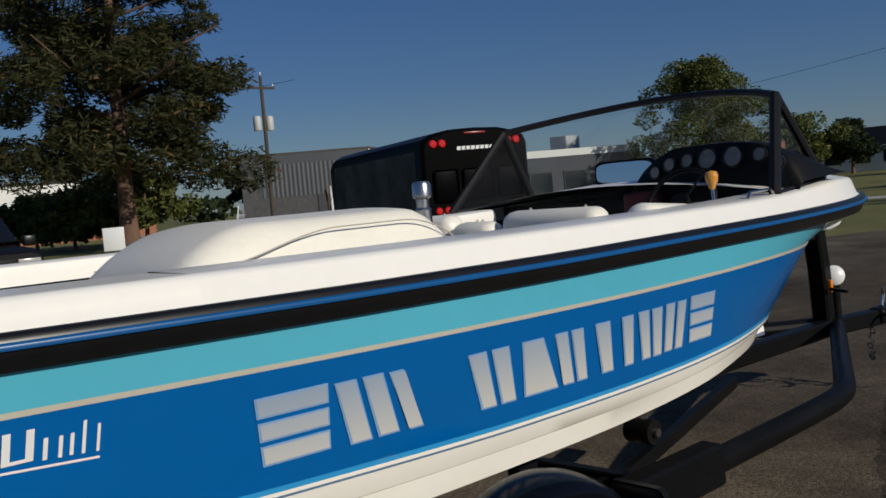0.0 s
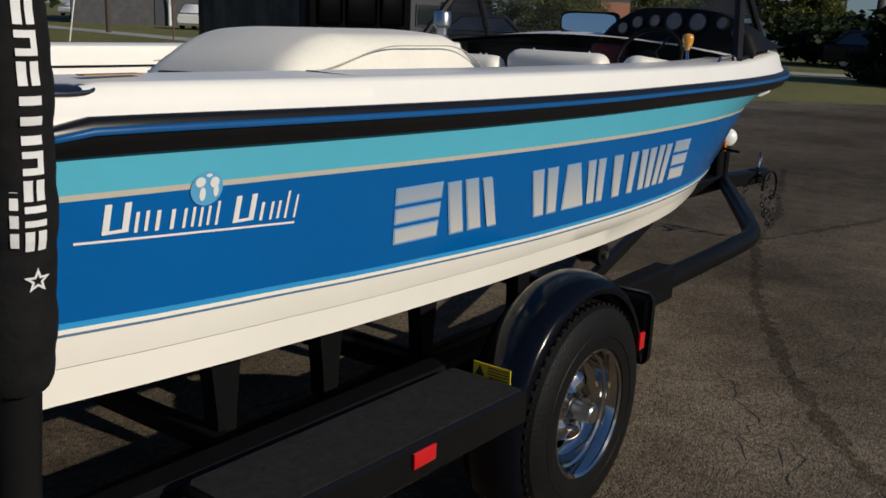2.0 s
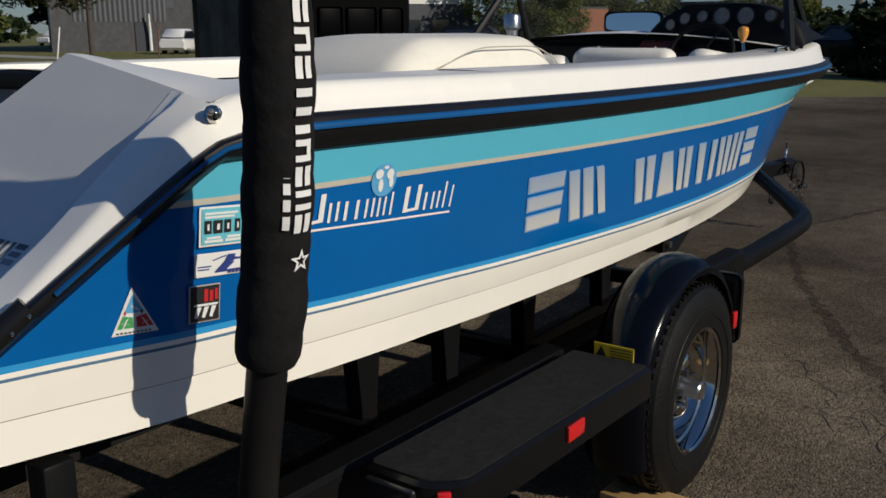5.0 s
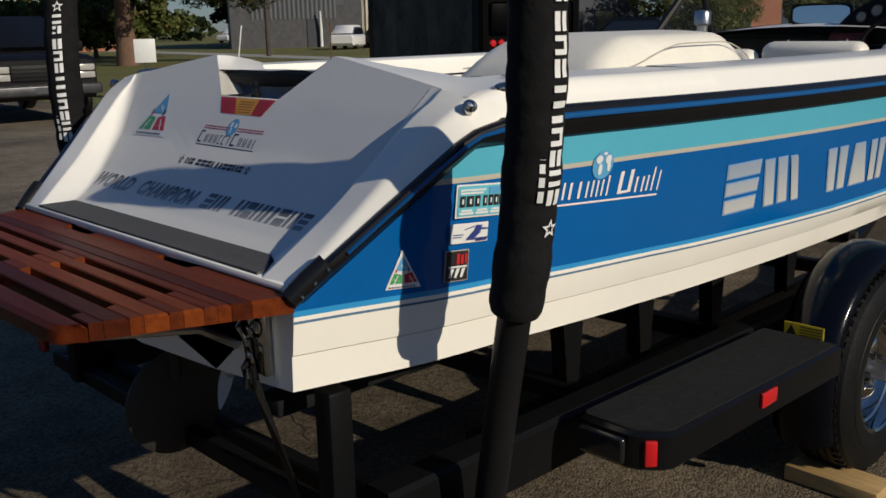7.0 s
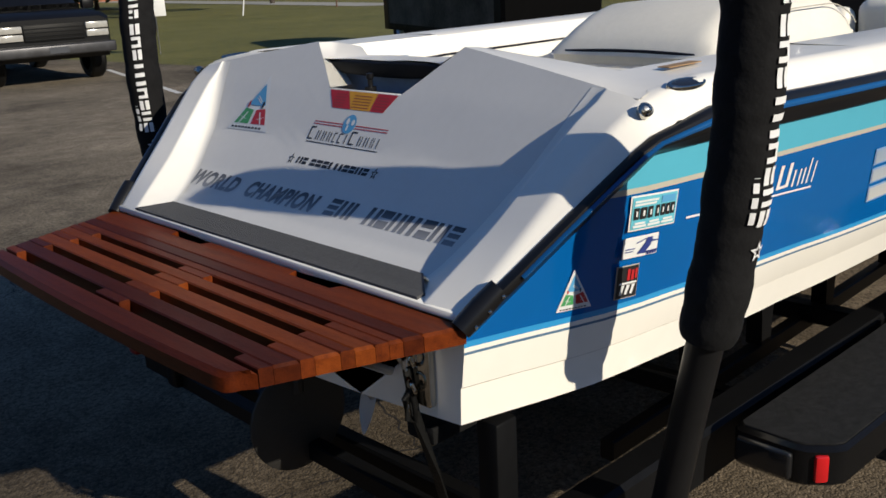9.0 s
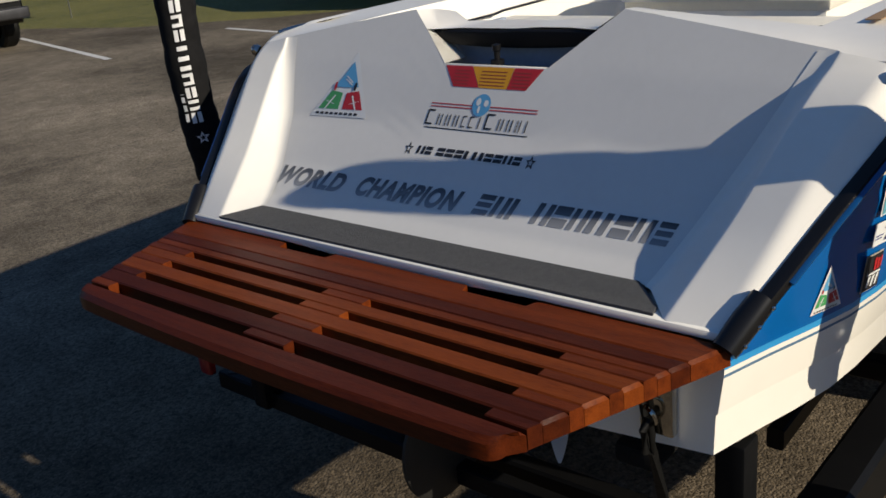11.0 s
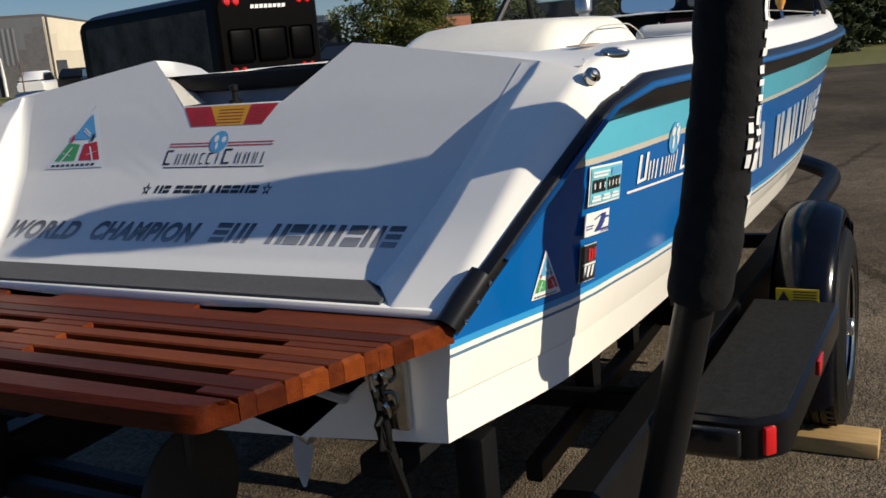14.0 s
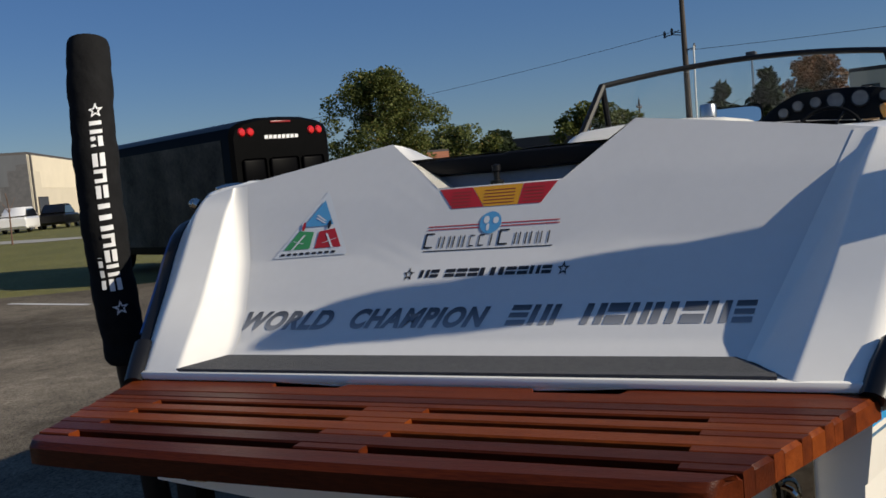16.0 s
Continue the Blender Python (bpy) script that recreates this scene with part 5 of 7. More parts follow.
def wheel_unit(sign):
    w = new("wheel")
    w.parent = trailer
    R, W = 0.356, 0.108
    m = pose(2.085, sign * 1.075, 0.354, -90 * sign, 0, 0)
    bm = bmesh.new()
    prof = [(0.205, -W + 0.02), (0.215, -W + 0.004), (0.25, -W), (0.305, -W + 0.002), (0.340, -W + 0.018), (R - 0.004, -W + 0.04)]
    for a, b in ((-0.052, -0.034), (-0.028, -0.006), (0.006, 0.028), (0.034, 0.052)):
        prof += [(R - 0.010, a - 0.003), (R, a), (R, b), (R - 0.010, b + 0.003)]
    prof += [(R - 0.004, W - 0.04), (0.340, W - 0.018), (0.305, W - 0.002), (0.275, W + 0.001), (0.273, W + 0.003), (0.252, W + 0.003), (0.25, W), (0.215, W - 0.004), (0.205, W - 0.02)]
    lathe(bm, prof, 56, m)
    part("tyre", bm, RUBBER, w, "black tyre with grooved tread", smooth=35)
    for k in range(60):
        if sign > 0:
            break
        bm = bmesh.new()
        box(bm, (-0.008, R - 0.035, -0.012), (0.008, R - 0.001, 0.016), 0, pose(0, 0, W - 0.045, 0, 0, k * 6) @ pose(0, 0, 0, 0, 0, 0))
        bmesh.ops.transform(bm, matrix=m, verts=bm.verts)
        part("tread_block", bm, RUBBER, w, smooth=None)
    bm = bmesh.new()
    lathe(bm, [(0.198, W - 0.012), (0.206, W - 0.006), (0.212, W - 0.008), (0.206, W - 0.02), (0.196, W - 0.03), (0.190, W - 0.055), (0.182, W - 0.060), (0.176, W - 0.085), (0.165, W - 0.10), (0.150, W - 0.105)], 48, m)
    part("rim", bm, WHEEL_CHROME, w, "chromed steel rim", smooth=40)
    bm = bmesh.new()
    rows = []
    for k in range(60):
        a = 2 * math.pi * k / 60
        wave = 0.5 + 0.5 * math.cos(5 * a)
        rows.append([Vector((r * math.cos(a), r * math.sin(a), W - 0.10 + dz + wave * wz)) for r, dz, wz in ((0.155, -0.005, 0.0), (0.14, 0.0, 0.012), (0.11, 0.01, 0.03), (0.08, 0.028, 0.022), (0.062, 0.04, 0.0), (0.045, 0.034, 0.0))])
    vs = [[bm.verts.new(m @ p) for p in row] for row in rows]
    for i in range(60):
        for j in range(5):
            if j == 1 and abs(((i + 0.5) % 12) - 6) < 2.2:
                continue
            q, s = vs[i], vs[(i + 1) % 60]
            bm.faces.new((q[j], s[j], s[j + 1], q[j + 1]))
    part("wheel_disc", bm, WHEEL_CHROME, w, "chromed five-spoke wheel disc", smooth=40)
    bm = bmesh.new()
    lathe(bm, [(0.0, W + 0.006), (0.026, W + 0.006), (0.031, W + 0.001), (0.033, W - 0.07), (0.05, W - 0.075)], 24, m)
    part("hub_cap", bm, STEEL, w, "steel bearing hub cap", smooth=40)
    bm = bmesh.new()
    lathe(bm, [(0, -0.06), (0.19, -0.06)], 24, m)
    part("brake_drum", bm, TRAILER, w)
    for k in range(5):
        a = radians(36 + 72 * k)
        bm = bmesh.new()
        lathe(bm, [(0.0, 0.022), (0.007, 0.02), (0.010, 0.012), (0.010, -0.01)], 8, m @ pose(0.058 * math.cos(a), 0.058 * math.sin(a), W - 0.058))
        part("lug_nut", bm, WHEEL_CHROME, w)


def fender_unit(sign):
    f = new("fender")
    f.parent = trailer
    y0, y1 = 0.962, 1.158
    bm = bmesh.new()
    rows = []
    arc = [radians(204 - 196 * k / 30) for k in range(31)]
    section = ((y0, 0.372), (y0 + 0.004, 0.392), (0.982, 0.412), (1.012, 0.430), (1.050, 0.437), (1.092, 0.433), (1.126, 0.422), (1.148, 0.408), (y1 - 0.002, 0.396), (y1, 0.378))
    for a in arc:
        rows.append([Vector((2.085 + r * math.cos(a), sign * y, 0.362 + r * math.sin(a))) for y, r in section])
    prof = [(p.x, p.z) for p in (row[1] for row in rows)]
    grid(bm, rows)
    bmesh.ops.solidify(bm, geom=bm.faces[:], thickness=0.004)
    part("fender_skin", bm, FENDER, f, "glossy dark blue rounded fender", smooth=40)
    bm = bmesh.new()
    c = bm.verts.new((2.085, sign * (y0 - 0.001), 0.38))
    ring = [bm.verts.new((x, sign * (y0 - 0.001), z)) for x, z in prof]
    for q, s in zip(ring, ring[1:]):
        bm.faces.new((c, q, s))
    part("fender_inner", bm, FENDER, f)
    bm = bmesh.new()
    box(bm, (2.432, sign * 1.158 - 0.006, 0.470), (2.470, sign * 1.158 + 0.008, 0.530), 0.004)
    part("fender_marker", bm, REFL_RED, f, "red marker lamp")
    bm = bmesh.new()
    box(bm, (2.530, min(sign * 0.95, sign * 1.15), 0.38), (2.565, max(sign * 0.95, sign * 1.15), 0.645), 0.030, seg=4)
    part("fender_flap", bm, TRAILER, f)
    if sign < 0:
        bm = bmesh.new()
        box(bm, (1.694, -1.116, 0.550), (1.698, -0.988, 0.594), 0.0)
        lab = part("caution_label", bm, YELLOW, f, "yellow caution label", smooth=None)
        bm = bmesh.new()
        for k in range(4):
            box(bm, (1.692, -1.110, 0.557 + 0.009 * k), (1.6935, -1.040, 0.560 + 0.009 * k))
        vs = [bm.verts.new(p) for p in ((1.6925, -0.995, 0.556), (1.6925, -1.029, 0.556), (1.6925, -1.012, 0.588))]
        bm.faces.new(vs)
        part("label_print", bm, INK, lab, smooth=None)
    # step with a grip top and lamps
    s = new("step")
    s.parent = trailer
    # the box narrows to a chamfered outer corner at its aft end
    out = [(1.690, 0.915), (0.745, 0.900), (0.728, 0.915), (0.728, 1.060), (0.736, 1.088), (0.775, 1.135), (0.80, 1.150), (1.690, 1.176)]

    def plate(bm, z0, z1, inset=0.0, soft=0.0):
        c = Vector((1.21, 1.035))
        rings = []
        for z, k in ((z0, soft), (z0 + soft, 0.0), (z1 - soft, 0.0), (z1, soft)):
            ring = []
            for x, y in out:
                d = Vector((x, y)) - c
                q = Vector((x - math.copysign(inset + k, d.x), y - math.copysign(inset + k, d.y)))
                ring.append(bm.verts.new((q.x, sign * q.y, z)))
            rings.append(ring)
        for p, q in zip(rings, rings[1:]):
            for i in range(len(out)):
                j = (i + 1) % len(out)
                bm.faces.new((p[i], p[j], q[j], q[i]))
        bm.faces.new(rings[0][::-1])
        bm.faces.new(rings[-1])

    bm = bmesh.new()
    plate(bm, 0.452, 0.556, 0.0, 0.010)
    part("step_box", bm, STEP_BLACK, s, "glossy dark step box")
    # added panel hidden behind the step: keeps sun off the ground inboard of it
    bm = bmesh.new()
    box(bm, (0.98, sign * 0.905 - 0.010, 0.33), (1.69, sign * 0.905 + 0.010, 0.46), 0.004)
    part("shade_panel", bm, TRAILER, s, "black added panel that shades the ground inboard of the step")
    bm = bmesh.new()
    plate(bm, 0.552, 0.5605, 0.012)
    part("step_grip", bm, STEPMAT, s, "rough grey grip surface")
    bm = bmesh.new()
    box(bm, (1.205, -0.005, -0.021), (1.290, 0.005, 0.021), 0.003)
    bmesh.ops.transform(bm, matrix=pose(0, sign * 1.167, 0.518), verts=bm.verts)
    part("side_reflector", bm, REFL_RED, s, "red reflector")
    bm = bmesh.new()
    box(bm, (-0.008, -0.016, -0.034), (0.008, 0.016, 0.034), 0.005)
    bmesh.ops.transform(bm, matrix=pose(0.754, sign * 1.112, 0.505, 0, 0, sign * -50), verts=bm.verts)
    part("corner_reflector", bm, REFL_RED, s, "red corner lamp")
    bm = bmesh.new()
    box(bm, (0.716, min(sign * 0.915, sign * 1.055), 0.466), (0.736, max(sign * 0.915, sign * 1.055), 0.536), 0.009, seg=3)
    part("tail_lamp", bm, LENS_SMOKE, s, "dark oval tail lamp")


for sign in (-1, 1):
    wheel_unit(sign)
    fender_unit(sign)

# stern cross bar with lamp clusters, roller under the bow
bm = bmesh.new()
tube(bm, [(0.12, -0.92, 0.42), (0.12, 0.92, 0.42)], 0.03, flat=(0.022, 0.028))
part("rear_bar", bm, TRAILER, trailer, smooth=30)
for y in (-0.90, 0.928):
    bm = bmesh.new()
    box(bm, (0.060, y - 0.026, 0.455), (0.086, y + 0.026, 0.53), 0.008)
    part("rear_lamp", bm, DIM_RED, trailer, "red rear lamp")
bm = bmesh.new()
lathe(bm, [(0.0, -0.06), (0.05, -0.06), (0.055, -0.04), (0.045, 0.0), (0.055, 0.04), (0.05, 0.06), (0, 0.06)], 18, pose(3.45, -0.42, 0.50, 90, 0, 0))
part("keel_roller", bm, RUBBER, trailer, "black rubber roller")
bm = bmesh.new()
tube(bm, [(3.45, -0.50, 0.50), (3.45, -0.34, 0.50)], 0.018, 10)
part("roller_pin", bm, STEEL, trailer)

# tie-down strap from the stern bracket
strap = thing("tie_down_strap", "black webbing tie-down strap with a steel hook at the stern", "strap")
bm = bmesh.new()
tube(bm, [(-0.03, -0.585, 0.88), (-0.028, -0.60, 0.78), (0.02, -0.60, 0.62), (0.09, -0.57, 0.44)], 0.01, flat=(0.011, 0.003))
part("webbing", bm, RUBBER, strap, smooth=30)
bm = bmesh.new()
tube(bm, [(-0.012, -0.575, 0.925), (-0.035, -0.578, 0.935), (-0.05, -0.582, 0.91), (-0.035, -0.585, 0.875)], 0.006, 8)
part("hook", bm, STEEL, strap)
for z in (0.905, 0.845):
    bm = bmesh.new()
    lathe(bm, [(0.019 + 0.0045 * math.cos(2 * math.pi * j / 6), 0.0045 * math.sin(2 * math.pi * j / 6)) for j in range(7)], 14, pose(-0.034, -0.600, z, 25, 70, 0))
    part("ring", bm, CHROME, strap, "steel ring")
bm = bmesh.new()
tube(bm, [(-0.038, -0.600, 0.84), (-0.052, -0.598, 0.82), (-0.048, -0.600, 0.775), (-0.034, -0.602, 0.765), (-0.028, -0.602, 0.80), (-0.036, -0.600, 0.838)], 0.0075, 8)
part("snap_hook", bm, RUBBER, strap, "black snap hook", smooth=60)
# propeller showing below the platform: one bright blade hangs down
prop = thing("propeller", "polished metal propeller below the stern", "propeller")
hub = pose(0.055, -0.345, 0.735, 0, 60, 90)
bm = bmesh.new()
lathe(bm, [(0, 0.05), (0.01, 0.045), (0.016, 0.02), (0.018, -0.03), (0, -0.04)], 16, hub)
part("hub", bm, STEEL, prop)
for vec in ((-0.048, -0.031, -0.095), ((0.02, 0.11, 0.02)), (0.03, -0.06, 0.05)):
    d = Vector(vec)
    side_v = d.cross(Vector((1, 0.4, 0.2))).normalized()
    c = hub.translation
    bm = bmesh.new()
    rows = []
    for k in range(9):
        u = k / 8
        w = 0.018 * math.sin(math.pi * (0.22 + 0.74 * u)) + 0.001
        rows.append([c + d * u - side_v * w, c + d * u + side_v * w + Vector((0.008 * (1 - u), 0, 0))])
    grid(bm, rows)
    bmesh.ops.solidify(bm, geom=bm.faces[:], thickness=0.005)
    part("blade", bm, PAPER if vec[2] < -0.09 else STEEL, prop, "pale blade" if vec[2] < -0.09 else "", smooth=40)

# wheel chock
bm = bmesh.new()
box(bm, (1.785, -1.288, 0.002), (1.920, -0.98, 0.056), 0.004)
solo("wood_chock", bm, mat("raw_pine", (0.42, 0.27, 0.11), 0.7, var=0.25, scale=6, stretch=(8, 1, 8), bump=0.2), "raw pine block on the asphalt by the trailer tyre", "wood block")


# ---- guide poles ----
def guide_pole(sign):
    p = thing("guide_pole", "black guide pole in a printed fabric sleeve on the trailer", "guide pole", "guide poles of the trailer")
    def axis(z):
        """The middle of the pole at a height: a bent sleeve over a straight leaning foot."""
        u = z - 1.3
        if sign > 0:
            if z < 0.96:
                return Vector((0.369 + 0.10 * (0.96 - z), 1.126 - 0.02 * (0.96 - z), z))
            return Vector((0.331 - 0.019 * u + 0.269 * u * u, 1.115 + 0.013 * u + 0.135 * u * u, z))
        if z < 0.96:
            return Vector((0.313 - 0.076 * (z - 0.96), -1.058 - 0.222 * (z - 0.96), z))
        return Vector((0.307 - 0.028 * u - 0.037 * u * u, -1.114 - 0.109 * u + 0.145 * u * u, z))

    bm = bmesh.new()
    tube(bm, [axis(0.40), axis(0.75), axis(1.10)], 0.036, 16)
    part("pole", bm, PVC, p, "bare black plastic pole", smooth=50)

    def girth(z):
        """Radius of the creased sleeve at a height."""
        return 0.0572 + 0.0016 * math.sin(z * 33 + 2 * sign) + 0.0011 * math.sin(z * 71 + 1) + 0.0006 * math.sin(z * 140)

    bm = bmesh.new()
    pts, rad = [], []
    for k in range(64):
        z = 0.962 + (1.822 - 0.962) * k / 63
        pts.append(axis(z))
        rad.append(0.051 if k in (0, 63) else 0.055 if k == 62 else girth(z))
    tube(bm, pts, rad, 22)
    sleeve = part("sleeve", bm, FABRIC, p, "wrinkled black fabric sleeve with white print", smooth=60)
    # printing: stars and plain bars running down the sleeve, on the side that faces aft
    d = (axis(1.2) - axis(1.0)).normalized()
    aft = Vector((-0.616, -0.788, 0)) if sign > 0 else Vector((-0.052, -0.9986, 0))
    aft = (aft - d * aft.dot(d)).normalized()
    lat = aft.cross(d).normalized()
    if lat.y > 0:
        lat = -lat

    def wrap(u, v):
        """u: across the sleeve (metres of arc), v: height."""
        a = u / 0.0580
        return axis(v) + (aft * math.cos(a) + lat * math.sin(a)) * (girth(v) + 0.0034)

    rise = 0.042 if sign < 0 else 0.0
    for cz in (1.635 + rise, 1.117 + rise):
        bm = bmesh.new()
        star(bm, 0.002, cz, 0.021, wrap)
        part("star", bm, PRINT, sleeve, "white outlined star", smooth=None)
    z = 1.608 + rise
    for h, style in ((0.040, "pair"), (0.032, "split"), (0.012, ""), (0.042, "split"), (0.042, "block"), (0.040, "split"), (0.036, "bar"), (0.050, "pair"), (0.042, "block"), (0.038, "split"), (0.038, "pair"), (0.038, "split")):
        cells = {"pair": ((-1, 0.0, 1, 0.26), (-1, 0.56, 1, 0.82)), "split": ((-1, 0.0, -0.18, 0.82), (0.18, 0.0, 1, 0.82)), "block": ((-1, 0.0, 1, 0.24), (-1, 0.58, 1, 0.82), (0.4, 0.24, 1, 0.58)), "bar": ((-1, 0.2, 1, 0.56),), "": ()}[style]
        for a0, v0, a1, v1 in cells:
            bm = bmesh.new()
            decal(bm, [(0.015 * a0, z - h * v1), (0.015 * a1, z - h * v1), (0.015 * a1, z - h * v0), (0.015 * a0, z - h * v0)], wrap, 0, 6, 2)
            part("bar", bm, PRINT, sleeve, "white printed bar", smooth=None)
        z -= h
    z = 1.255 + rise
    for h in (0.006, 0.022, 0.024, 0.028):
        bm = bmesh.new()
        decal(bm, [(-0.034, z - h + 0.005), (-0.023, z - h + 0.005), (-0.023, z), (-0.034, z)], wrap, 0, 2, 2)
        part("bar", bm, PRINT, sleeve, "small white printed bar", smooth=None)
        z -= h + 0.003
    bm = bmesh.new()
    b = axis(0.42)
    box(bm, (b.x - 0.05, b.y - 0.05, 0.36), (b.x + 0.05, b.y + 0.05, 0.44), 0.01)
    tube(bm, [(b.x, b.y, 0.40), (0.12, sign * 0.86, 0.42)], 0.02, flat=(0.03, 0.03))
    part("pole_bracket", bm, TRAILER, p)


guide_pole(-1)
guide_pole(1)


# ---- ground ----
def ground_material(name, base, base2, kind):
    m = mat(name, base, 0.9 if kind == "grass" else 0.72, color2=base2, scale=0.35 if kind == "grass" else 0.5, bump=0.0, fine=0.45)
    nt = m.node_tree
    p = nt.nodes["Principled BSDF"]
    co = nt.nodes["Texture Coordinate"]
    link = p.inputs["Base Color"].links[0]
    src = link.from_socket
    fine = nt.nodes.new("ShaderNodeTexNoise")
    fine.inputs["Scale"].default_value, fine.inputs["Detail"].default_value = (26 if kind == "grass" else 170), 8
    nt.links.new(co.outputs["Object"], fine.inputs["Vector"])
    mr = nt.nodes.new("ShaderNodeMapRange")
    mr.inputs["From Min"].default_value, mr.inputs["From Max"].default_value = 0.32, 0.68
    mr.inputs["To Min"].default_value, mr.inputs["To Max"].default_value = (0.45, 1.5) if kind != "grass" else (0.6, 1.35)
    nt.links.new(fine.outputs["Fac"], mr.inputs["Value"])
    mul = nt.nodes.new("ShaderNodeMix")
    mul.data_type, mul.blend_type = "RGBA", "MULTIPLY"
    mul.inputs["Factor"].default_value = 1.0
    nt.links.new(src, mul.inputs["A"])
    nt.links.new(mr.outputs["Result"], mul.inputs["B"])
    bp = nt.nodes.new("ShaderNodeBump")
    bp.inputs["Strength"].default_value, bp.inputs["Distance"].default_value = (0.6, 0.006) if kind != "grass" else (1.0, 0.04)
    nt.links.new(fine.outputs["Fac"], bp.inputs["Height"])
    nt.links.new(bp.outputs["Normal"], p.inputs["Normal"])
    nt.links.new(mul.outputs["Result"], p.inputs["Base Color"])
    return m


def asphalt_material(name="old_asphalt", tone=1.0):
    """Old asphalt: brown-grey binder, stone chips of many greys, stains, and a paler field to port."""
    m = bpy.data.materials.new(name)
    m.use_nodes = True
    nt = m.node_tree
    p = nt.nodes["Principled BSDF"]
    p.inputs["Roughness"].default_value = 0.95
    p.inputs["Specular IOR Level"].default_value = 0.12
    co = nt.nodes.new("ShaderNodeTexCoord").outputs["Object"]

    def noise(scale, detail, rough=0.55):
        n = nt.nodes.new("ShaderNodeTexNoise")
        n.inputs["Scale"].default_value, n.inputs["Detail"].default_value, n.inputs["Roughness"].default_value = scale, detail, rough
        nt.links.new(co, n.inputs["Vector"])
        return n.outputs["Fac"]

    def span(src, a, b, c, d):
        n = nt.nodes.new("ShaderNodeMapRange")
        for k, v in zip(("From Min", "From Max", "To Min", "To Max"), (a, b, c, d)):
            n.inputs[k].default_value = v
        nt.links.new(src, n.inputs["Value"])
        return n.outputs["Result"]

    def mix(kind, fac, a, b):
        n = nt.nodes.new("ShaderNodeMix")
        n.data_type, n.blend_type = "RGBA", kind
        for key, v in (("Factor", fac), ("A", a), ("B", b)):
            if isinstance(v, (float, int)):
                n.inputs[key].default_value = v
            elif isinstance(v, tuple):
                n.inputs[key].default_value = (*v, 1)
            else:
                nt.links.new(v, n.inputs[key])
        return n.outputs["Result"]

    sep = nt.nodes.new("ShaderNodeSeparateXYZ")
    nt.links.new(co, sep.inputs["Vector"])
    wob = nt.nodes.new("ShaderNodeMath")
    wob.operation = "MULTIPLY_ADD"
    nt.links.new(noise(0.6, 4), wob.inputs[0])
    wob.inputs[1].default_value = 2.4
    nt.links.new(sep.outputs["Y"], wob.inputs[2])
    # field turns pale only beyond the boat's shadow: shade is partly in the colour
    field = span(wob.outputs["Value"], 3.2, 5.4, 0.0, 1.0)
    base = mix("MIX", field, (0.148, 0.117, 0.083), (0.225, 0.190, 0.145))
    far = nt.nodes.new("ShaderNodeMath")
    far.operation = "MULTIPLY_ADD"
    nt.links.new(noise(0.5, 4), far.inputs[0])
    far.inputs[1].default_value = 5.0
    nt.links.new(sep.outputs["X"], far.inputs[2])
    base = mix("MULTIPLY", 1.0, base, span(far.outputs["Value"], 7.0, 12.0, 1.0, 0.60))
    stain = span(noise(0.42, 7, 0.62), 0.36, 0.66, 0.50, 1.34)
    base = mix("MULTIPLY", 1.0, base, stain)
    vor = nt.nodes.new("ShaderNodeTexVoronoi")
    vor.inputs["Scale"].default_value = 115
    nt.links.new(co, vor.inputs["Vector"])
    grey = nt.nodes.new("ShaderNodeSeparateColor")
    nt.links.new(vor.outputs["Color"], grey.inputs["Color"])
    chips = span(grey.outputs["Red"], 0.0, 1.0, 0.70, 1.34)
    base = mix("MULTIPLY", 1.0, base, chips)
    pits = span(noise(40, 6, 0.7), 0.36, 0.54, 0.50, 1.06)
    base = mix("MULTIPLY", 1.0, base, pits)
    base = mix("MULTIPLY", 1.0, base, span(noise(5.5, 5, 0.6), 0.34, 0.66, 0.78, 1.16))
    if tone < 1:
        base = mix("MULTIPLY", 1.0, base, (tone, tone * 0.98, tone * 0.95))
    nt.links.new(base, p.inputs["Base Color"])
    bp = nt.nodes.new("ShaderNodeBump")
    bp.inputs["Strength"].default_value, bp.inputs["Distance"].default_value = 0.7, 0.006
    hgt = nt.nodes.new("ShaderNodeMath")
    hgt.operation = "SUBTRACT"
    nt.links.new(noise(60, 6, 0.7), hgt.inputs[0])
    nt.links.new(vor.outputs["Distance"], hgt.inputs[1])
    nt.links.new(hgt.outputs["Value"], bp.inputs["Height"])
    nt.links.new(bp.outputs["Normal"], p.inputs["Normal"])
    return m


ASPHALT = asphalt_material()
GRASS = ground_material("autumn_grass", (0.086, 0.093, 0.019), (0.195, 0.178, 0.045), "grass")
CONCRETE = mat("concrete_strip", (0.34, 0.33, 0.30), 0.9, var=0.12, scale=0.8, bump=0.1)
WHITE_LINE = mat("road_paint", (0.62, 0.62, 0.60), 0.7, var=0.25, scale=5)
SEAM = asphalt_material("worn_seam", 0.58)
TAR = mat("tar_seam", (0.012, 0.010, 0.009), 0.8, var=0.3, scale=9)

bm = bmesh.new()
n = 40
vs = [[bm.verts.new(((-1 + 2 * i / n) * 900, (-1 + 2 * j / n) * 900, -0.03)) for j in range(n + 1)] for i in range(n + 1)]
for i in range(n):
    for j in range(n):
        bm.faces.new((vs[i][j], vs[i + 1][j], vs[i + 1][j + 1], vs[i][j + 1]))
solo("ground", bm, GRASS, "autumn grass reaching to the horizon", "grass", kind="structure", smooth=None)
bm = bmesh.new()
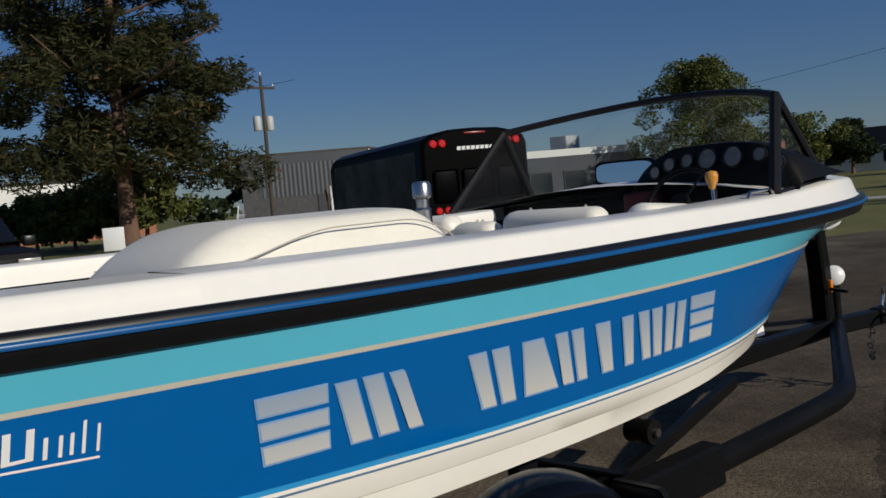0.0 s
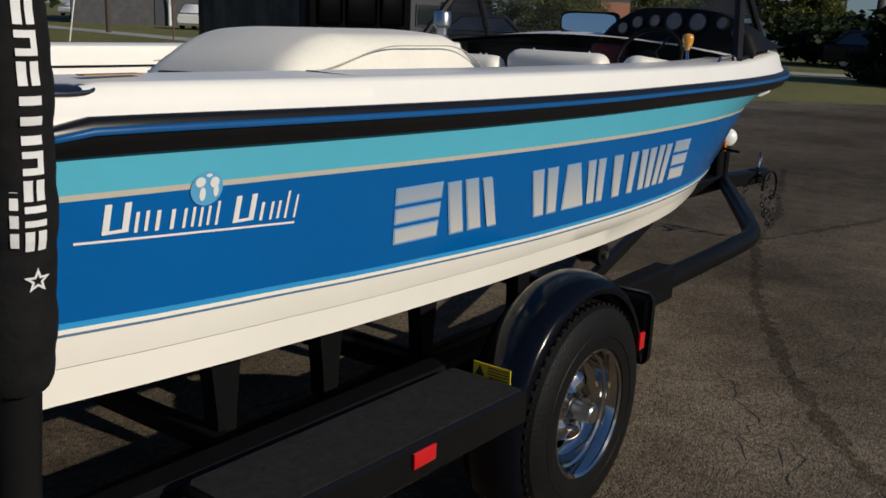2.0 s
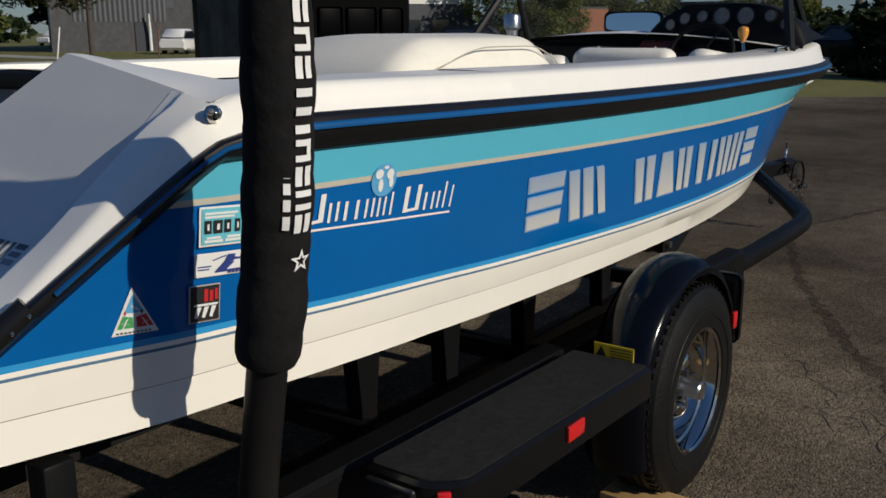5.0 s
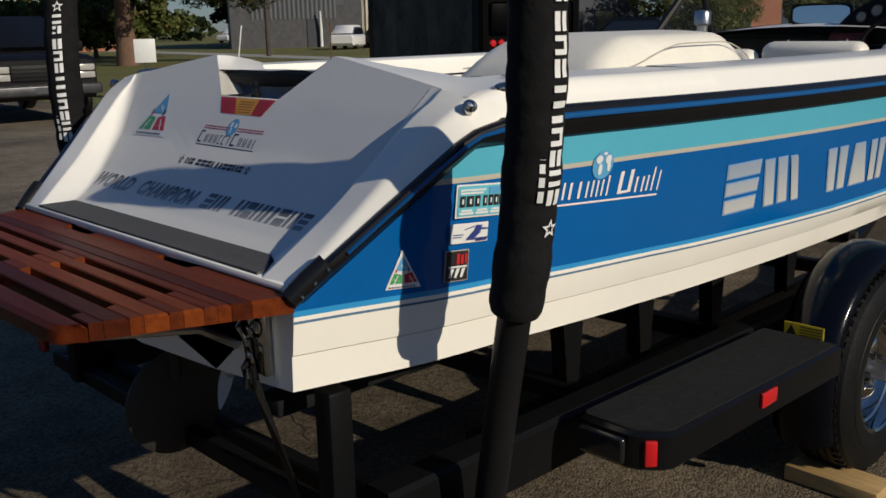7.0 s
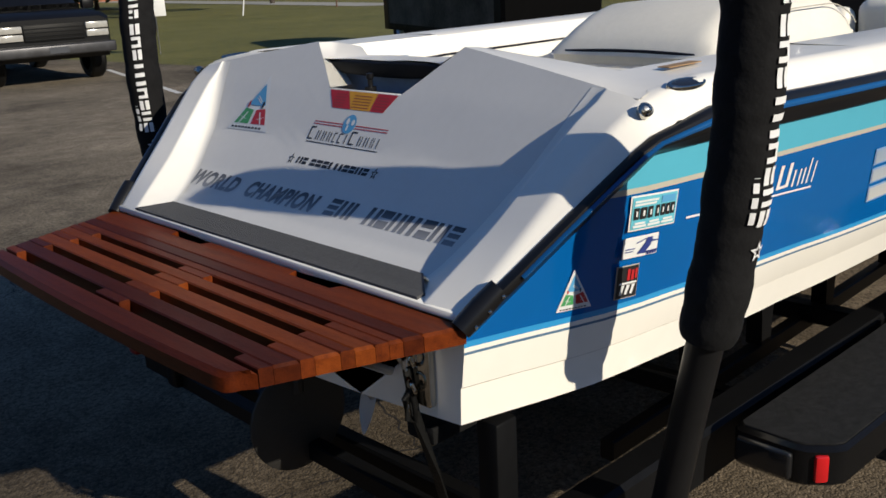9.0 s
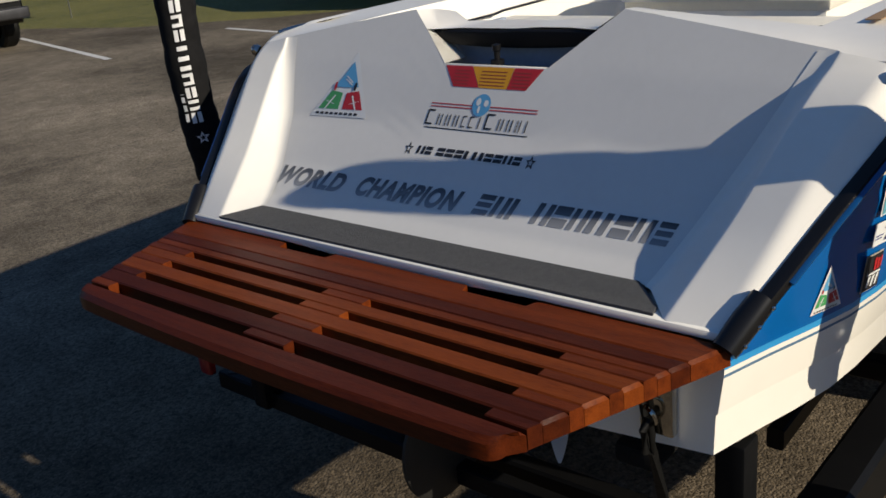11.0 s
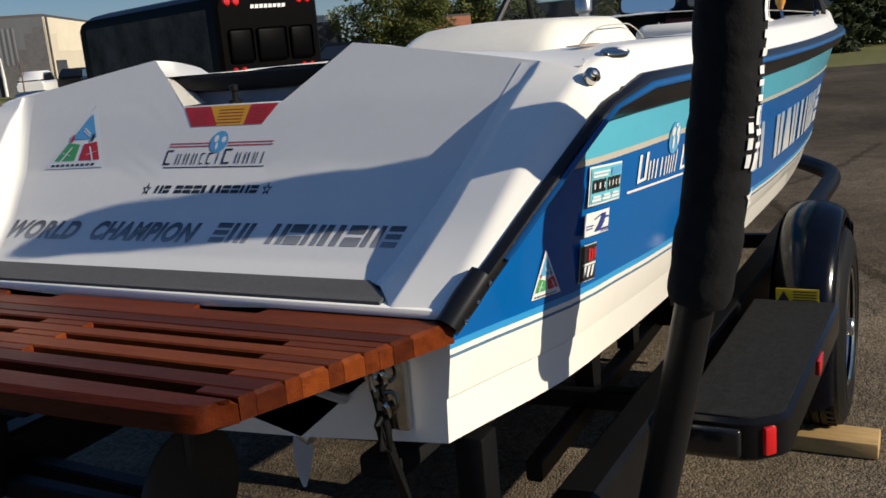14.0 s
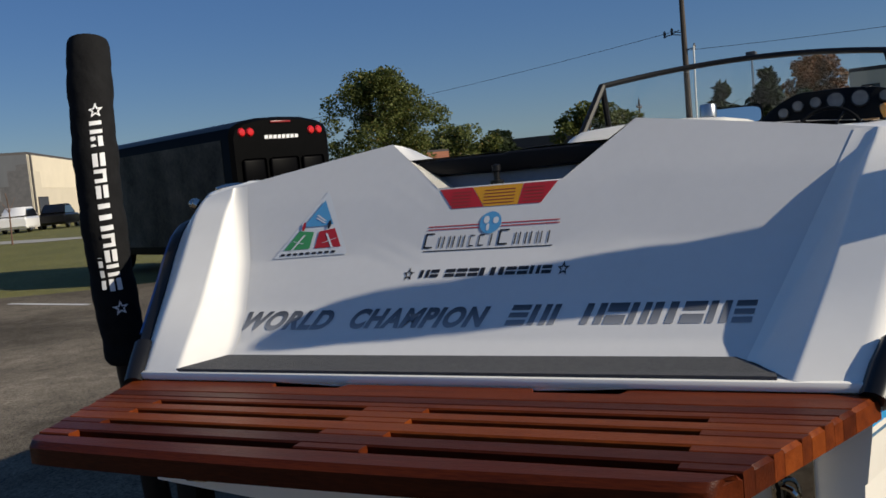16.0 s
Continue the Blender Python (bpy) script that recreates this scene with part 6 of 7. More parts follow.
EDGE = [(-70, 60), (3.0, 60), (6.0, 30), (7.7, 18.5), (8.2, 14.2), (9.4, 11.6), (11.0, 9.6), (15.5, 7.2), (20.5, 4.9), (22.6, 2.6), (23.6, 0), (24.6, -10), (26, -60), (-70, -60)]
top = [bm.verts.new((x, y, 0)) for x, y in EDGE]
bot = [bm.verts.new((x, y, -0.06)) for x, y in EDGE]
bm.faces.new(top)
for i in range(len(EDGE)):
    j = (i + 1) % len(EDGE)
    bm.faces.new((top[i], bot[i], bot[j], top[j]))
solo("pavement", bm, ASPHALT, "worn grey asphalt car park", "asphalt", kind="structure", smooth=None)


def strip(bm, pts, w, z=0.004, jag=0.0, seed=1):
    rnd = random.Random(seed)
    fine = []
    for a, b in zip(pts, pts[1:]):
        k = max(1, int((Vector(b) - Vector(a)).length / 0.045)) if jag else 1
        fine += [Vector(a).lerp(Vector(b), i / k) for i in range(k)]
    fine.append(Vector(pts[-1]))
    rows = []
    for i, p in enumerate(fine):
        d = (fine[min(i + 1, len(fine) - 1)] - fine[max(i - 1, 0)]).normalized()
        nrm = Vector((-d.y, d.x))
        q = p + nrm * rnd.uniform(-jag, jag)
        ww = w * (1 + (rnd.uniform(-0.8, 0.6) if jag else 0))
        rows.append([Vector((*(q + nrm * ww / 2), z)), Vector((*(q - nrm * ww / 2), z))])
    grid(bm, rows)


bm = bmesh.new()
strip(bm, [(44, -80), (41, -20), (37.5, 5), (31.5, 24), (28.5, 33), (33, 60), (40, 110)], 2.4, -0.012)
solo("road", bm, CONCRETE, "pale concrete path across the grass", "path", kind="structure", smooth=None)
for a, b in (((6.9, 15.9), (5.7, 10.9)), ((8.25, 11.5), (7.95, 9.5)), ((2.6, 18.0), (1.9, 13.0))):
    bm = bmesh.new()
    strip(bm, [a, b], 0.10, 0.004)
    solo("parking_line", bm, WHITE_LINE, "worn white parking line on the asphalt", "road marking", kind="structure", smooth=None)
# tar seams and cracks in the asphalt
CRACKS = [[(3.45, -0.95), (3.591, -1.11), (3.62, -1.02)], [(3.591, -1.11), (3.35, -1.22), (3.25, -1.36), (3.143, -1.351), (3.0, -1.36), (2.85, -1.45)], [(3.0, -1.36), (3.02, -1.5), (2.9, -1.56)], [(3.72, -1.13), (3.80, -1.27), (3.95, -1.33), (4.322, -1.403), (4.75, -1.42)], [(3.13, -1.52), (3.0, -1.60), (2.75, -1.62)], [(-0.6, 0.6), (0.3, 0.45), (1.2, 0.3), (2.2, 0.2)], [(0.6, -0.2), (0.9, 0.6), (1.2, 1.4)], [(1.4, -1.5), (1.9, -1.75), (2.5, -1.75), (3.0, -2.0)], [(0.2, -1.3), (0.5, -1.42), (0.8, -1.40), (1.2, -1.5)], [(0.5, -1.42), (0.45, -1.62), (0.6, -1.8)], [(-1.2, 2.6), (0.5, 3.4), (2.0, 3.5), (3.4, 4.4)], [(-0.5, 5.2), (1.5, 6.0), (3.2, 5.8), (5.5, 7.2)], [(0.5, 3.4), (0.8, 4.4), (0.4, 5.4)]]
for k, c in enumerate(CRACKS):
    bm = bmesh.new()
    strip(bm, c, 0.007, 0.0008, 0.016, k)
    solo("asphalt_crack", bm, TAR, "dark crack in the asphalt", "crack", kind="structure", smooth=None)
for k, c in enumerate(([(10.5, 0.9), (7.762, 0.065), (6.339, -0.234), (5.021, -0.714), (3.894, -1.257), (3.207, -1.699), (2.7, -2.1)], [(6.6, -0.2), (8.0, -0.65), (9.5, -0.9)])):
    bm = bmesh.new()
    strip(bm, c, 0.07, 0.0008, 0.012, k + 20)
    solo("tar_seam", bm, SEAM, "dark worn seam in the asphalt", "seam", kind="structure", smooth=None)


# ---- trees ----
def leaf_material(name, dark, light, warm=None):
    m = bpy.data.materials.new(name)
    m.use_nodes = True
    nt = m.node_tree
    p = nt.nodes["Principled BSDF"]
    p.inputs["Roughness"].default_value = 0.65
    p.inputs["Specular IOR Level"].default_value = 0.25
    geo = nt.nodes.new("ShaderNodeNewGeometry")
    ramp = nt.nodes.new("ShaderNodeValToRGB")
    ramp.color_ramp.elements[0].color, ramp.color_ramp.elements[1].color = (*dark, 1), (*light, 1)
    if warm:
        e = ramp.color_ramp.elements.new(0.92)
        e.color = (*light, 1)
        ramp.color_ramp.elements[2].color = (*warm, 1)
    nt.links.new(geo.outputs["Random Per Island"], ramp.inputs["Fac"])
    nt.links.new(ramp.outputs["Color"], p.inputs["Base Color"])
    tr = nt.nodes.new("ShaderNodeBsdfTranslucent")
    nt.links.new(ramp.outputs["Color"], tr.inputs["Color"])
    mx = nt.nodes.new("ShaderNodeMixShader")
    mx.inputs["Fac"].default_value = 0.34
    nt.links.new(p.outputs["BSDF"], mx.inputs[1])
    nt.links.new(tr.outputs["BSDF"], mx.inputs[2])
    nt.links.new(mx.outputs["Shader"], nt.nodes["Material Output"].inputs["Surface"])
    return m


PINE_LEAF = leaf_material("pine_needles", (0.018, 0.025, 0.009), (0.066, 0.068, 0.024), (0.15, 0.080, 0.028))
OAK_LEAF = leaf_material("broad_leaves", (0.040, 0.060, 0.014), (0.150, 0.165, 0.045), (0.22, 0.16, 0.05))
DARK_LEAF = leaf_material("dark_leaves", (0.012, 0.022, 0.008), (0.035, 0.050, 0.016))
RUST_LEAF = leaf_material("rust_leaves", (0.07, 0.040, 0.015), (0.20, 0.085, 0.025), (0.10, 0.09, 0.03))
BARK = mat("bark", (0.075, 0.045, 0.030), 0.9, color2=(0.19, 0.105, 0.070), scale=1.6, stretch=(1, 1, 0.25), bump=0.8, bscale=5)


def leaves(name, clumps, count, size, aspect, material, parent, seed, droop=0.0):
    """Many small leaf blades scattered in ellipsoid clumps (centre, radii)."""
    rng = np.random.default_rng(seed)
    vol = np.array([c[1][0] * c[1][1] * c[1][2] for c in clumps]) ** 0.66
    pick = rng.choice(len(clumps), count, p=vol / vol.sum())
    cen, rad = np.array([c[0] for c in clumps])[pick], np.array([c[1] for c in clumps])[pick]
    d = rng.normal(size=(count, 3))
    d /= np.linalg.norm(d, axis=1)[:, None]
    pos = cen + d * rad * rng.uniform(0.35, 1.0, (count, 1)) ** 0.5 * rng.uniform(0.8, 1.15, (count, 1))
    a = rng.normal(size=(count, 3))
    a[:, 2] = a[:, 2] * 0.6 - droop
    a /= np.linalg.norm(a, axis=1)[:, None]
    b = np.cross(a, rng.normal(size=(count, 3)))
    b /= np.linalg.norm(b, axis=1)[:, None]
    s = size * rng.uniform(0.6, 1.4, (count, 1))
    quad = np.stack([pos - a * s * 0.5, pos + b * s * aspect * 0.5, pos + a * s * 0.5, pos - b * s * aspect * 0.5], 1).reshape(-1, 3)
    me = bpy.data.meshes.new(name)
    me.from_pydata(quad.tolist(), [], np.arange(count * 4).reshape(-1, 4).tolist())
    me.materials.append(material)
    ob = new(name, me)
    ob.parent = parent
    ob["kind"] = "stuff"
    return ob


def trunk(parent, h, r, seed, limbs, lean=0.03, material=BARK):
    rnd = random.Random(seed)
    bm = bmesh.new()
    pts = [Vector((lean * h * (k / 7) ** 2 * rnd.uniform(0.5, 1.2), lean * h * (k / 7) * rnd.uniform(-1, 1), h * k / 7)) for k in range(8)]
    tube(bm, pts, [r * (1.25 if k == 0 else 1 - 0.115 * k) for k in range(8)], 10)
    ends = []
    for k in range(limbs):
        u = 0.3 + 0.65 * k / max(1, limbs - 1)
        base = pts[int(u * 7)].lerp(pts[min(7, int(u * 7) + 1)], u * 7 - int(u * 7))
        a = k * 2.4 + rnd.uniform(-0.4, 0.4)
        ends.append((base, a, u))
    for base, a, u in ends:
        ln = h * 0.32 * (1.15 - u * 0.8) * rnd.uniform(0.8, 1.2)
        p1 = base + Vector((math.cos(a), math.sin(a), 0.25)) * ln * 0.5
        p2 = base + Vector((math.cos(a + 0.15), math.sin(a + 0.15), 0.35)) * ln
        tube(bm, [base, p1, p2], [r * 0.38 * (1.1 - u), r * 0.24 * (1.1 - u), r * 0.08], 6)
    part("trunk", bm, material, parent, "brown bark trunk and limbs", smooth=50)
    return ends


def pine(x, y, h, r, seed, count):
    t = thing("pine_tree", "tall pine with ragged dark green needles on the lawn", "tree", at=(x, y, -0.03))
    rnd = random.Random(seed)
    trunk(t, h * 0.97, 0.42, seed, 26, 0.02)
    cl = []
    for k in range(300):
        u = rnd.uniform(0.14, 1.0)
        rr = r * (1.0 - 0.72 * max(0, u - 0.35) / 0.65) * (0.75 + 0.25 * math.sin(u * 31 + seed)) * (1 if u > 0.3 else 0.7 + u)
        a = rnd.uniform(0, 2 * math.pi)
        d = rr * rnd.uniform(0.25, 1.0) ** 0.6
        s = rnd.uniform(0.6, 1.35) * (1.1 - 0.4 * u)
        cl.append(((d * math.cos(a), d * math.sin(a), h * u + 0.10 * d), (s * 1.15, s * 1.15, s * 0.8)))
    leaves("crown", cl, count, 0.42, 0.20, PINE_LEAF, t, seed, 0.1)
    return t


def broad(x, y, h, r, seed, count, material=OAK_LEAF, size=0.36, label="leafy broad green tree beyond the lawn", low=0.28, n=46):
    t = thing("broadleaf_tree", label, "tree", at=(x, y, -0.03))
    rnd = random.Random(seed)
    trunk(t, h * 0.8, 0.035 * h, seed, 9)
    cl = []
    for k in range(n):
        u = rnd.uniform(0, 1)
        z = h * (low + (0.93 - low) * u)
        rr = r * (math.sin(math.pi * (0.18 + 0.74 * u)) ** 0.8) * rnd.uniform(0.25, 1.0)
        a = rnd.uniform(0, 2 * math.pi)
        s = r * rnd.uniform(0.15, 0.29)
        cl.append(((rr * math.cos(a), rr * math.sin(a), z + rnd.uniform(-0.04, 0.05) * h), (s, s, s * 0.8)))
    leaves("crown", cl, count, size, 0.6, material, t, seed)
    return t


def spruce(x, y, h, r, seed, count):
    t = thing("spruce_tree", "dark conical spruce beside the road", "tree", at=(x, y, -0.03))
    rnd = random.Random(seed)
    trunk(t, h * 0.98, 0.022 * h, seed, 10, 0.0)
    cl = []
    for k in range(90):
        u = rnd.uniform(0.04, 1.0)
        rr = r * (1.02 - u) * rnd.uniform(0.4, 1.05)
        a = rnd.uniform(0, 2 * math.pi)
        s = 0.12 * r + 0.22 * r * (1 - u)
        cl.append(((rr * math.cos(a), rr * math.sin(a), h * u), (s, s, s * 0.5)))
    leaves("crown", cl, count, 0.4, 0.3, DARK_LEAF, t, seed, 0.3)
    return t


def polar(az, d, o=(0.3, -2.7)):
    return o[0] + d * math.cos(radians(az)), o[1] + d * math.sin(radians(az))


pine(19.6, 40.6, 20.5, 7.6, 3, 95000)
x, y = polar(31.4, 68)
broad(x, y, 9.2, 4.6, 5, 38000, size=0.21, low=0.08, n=95)
for az, d, h, r, sd in ((26.2, 95, 6.2, 4.2, 11), (23.5, 100, 5.2, 3.2, 12), (18.4, 82, 6.6, 3.2, 13), (65.0, 60, 4.6, 3.0, 14), (67.2, 64, 4.2, 3.4, 15), (69.0, 58, 3.4, 2.6, 16), (29.0, 98, 5.4, 3.6, 26), (16.5, 84, 5.4, 3.2, 17), (59.2, 96, 7.0, 2.6, 18), (71.0, 66, 3.6, 3.0, 19)):
    x, y = polar(az, d)
    broad(x, y, h, r, sd, 6000, OAK_LEAF if sd % 3 else DARK_LEAF, 0.34)
x, y = polar(4.6, 62, (-1.5, -0.9))
broad(x, y, 7.0, 2.9, 21, 8000, RUST_LEAF, 0.26, "rust-coloured autumn tree beside the road")
for az, d, h, r, sd in ((12.6, 34, 3.6, 1.6, 31), (10.2, 32, 3.8, 1.7, 32), (8.0, 34, 3.2, 1.6, 33), (5.8, 36, 3.0, 1.6, 34)):
    x, y = polar(az, d)
    spruce(x, y, h, r, sd, 4200)
for az, d, h, r, sd in ((16.6, 50, 2.9, 2.6, 41), (15.0, 49, 2.5, 2.3, 42)):
    x, y = polar(az, d)
    cl_bush = thing("bush", "round dark green bush at the edge of the lawn", "bush", at=(x, y, -0.03))
    rb = random.Random(sd)
    leaves("crown", [((rb.uniform(-1, 1) * r * 0.6, rb.uniform(-1, 1) * r * 0.6, h * rb.uniform(0.2, 0.75)), (r * 0.4, r * 0.4, h * 0.25)) for _ in range(16)], 2600, 0.4, 0.6, DARK_LEAF, cl_bush, sd)

# far woods, one mass of leaves all round
rng_w = random.Random(77)
wood = thing("far_woods", "low dark line of distant trees at the horizon", "woods")
wood["kind"] = "stuff"
cl = []
for k in range(420):
    az = rng_w.uniform(-180, 180)
    d = rng_w.uniform(150, 190)
    h = rng_w.uniform(2.2, 4.6)
    cl.append(((d * math.cos(radians(az)), d * math.sin(radians(az)), h * 0.55), (3.6, 3.6, h * 0.6)))
leaves("crown", cl, 24000, 1.5, 0.7, DARK_LEAF, wood, 78)

# ---- buildings ----
METAL = mat("corrugated_metal", (0.085, 0.090, 0.100), 0.5, 0.3, var=0.12, scale=0.4, stretch=(1, 1, 0.2))
STONE = mat("split_stone", (0.042, 0.042, 0.046), 0.85, color2=(0.105, 0.105, 0.112), scale=2.5, fine=0.6)
BEIGE = mat("beige_siding", (0.62, 0.55, 0.43), 0.7, var=0.06, scale=0.6)
WHITEWALL = mat("white_siding", (0.68, 0.68, 0.65), 0.6, var=0.05, scale=0.6)
BRICK = mat("red_brick", (0.24, 0.085, 0.050), 0.85, color2=(0.36, 0.15, 0.085), scale=3, fine=0.6)
DARKWALL = mat("dark_wall", (0.045, 0.050, 0.062), 0.7, var=0.15, scale=0.5)
ROOF = mat("flat_roof", (0.06, 0.055, 0.055), 0.8, var=0.2)
WINDOW = mat("dark_window", (0.02, 0.025, 0.03), 0.08, coat=0.5)


def wall_block(parent, a, b, z0, z1, material, name="wall", thick=0.25, ribs=0.0):
    """A wall from a to b; ribs: spacing of upright corrugations."""
    a, b = Vector((*a, 0)), Vector((*b, 0))
    ln = (b - a).length
    u = (b - a).normalized()
    nrm = Vector((-u.y, u.x, 0))
    m = Matrix((( u.x, nrm.x, 0, a.x), (u.y, nrm.y, 0, a.y), (0, 0, 1, 0), (0, 0, 0, 1)))
    bm = bmesh.new()
    if ribs:
        k = int(ln / ribs)
        rows = []
        for i in range(k * 4 + 1):
            t = i / (k * 4) * ln
            o = 0.0 if i % 4 in (0, 1) else -0.035
            rows.append([m @ Vector((t, o, z0)), m @ Vector((t, o, z1)), m @ Vector((t, thick, z1)), m @ Vector((t, thick, z0))])
        vs = grid(bm, rows, close=True)
        bm.faces.new(vs[0][::-1])
        bm.faces.new(vs[-1])
    else:
        box(bm, (0, 0, z0), (ln, thick, z1), 0, m)
    return part(name, bm, material, parent, smooth=None)


def slab(parent, corners, z0, z1, material, name="roof"):
    bm = bmesh.new()
    lo = [bm.verts.new((*c, z0)) for c in corners]
    hi = [bm.verts.new((*c, z1)) for c in corners]
    bm.faces.new(lo[::-1])
    bm.faces.new(hi)
    for i in range(len(lo)):
        j = (i + 1) % len(lo)
        bm.faces.new((lo[i], lo[j], hi[j], hi[i]))
    return part(name, bm, material, parent, smooth=None)


def pane_on(parent, a, b, t0, t1, z0, z1, material=WINDOW, name="window", out=0.06, framed=True):
    a, b = Vector((*a, 0)), Vector((*b, 0))
    ln = (b - a).length
    u = (b - a).normalized()
    nrm = Vector((-u.y, u.x, 0))
    m = Matrix(((u.x, nrm.x, 0, a.x), (u.y, nrm.y, 0, a.y), (0, 0, 1, 0), (0, 0, 0, 1)))
    bm = bmesh.new()
    box(bm, (t0, -out, z0), (t1, 0.02, z1), 0, m)
    w = part(name, bm, material, parent, smooth=None)
    if framed:
        bm = bmesh.new()
        for lo, hi in (((t0 - 0.06, -out - 0.03, z0 - 0.06), (t1 + 0.06, 0, z0)), ((t0 - 0.06, -out - 0.03, z1), (t1 + 0.06, 0, z1 + 0.06)), ((t0 - 0.06, -out - 0.03, z0), (t0, 0, z1)), ((t1, -out - 0.03, z0), (t1 + 0.06, 0, z1))):
            box(bm, lo, hi, 0, m)
        part("frame", bm, ROOF, w, smooth=None)
    return w


# grey metal and stone warehouse with a beige end
wh = thing("warehouse", "grey corrugated metal and stone warehouse with a beige end", "building")
L, C, R = Vector((41.0, 66.0)), Vector((50.0, 60.0)), Vector((64.5, 70.5))
back_l, back_r = (53.0, 86.0), (78.0, 88.0)
on_front = lambda u: tuple(L.lerp(C, u))
on_end = lambda u: tuple(C.lerp(R, u))
wall_block(wh, L, C, -0.03, 2.3, STONE)
wall_block(wh, on_front(0.14), on_front(0.80), 2.3, 5.05, METAL, ribs=0.36)
wall_block(wh, L, C, 5.05, 5.80, METAL, "upper_band")
for u0, u1, z in ((0.0, 0.05, 4.9), (0.05, 0.10, 4.1), (0.10, 0.14, 3.2), (0.80, 0.86, 3.4), (0.86, 0.92, 4.6), (0.92, 1.0, 5.05)):
    wall_block(wh, on_front(u0), on_front(u1), 2.3, z, STONE, "stone_step")
    if z < 5.05:
        wall_block(wh, on_front(u0), on_front(u1), z, 5.05, METAL)
wall_block(wh, C, R, -0.03, 3.2, BEIGE)
wall_block(wh, on_end(0.0), on_end(0.10), 3.2, 5.8, BEIGE)
wall_block(wh, on_end(0.10), on_end(0.20), 3.2, 4.5, BEIGE, "stone_step")
wall_block(wh, on_end(0.10), on_end(0.20), 4.5, 5.8, BEIGE, ribs=0.36)
wall_block(wh, on_end(0.20), R, 3.2, 5.8, BEIGE, ribs=0.36)
wall_block(wh, back_l, L, -0.03, 5.8, METAL)
slab(wh, [tuple(L), tuple(C), tuple(R), back_r, back_l], 5.8, 6.0, ROOF)
pane_on(wh, C, R, 2.0, 5.0, -0.02, 2.4, DARKWALL, "door")
pane_on(wh, L, C, 6.3, 7.3, -0.02, 2.2, DARKWALL, "door")
bm = bmesh.new()
tube(bm, [(50.25, 59.9, 0), (50.25, 59.9, 5.8)], 0.09, 8)
part("downpipe", bm, ROOF, wh)
bm = bmesh.new()
x, y = on_front(0.68)
tube(bm, [(x - 0.2, y - 0.3, 0), (x - 0.2, y - 0.3, 1.4), (x - 0.35, y - 0.45, 2.9)], [0.12, 0.12, 0.06], 8)
part("vent_pipe", bm, PAPER, wh, "white vent pipe")

# brick building with a white upper storey, left
bb = thing("brick_building", "low red brick building with white upper panels", "building")
a, b = polar(73.5, 84), polar(64.5, 88)
wall_block(bb, a, b, -0.03, 2.3, BRICK)
wall_block(bb, a, polar(68.0, 86), 2.3, 5.0, WHITEWALL)
wall_block(bb, polar(68.0, 86), b, 2.3, 2.9, BRICK)
slab(bb, [a, b, polar(65, 100), polar(73, 98)], 5.0, 5.2, ROOF)
for k in range(5):
    pane_on(bb, a, b, 1.5 + 2.4 * k, 2.5 + 2.4 * k, 0.8, 1.9)

# dark office with a white roof edge behind the coach
db = thing("office_building", "dark walled office with a white roof edge", "building")
a, b = polar(45.0, 66), polar(35.2, 70)
wall_block(db, a, b, -0.03, 3.4, DARKWALL)
slab(db, [a, b, polar(36, 84), polar(45, 82)], 3.4, 3.9, WHITEWALL)
for k in range(4):
    pane_on(db, a, b, 1.2 + 2.6 * k, 2.8 + 2.6 * k, 0.9, 2.3)
bm = bmesh.new()
x, y = polar(39.6, 72)
box(bm, (x - 0.8, y - 0.8, 3.9), (x + 0.8, y + 0.8, 5.0), 0.05)
part("rooftop_unit", bm, mat("unit_grey", (0.35, 0.36, 0.36), 0.5, var=0.1), db, "grey rooftop unit")
# brick block beyond the tree
rb = thing("brick_block", "small plain red brick building beyond the lawn", "building")
a, b = polar(30.6, 86), polar(27.0, 88)
wall_block(rb, a, b, -0.03, 3.4, BRICK)
slab(rb, [a, b, polar(27, 96), polar(30.6, 94)], 3.4, 3.6, ROOF)
pane_on(rb, a, b, 1.5, 3.0, 0.8, 2.2)
# long low white building to the right
lb = thing("long_building", "long low white building with a dark flat roof band", "building")
a, b = polar(30.0, 112), polar(17.5, 104)
wall_block(lb, a, b, -0.03, 2.6, WHITEWALL)
wall_block(lb, a, b, 2.6, 4.3, ROOF, "fascia", 0.6)
slab(lb, [a, b, polar(17.5, 120), polar(30, 126)], 4.3, 4.5, ROOF)
for k in range(8):
    pane_on(lb, a, b, 1.5 + 3.0 * k, 3.1 + 3.0 * k, 0.9, 2.1)
# far right pale building
fb = thing("pale_building", "pale two-storey building beyond the road", "building")
a, b = polar(2.2, 80, (-1.5, -0.9)), polar(-6, 80, (-1.5, -0.9))
wall_block(fb, a, b, -0.03, 6.2, BEIGE)
slab(fb, [a, b, polar(-6, 92), polar(2.2, 92)], 6.2, 6.5, ROOF)
for k in range(5):
    for z in (0.9, 3.8):
        pane_on(fb, a, b, 0.9 + 2.1 * k, 2.1 + 2.1 * k, z, z + 1.3)

# ---- poles and wires ----
WOODPOLE = mat("weathered_pole", (0.060, 0.048, 0.040), 0.85, var=0.25, scale=2)


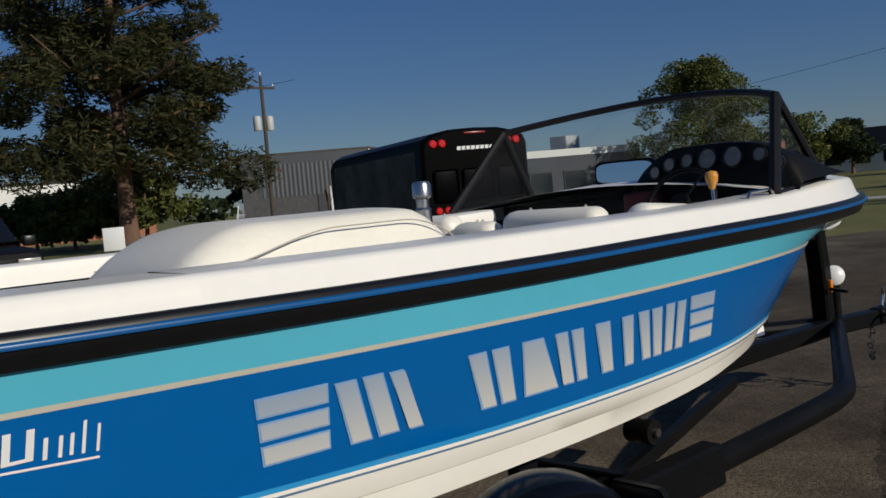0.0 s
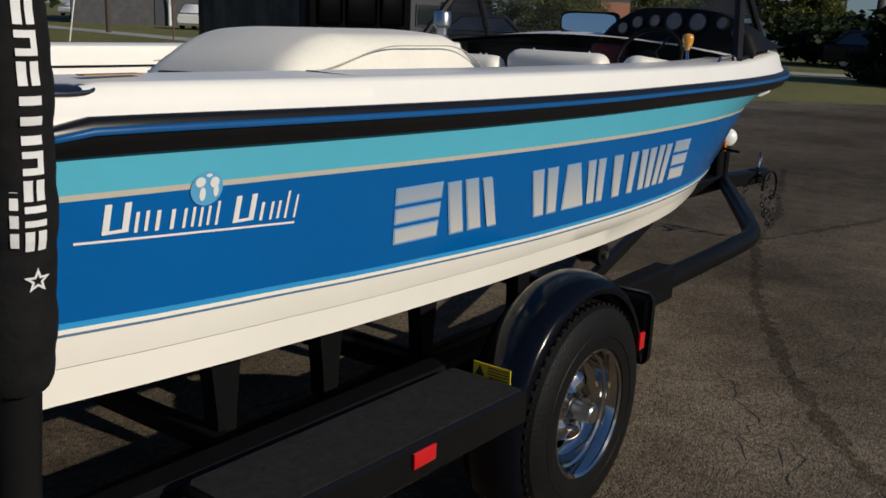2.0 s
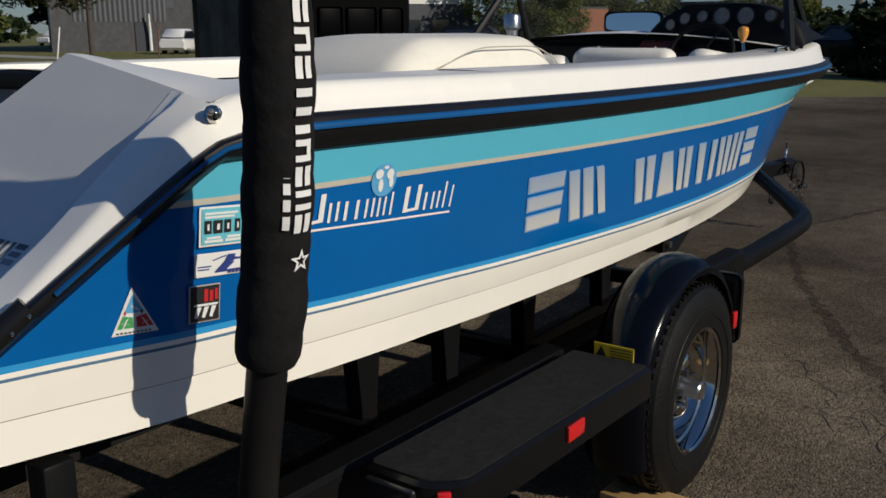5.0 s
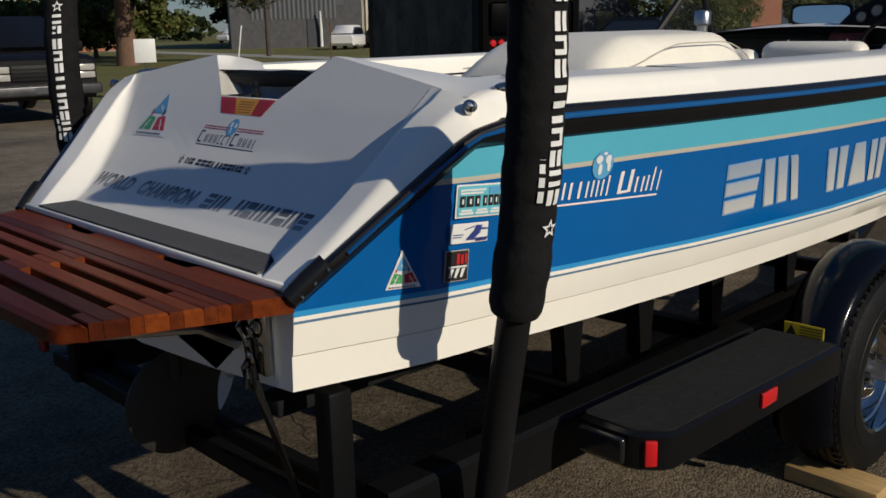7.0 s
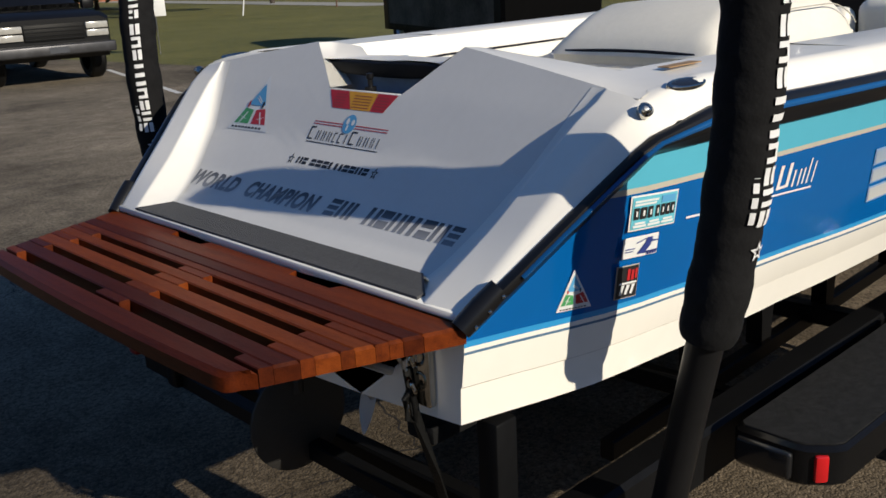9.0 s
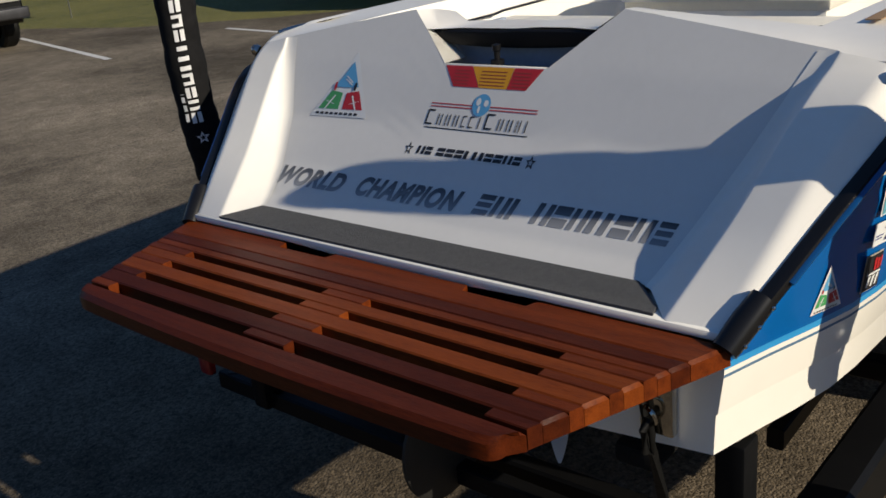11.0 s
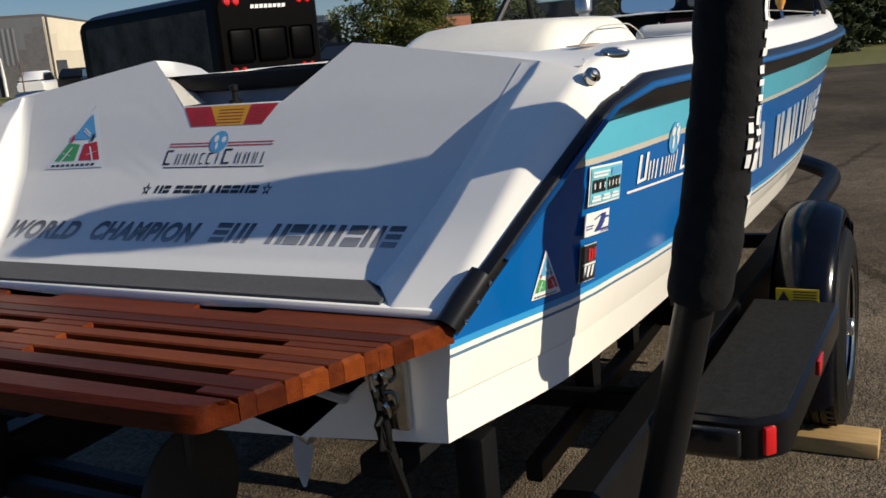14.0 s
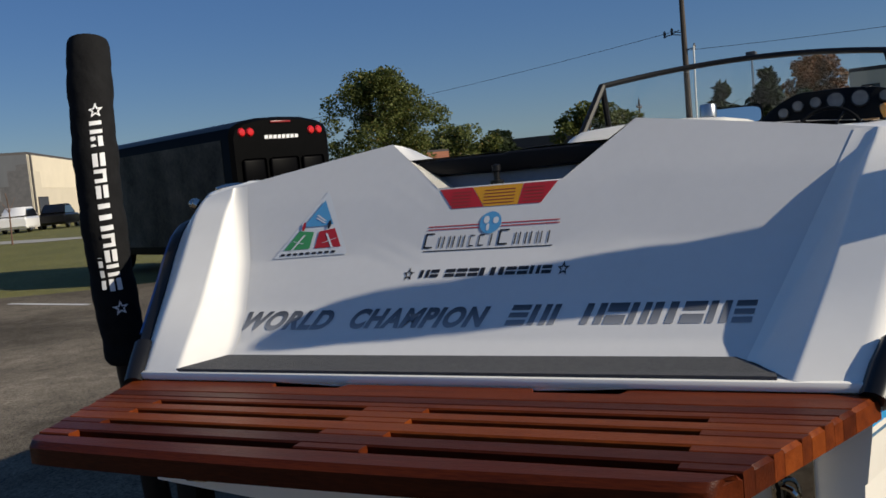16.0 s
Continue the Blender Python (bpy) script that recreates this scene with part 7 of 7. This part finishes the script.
def utility_pole(x, y, h, r=0.15, boxes=True, name="utility_pole", label="weathered wooden utility pole with transformers"):
    t = thing(name, label, "pole", at=(x, y, -0.03))
    bm = bmesh.new()
    tube(bm, [(0, 0, 0), (0, 0, h)], [r, r * 0.6], 10)
    part("pole", bm, WOODPOLE, t)
    bm = bmesh.new()
    tube(bm, [(-0.9, 0, h - 0.7), (0.9, 0, h - 0.7)], 0.05, flat=(0.06, 0.07))
    part("cross_arm", bm, WOODPOLE, t)
    if boxes:
        for s in (-1, 1):
            bm = bmesh.new()
            lathe(bm, [(0, 0), (0.22, 0), (0.24, 0.05), (0.24, 0.75), (0.18, 0.85), (0, 0.88)], 12, pose(s * 0.42, 0.1, h - 3.2))
            part("transformer", bm, mat("transformer_grey", (0.45, 0.46, 0.46), 0.5), t, "grey transformer can")
    for s in (-0.8, 0.0, 0.8):
        bm = bmesh.new()
        lathe(bm, [(0, 0), (0.05, 0), (0.06, 0.12), (0.03, 0.22), (0, 0.24)], 8, pose(s, 0, h - 0.64 if s else h))
        part("insulator", bm, STEEL, t)
    return t


x, y = 30.4, 44.8
utility_pole(x, y, 9.3)
up = utility_pole(44.1, 7.97, 11.0, 0.17, False, label="tall dark wooden utility pole with insulators")
for z, dy in ((7.05, 0.55), (6.95, 0.90), (6.2, -0.45)):
    bm = bmesh.new()
    tube(bm, [(0, 0, z - 0.1), (0, dy * 0.6, z), (0, dy, z - 0.05)], 0.025, 6)
    lathe(bm, [(0, -0.12), (0.07, -0.1), (0.05, 0.0), (0.07, 0.08), (0.04, 0.2), (0, 0.22)], 8, pose(0, dy, z))
    part("bracket_insulator", bm, DARKWALL, up)
x, y = polar(15.2, 88)
utility_pole(x, y, 6.5, 0.13, False, label="small wooden utility pole beside the road")
x, y = polar(17.2, 96)
utility_pole(x, y, 5.8, 0.13, False, label="small wooden utility pole beside the road")
# lamp post
x, y = polar(7.3, 60, (-1.5, -0.9))
lp = thing("street_lamp", "tall slim street lamp with a square head", "lamp post", at=(x, y, -0.03))
bm = bmesh.new()
tube(bm, [(0, 0, 0), (0, 0, 6.6)], 0.07, 8)
part("post", bm, STEEL, lp)
bm = bmesh.new()
box(bm, (-0.35, -0.3, 6.55), (0.35, 0.3, 6.95), 0.08)
part("lamp_head", bm, DARKWALL, lp)
x, y = 43.6, 7.58
fp = thing("flag_pole", "slim white pole in the grass", "pole", at=(x, y, -0.03))
bm = bmesh.new()
tube(bm, [(0, 0, 0), (0.0, -0.12, 6.25)], 0.040, 8)
part("post", bm, PAPER, fp)
bm = bmesh.new()
lathe(bm, [(0.0, 1.15), (0.13, 1.12), (0.15, 0)], 10)
part("sleeve", bm, PAPER, fp)


def wire(a, b, sag, name="overhead_wire"):
    bm = bmesh.new()
    pts = [Vector(a).lerp(Vector(b), k / 16) - Vector((0, 0, sag * 4 * (k / 16) * (1 - k / 16))) for k in range(17)]
    tube(bm, pts, 0.011, 4)
    solo(name, bm, RUBBER, "thin black overhead wire against the sky", "wire")


p1, p3 = (44.1, 7.97), polar(55.6, 56)
wire((*p1, 7.1), (*polar(42, 120), 9.0), 0.9)
wire((*p1, 6.1), (*polar(-20, 60), 8.2), 0.5)
wire((*polar(72, 60), 9.0), (*p3, 8.9), 0.6)
# young sapling and a leaning stake on the lawn
x, y = polar(52.5, 46, (-1.1, -2.2))
sp = thing("sapling", "thin bare young tree on the lawn", "sapling", at=(x, y, -0.03))
bm = bmesh.new()
tube(bm, [(0, 0, 0), (0.05, 0, 1.6), (0.0, 0.05, 2.3)], [0.04, 0.03, 0.012], 6)
for a in (0, 2, 4):
    tube(bm, [(0.04, 0, 1.4), (0.04 + 0.4 * math.cos(a), 0.4 * math.sin(a), 2.1)], [0.018, 0.006], 5)
part("trunk", bm, BARK, sp)
x, y = polar(58.0, 42, (-1.1, -2.2))
bm = bmesh.new()
tube(bm, [(x, y, -0.03), (x + 0.25, y - 0.1, 1.7)], 0.03, 6)
solo("marker_stake", bm, PAPER, "leaning pale stake in the lawn", "stake")
# white card sign by the port side
x, y = 9.38, 18.46
sg = thing("card_sign", "plain white card sign on a thin stake", "sign", at=(x, y, -0.03), rz=60)
bm = bmesh.new()
box(bm, (-0.012, -0.24, 0.86), (0.012, 0.24, 1.40), 0.006)
part("card", bm, PAPER, sg)
bm = bmesh.new()
tube(bm, [(0.03, 0, 0.0), (0.03, 0, 1.3)], 0.018, 6)
part("stake", bm, STEEL, sg)

# ---- vehicles ----
BUSPAINT = mat("bus_black", (0.0026, 0.0026, 0.0028), 0.35, var=0.3, scale=0.8, coat=0.0, spec=0.03)
BUSGLASS = mat("bus_dark_glass", (0.0015, 0.0015, 0.002), 0.4, spec=0.03)
DULL_CHROME = mat("dull_chrome", (0.07, 0.07, 0.075), 0.38, 0.7, var=0.3)
BUSMOTTLE = mat("mottled_bus_side", (0.005, 0.005, 0.005), 0.5, color2=(0.13, 0.112, 0.088), scale=1.6, fine=0.25, spec=0.1)
CARBLACK = mat("car_black", (0.005, 0.005, 0.006), 0.32, var=0.2, coat=0.05, spec=0.3)
CARWHITE = mat("car_white", (0.70, 0.70, 0.70), 0.2, coat=0.5)
TINT = mat("tinted_glass", (0.010, 0.011, 0.013), 0.04, coat=0.8)
CLEARLENS = mat("headlamp_lens", (0.42, 0.41, 0.38), 0.18, 0.2, coat=0.4, var=0.2, scale=30)


def loft(bm, rings):
    vs = [[bm.verts.new(p) for p in r] for r in rings]
    k = len(vs[0])
    for q, s in zip(vs, vs[1:]):
        for i in range(k):
            bm.faces.new((q[i], q[(i + 1) % k], s[(i + 1) % k], s[i]))
    bm.faces.new(vs[0][::-1])
    bm.faces.new(vs[-1])


def car_wheel(parent, x, y, r=0.36, w=0.12):
    wl = new("wheel")
    wl.parent = parent
    sgn = 1 if y > 0 else -1
    m = pose(x, y, r, -90 * sgn, 0, 0)
    bm = bmesh.new()
    lathe(bm, [(r * 0.6, -w), (r * 0.92, -w), (r, -w * 0.7), (r, w * 0.7), (r * 0.92, w), (r * 0.62, w), (r * 0.6, w * 0.8)], 24, m)
    part("tyre", bm, RUBBER, wl)
    bm = bmesh.new()
    lathe(bm, [(0, w * 0.75), (r * 0.2, w * 0.8), (r * 0.5, w * 0.6), (r * 0.61, w * 0.85)], 20, m)
    part("rim", bm, STEEL, wl)


# coach: rear faces the boat; local +x is its heading, local origin at the rear axle line on the ground
bus = thing("coach_bus", "glossy black coach bus with red tail lamps parked beyond the boat", "bus", at=(11.45, 8.42, 0), rz=69)
W2, H = 0.98, 2.50


def bus_ring(x, w, z0, z1, crown=0.10):
    return [Vector((x, w, z0)), Vector((x, w, z1 - 0.22)), Vector((x, w - 0.05, z1 - 0.09)), Vector((x, w - 0.20, z1 - 0.01)), Vector((x, w * 0.45, z1 + crown * 0.6)), Vector((x, 0, z1 + crown * 0.75)), Vector((x, -w * 0.45, z1 + crown * 0.6)), Vector((x, 0.20 - w, z1 - 0.01)), Vector((x, 0.05 - w, z1 - 0.09)), Vector((x, -w, z1 - 0.22)), Vector((x, -w, z0))]


bm = bmesh.new()
loft(bm, [bus_ring(0.0, W2 - 0.06, 0.50, H - 0.04), bus_ring(0.06, W2, 0.42, H), bus_ring(2.2, W2, 0.36, H), bus_ring(5.5, W2, 0.36, H), bus_ring(5.85, W2 - 0.02, 0.36, H - 0.06), bus_ring(6.1, W2 - 0.15, 0.40, H - 0.45)])
part("body", bm, BUSPAINT, bus, smooth=35)
for y in (0.76, 0.60, -0.60, -0.76):
    bm = bmesh.new()
    lathe(bm, [(0, 0.03), (0.055, 0.025), (0.072, 0.0)], 16, pose(-0.005, y, H - 0.17, 0, -90, 0))
    part("tail_lamp", bm, REFL_RED, bus, "round red tail lamp")
bm = bmesh.new()
box(bm, (-0.02, -0.20, H - 0.03), (0.05, 0.20, H + 0.005), 0.008)
part("brake_lamp", bm, DIM_RED, bus, "red high brake lamp")
for y0, y1 in ((0.36, 0.80), (-0.28, 0.28), (-0.80, -0.36)):
    bm = bmesh.new()
    box(bm, (-0.022, y0, 1.36), (0.01, y1, 1.90), 0.05, seg=3)
    part("window", bm, BUSGLASS, bus)
bm = bmesh.new()
for k in range(8):
    decal(bm, [(0.34 - 0.085 * k, 2.21), (0.275 - 0.085 * k, 2.21), (0.265 - 0.085 * k, 2.27), (0.33 - 0.085 * k, 2.27)], lambda y, z: Vector((-0.0065 + 0.0, y, z)))
part("wordmark_bars", bm, PRINT, bus, "row of white blocks", smooth=None)
for y in (0.74, 0.58, -0.58, -0.74):
    bm = bmesh.new()
    lathe(bm, [(0, 0.03), (0.05, 0.025), (0.066, 0.0)], 16, pose(-0.005, y, 1.22, 0, -90, 0))
    part("lower_lamp", bm, REFL_RED, bus, "red lower tail lamp")
bm = bmesh.new()
box(bm, (-0.14, -0.95, 0.42), (0.02, 0.95, 0.64), 0.04)
part("bumper", bm, CARBLACK, bus)
bm = bmesh.new()
box(bm, (-0.16, -0.15, 0.50), (-0.138, 0.15, 0.62), 0.004)
part("plate", bm, PAPER, bus)
for s in (-1, 1):
    for x in (1.3, 4.9):
        car_wheel(bus, x, s * (W2 - 0.14), 0.42, 0.14)
    bm = bmesh.new()
    box(bm, (0.30, s * (W2 + 0.002) - 0.003, 0.50), (5.45, s * (W2 + 0.002) + 0.003, 2.24), 0.0)
    part("mottled_panel", bm, BUSMOTTLE, bus, "mottled black and grey side panel", smooth=None)


def car_ring(x, w, z0, z1, shoulder=0.12):
    return [Vector((x, -w + 0.05, z0)), Vector((x, -w, z0 + 0.15)), Vector((x, -w, z1 - shoulder)), Vector((x, -w + 0.10, z1)), Vector((x, w - 0.10, z1)), Vector((x, w, z1 - shoulder)), Vector((x, w, z0 + 0.15)), Vector((x, w - 0.05, z0))]


def truck():
    t = thing("pickup_truck", "black pickup truck with a chrome bumper parked on the asphalt", "pickup truck", at=(5.25, 14.0, 0), rz=85)
    # local +x runs back from the front bumper
    bm = bmesh.new()
    loft(bm, [car_ring(0.10, 0.90, 0.50, 1.10, 0.06), car_ring(0.18, 0.96, 0.42, 1.16, 0.08), car_ring(1.45, 0.98, 0.40, 1.22), car_ring(1.5, 0.98, 0.40, 1.24), car_ring(5.3, 0.98, 0.42, 1.28), car_ring(5.4, 0.95, 0.48, 1.25)])
    part("body", bm, CARBLACK, t, smooth=35)
    bm = bmesh.new()
    loft(bm, [car_ring(1.25, 0.86, 1.16, 1.24, 0.03), car_ring(2.0, 0.76, 1.18, 1.86, 0.12), car_ring(3.1, 0.76, 1.18, 1.88, 0.12), car_ring(3.35, 0.82, 1.18, 1.30, 0.05)])
    part("cab", bm, CARBLACK, t, smooth=35)
    bm = bmesh.new()
    bm.faces.new([bm.verts.new(p) for p in ((1.31, -0.78, 1.255), (1.31, 0.78, 1.255), (1.93, 0.66, 1.80), (1.93, -0.66, 1.80))])
    part("windscreen", bm, BUSGLASS, t, smooth=None)
    bm = bmesh.new()
    box(bm, (0.075, -0.50, 0.74), (0.13, 0.50, 1.02), 0.015)
    part("grille", bm, RUBBER, t)
    for k in range(4):
        bm = bmesh.new()
        box(bm, (0.06, -0.48, 0.77 + 0.06 * k), (0.08, 0.48, 0.785 + 0.06 * k))
        part("grille_bar", bm, CARBLACK, t, smooth=None)
    for s in (-1, 1):
        for z in (0.77, 0.90):
            bm = bmesh.new()
            box(bm, (0.05, s * 0.71 - 0.19, z), (0.14, s * 0.71 + 0.19, z + 0.11), 0.015)
            part("headlamp", bm, CLEARLENS, t, "clear rectangular headlamp")
        bm = bmesh.new()
        box(bm, (1.35, s * 1.06 - 0.11, 1.20), (1.50, s * 1.06 + 0.11, 1.40), 0.03)
        part("door_mirror", bm, CARBLACK, t)
        for x in (0.95, 4.35):
            car_wheel(t, x, s * 0.86, 0.37, 0.13)
    bm = bmesh.new()
    box(bm, (-0.03, -0.98, 0.50), (0.12, 0.98, 0.68), 0.03, seg=3)
    part("bumper", bm, DULL_CHROME, t, "dull chrome front bumper")
    bm = bmesh.new()
    box(bm, (-0.036, -0.16, 0.54), (-0.03, 0.16, 0.64), 0.0)
    part("plate", bm, DARKWALL, t, smooth=None)
    return t


truck()


def car(x, y, rz, paint, label, suv=True):
    t = thing("car", label, "car", at=(x, y, -0.02), rz=rz)
    hh = 1.72 if suv else 1.42
    bm = bmesh.new()
    loft(bm, [car_ring(-2.2, 0.82, 0.45, 0.85, 0.1), car_ring(-2.1, 0.90, 0.30, 0.98), car_ring(-1.0, 0.92, 0.28, 1.02), car_ring(2.1, 0.92, 0.28, 1.05), car_ring(2.25, 0.85, 0.45, 0.95)])
    part("body", bm, paint, t, smooth=35)
    bm = bmesh.new()
    loft(bm, [car_ring(-1.25, 0.80, 0.98, 1.04, 0.02), car_ring(-0.5, 0.70, 1.0, hh, 0.1), car_ring(1.3, 0.70, 1.0, hh, 0.1), car_ring(2.1, 0.78, 1.0, 1.08, 0.02)])
    part("cabin", bm, paint, t, smooth=35)
    for s in (-1, 1):
        bm = bmesh.new()
        bm.faces.new([bm.verts.new(p) for p in ((-1.0, s * 0.822, 1.06), (1.8, s * 0.815, 1.08), (1.25, s * 0.735, hh - 0.14), (-0.5, s * 0.735, hh - 0.14))])
        part("side_window", bm, TINT, t, smooth=None)
        for x0 in (-1.35, 1.35):
            car_wheel(t, x0, s * 0.80, 0.33, 0.11)
        bm = bmesh.new()
        box(bm, (-2.2, s * 0.65 - 0.14, 0.66), (-2.12, s * 0.65 + 0.14, 0.80), 0.02)
        part("headlamp", bm, CLEARLENS, t)
    return t


x, y = 43.2, 53.2
car(x, y, 215, CARWHITE, "white estate car parked by the warehouse")
x, y = 46.8, 53.6
car(x, y, 215, CARBLACK, "dark car parked by the warehouse")
x, y = polar(58.9, 120)
car(x, y, 20, CARWHITE, "white car far off on the road")
x, y = polar(13.4, 46)
car(x, y, 100, CARBLACK, "dark car parked beyond the lawn")
x, y = polar(1.0, 60, (-1.5, -0.9))
car(x, y, 80, CARWHITE, "white car parked beyond the road", False)
x, y = polar(35.5, 40)
car(x, y, 120, CARBLACK, "dark car parked before the office")
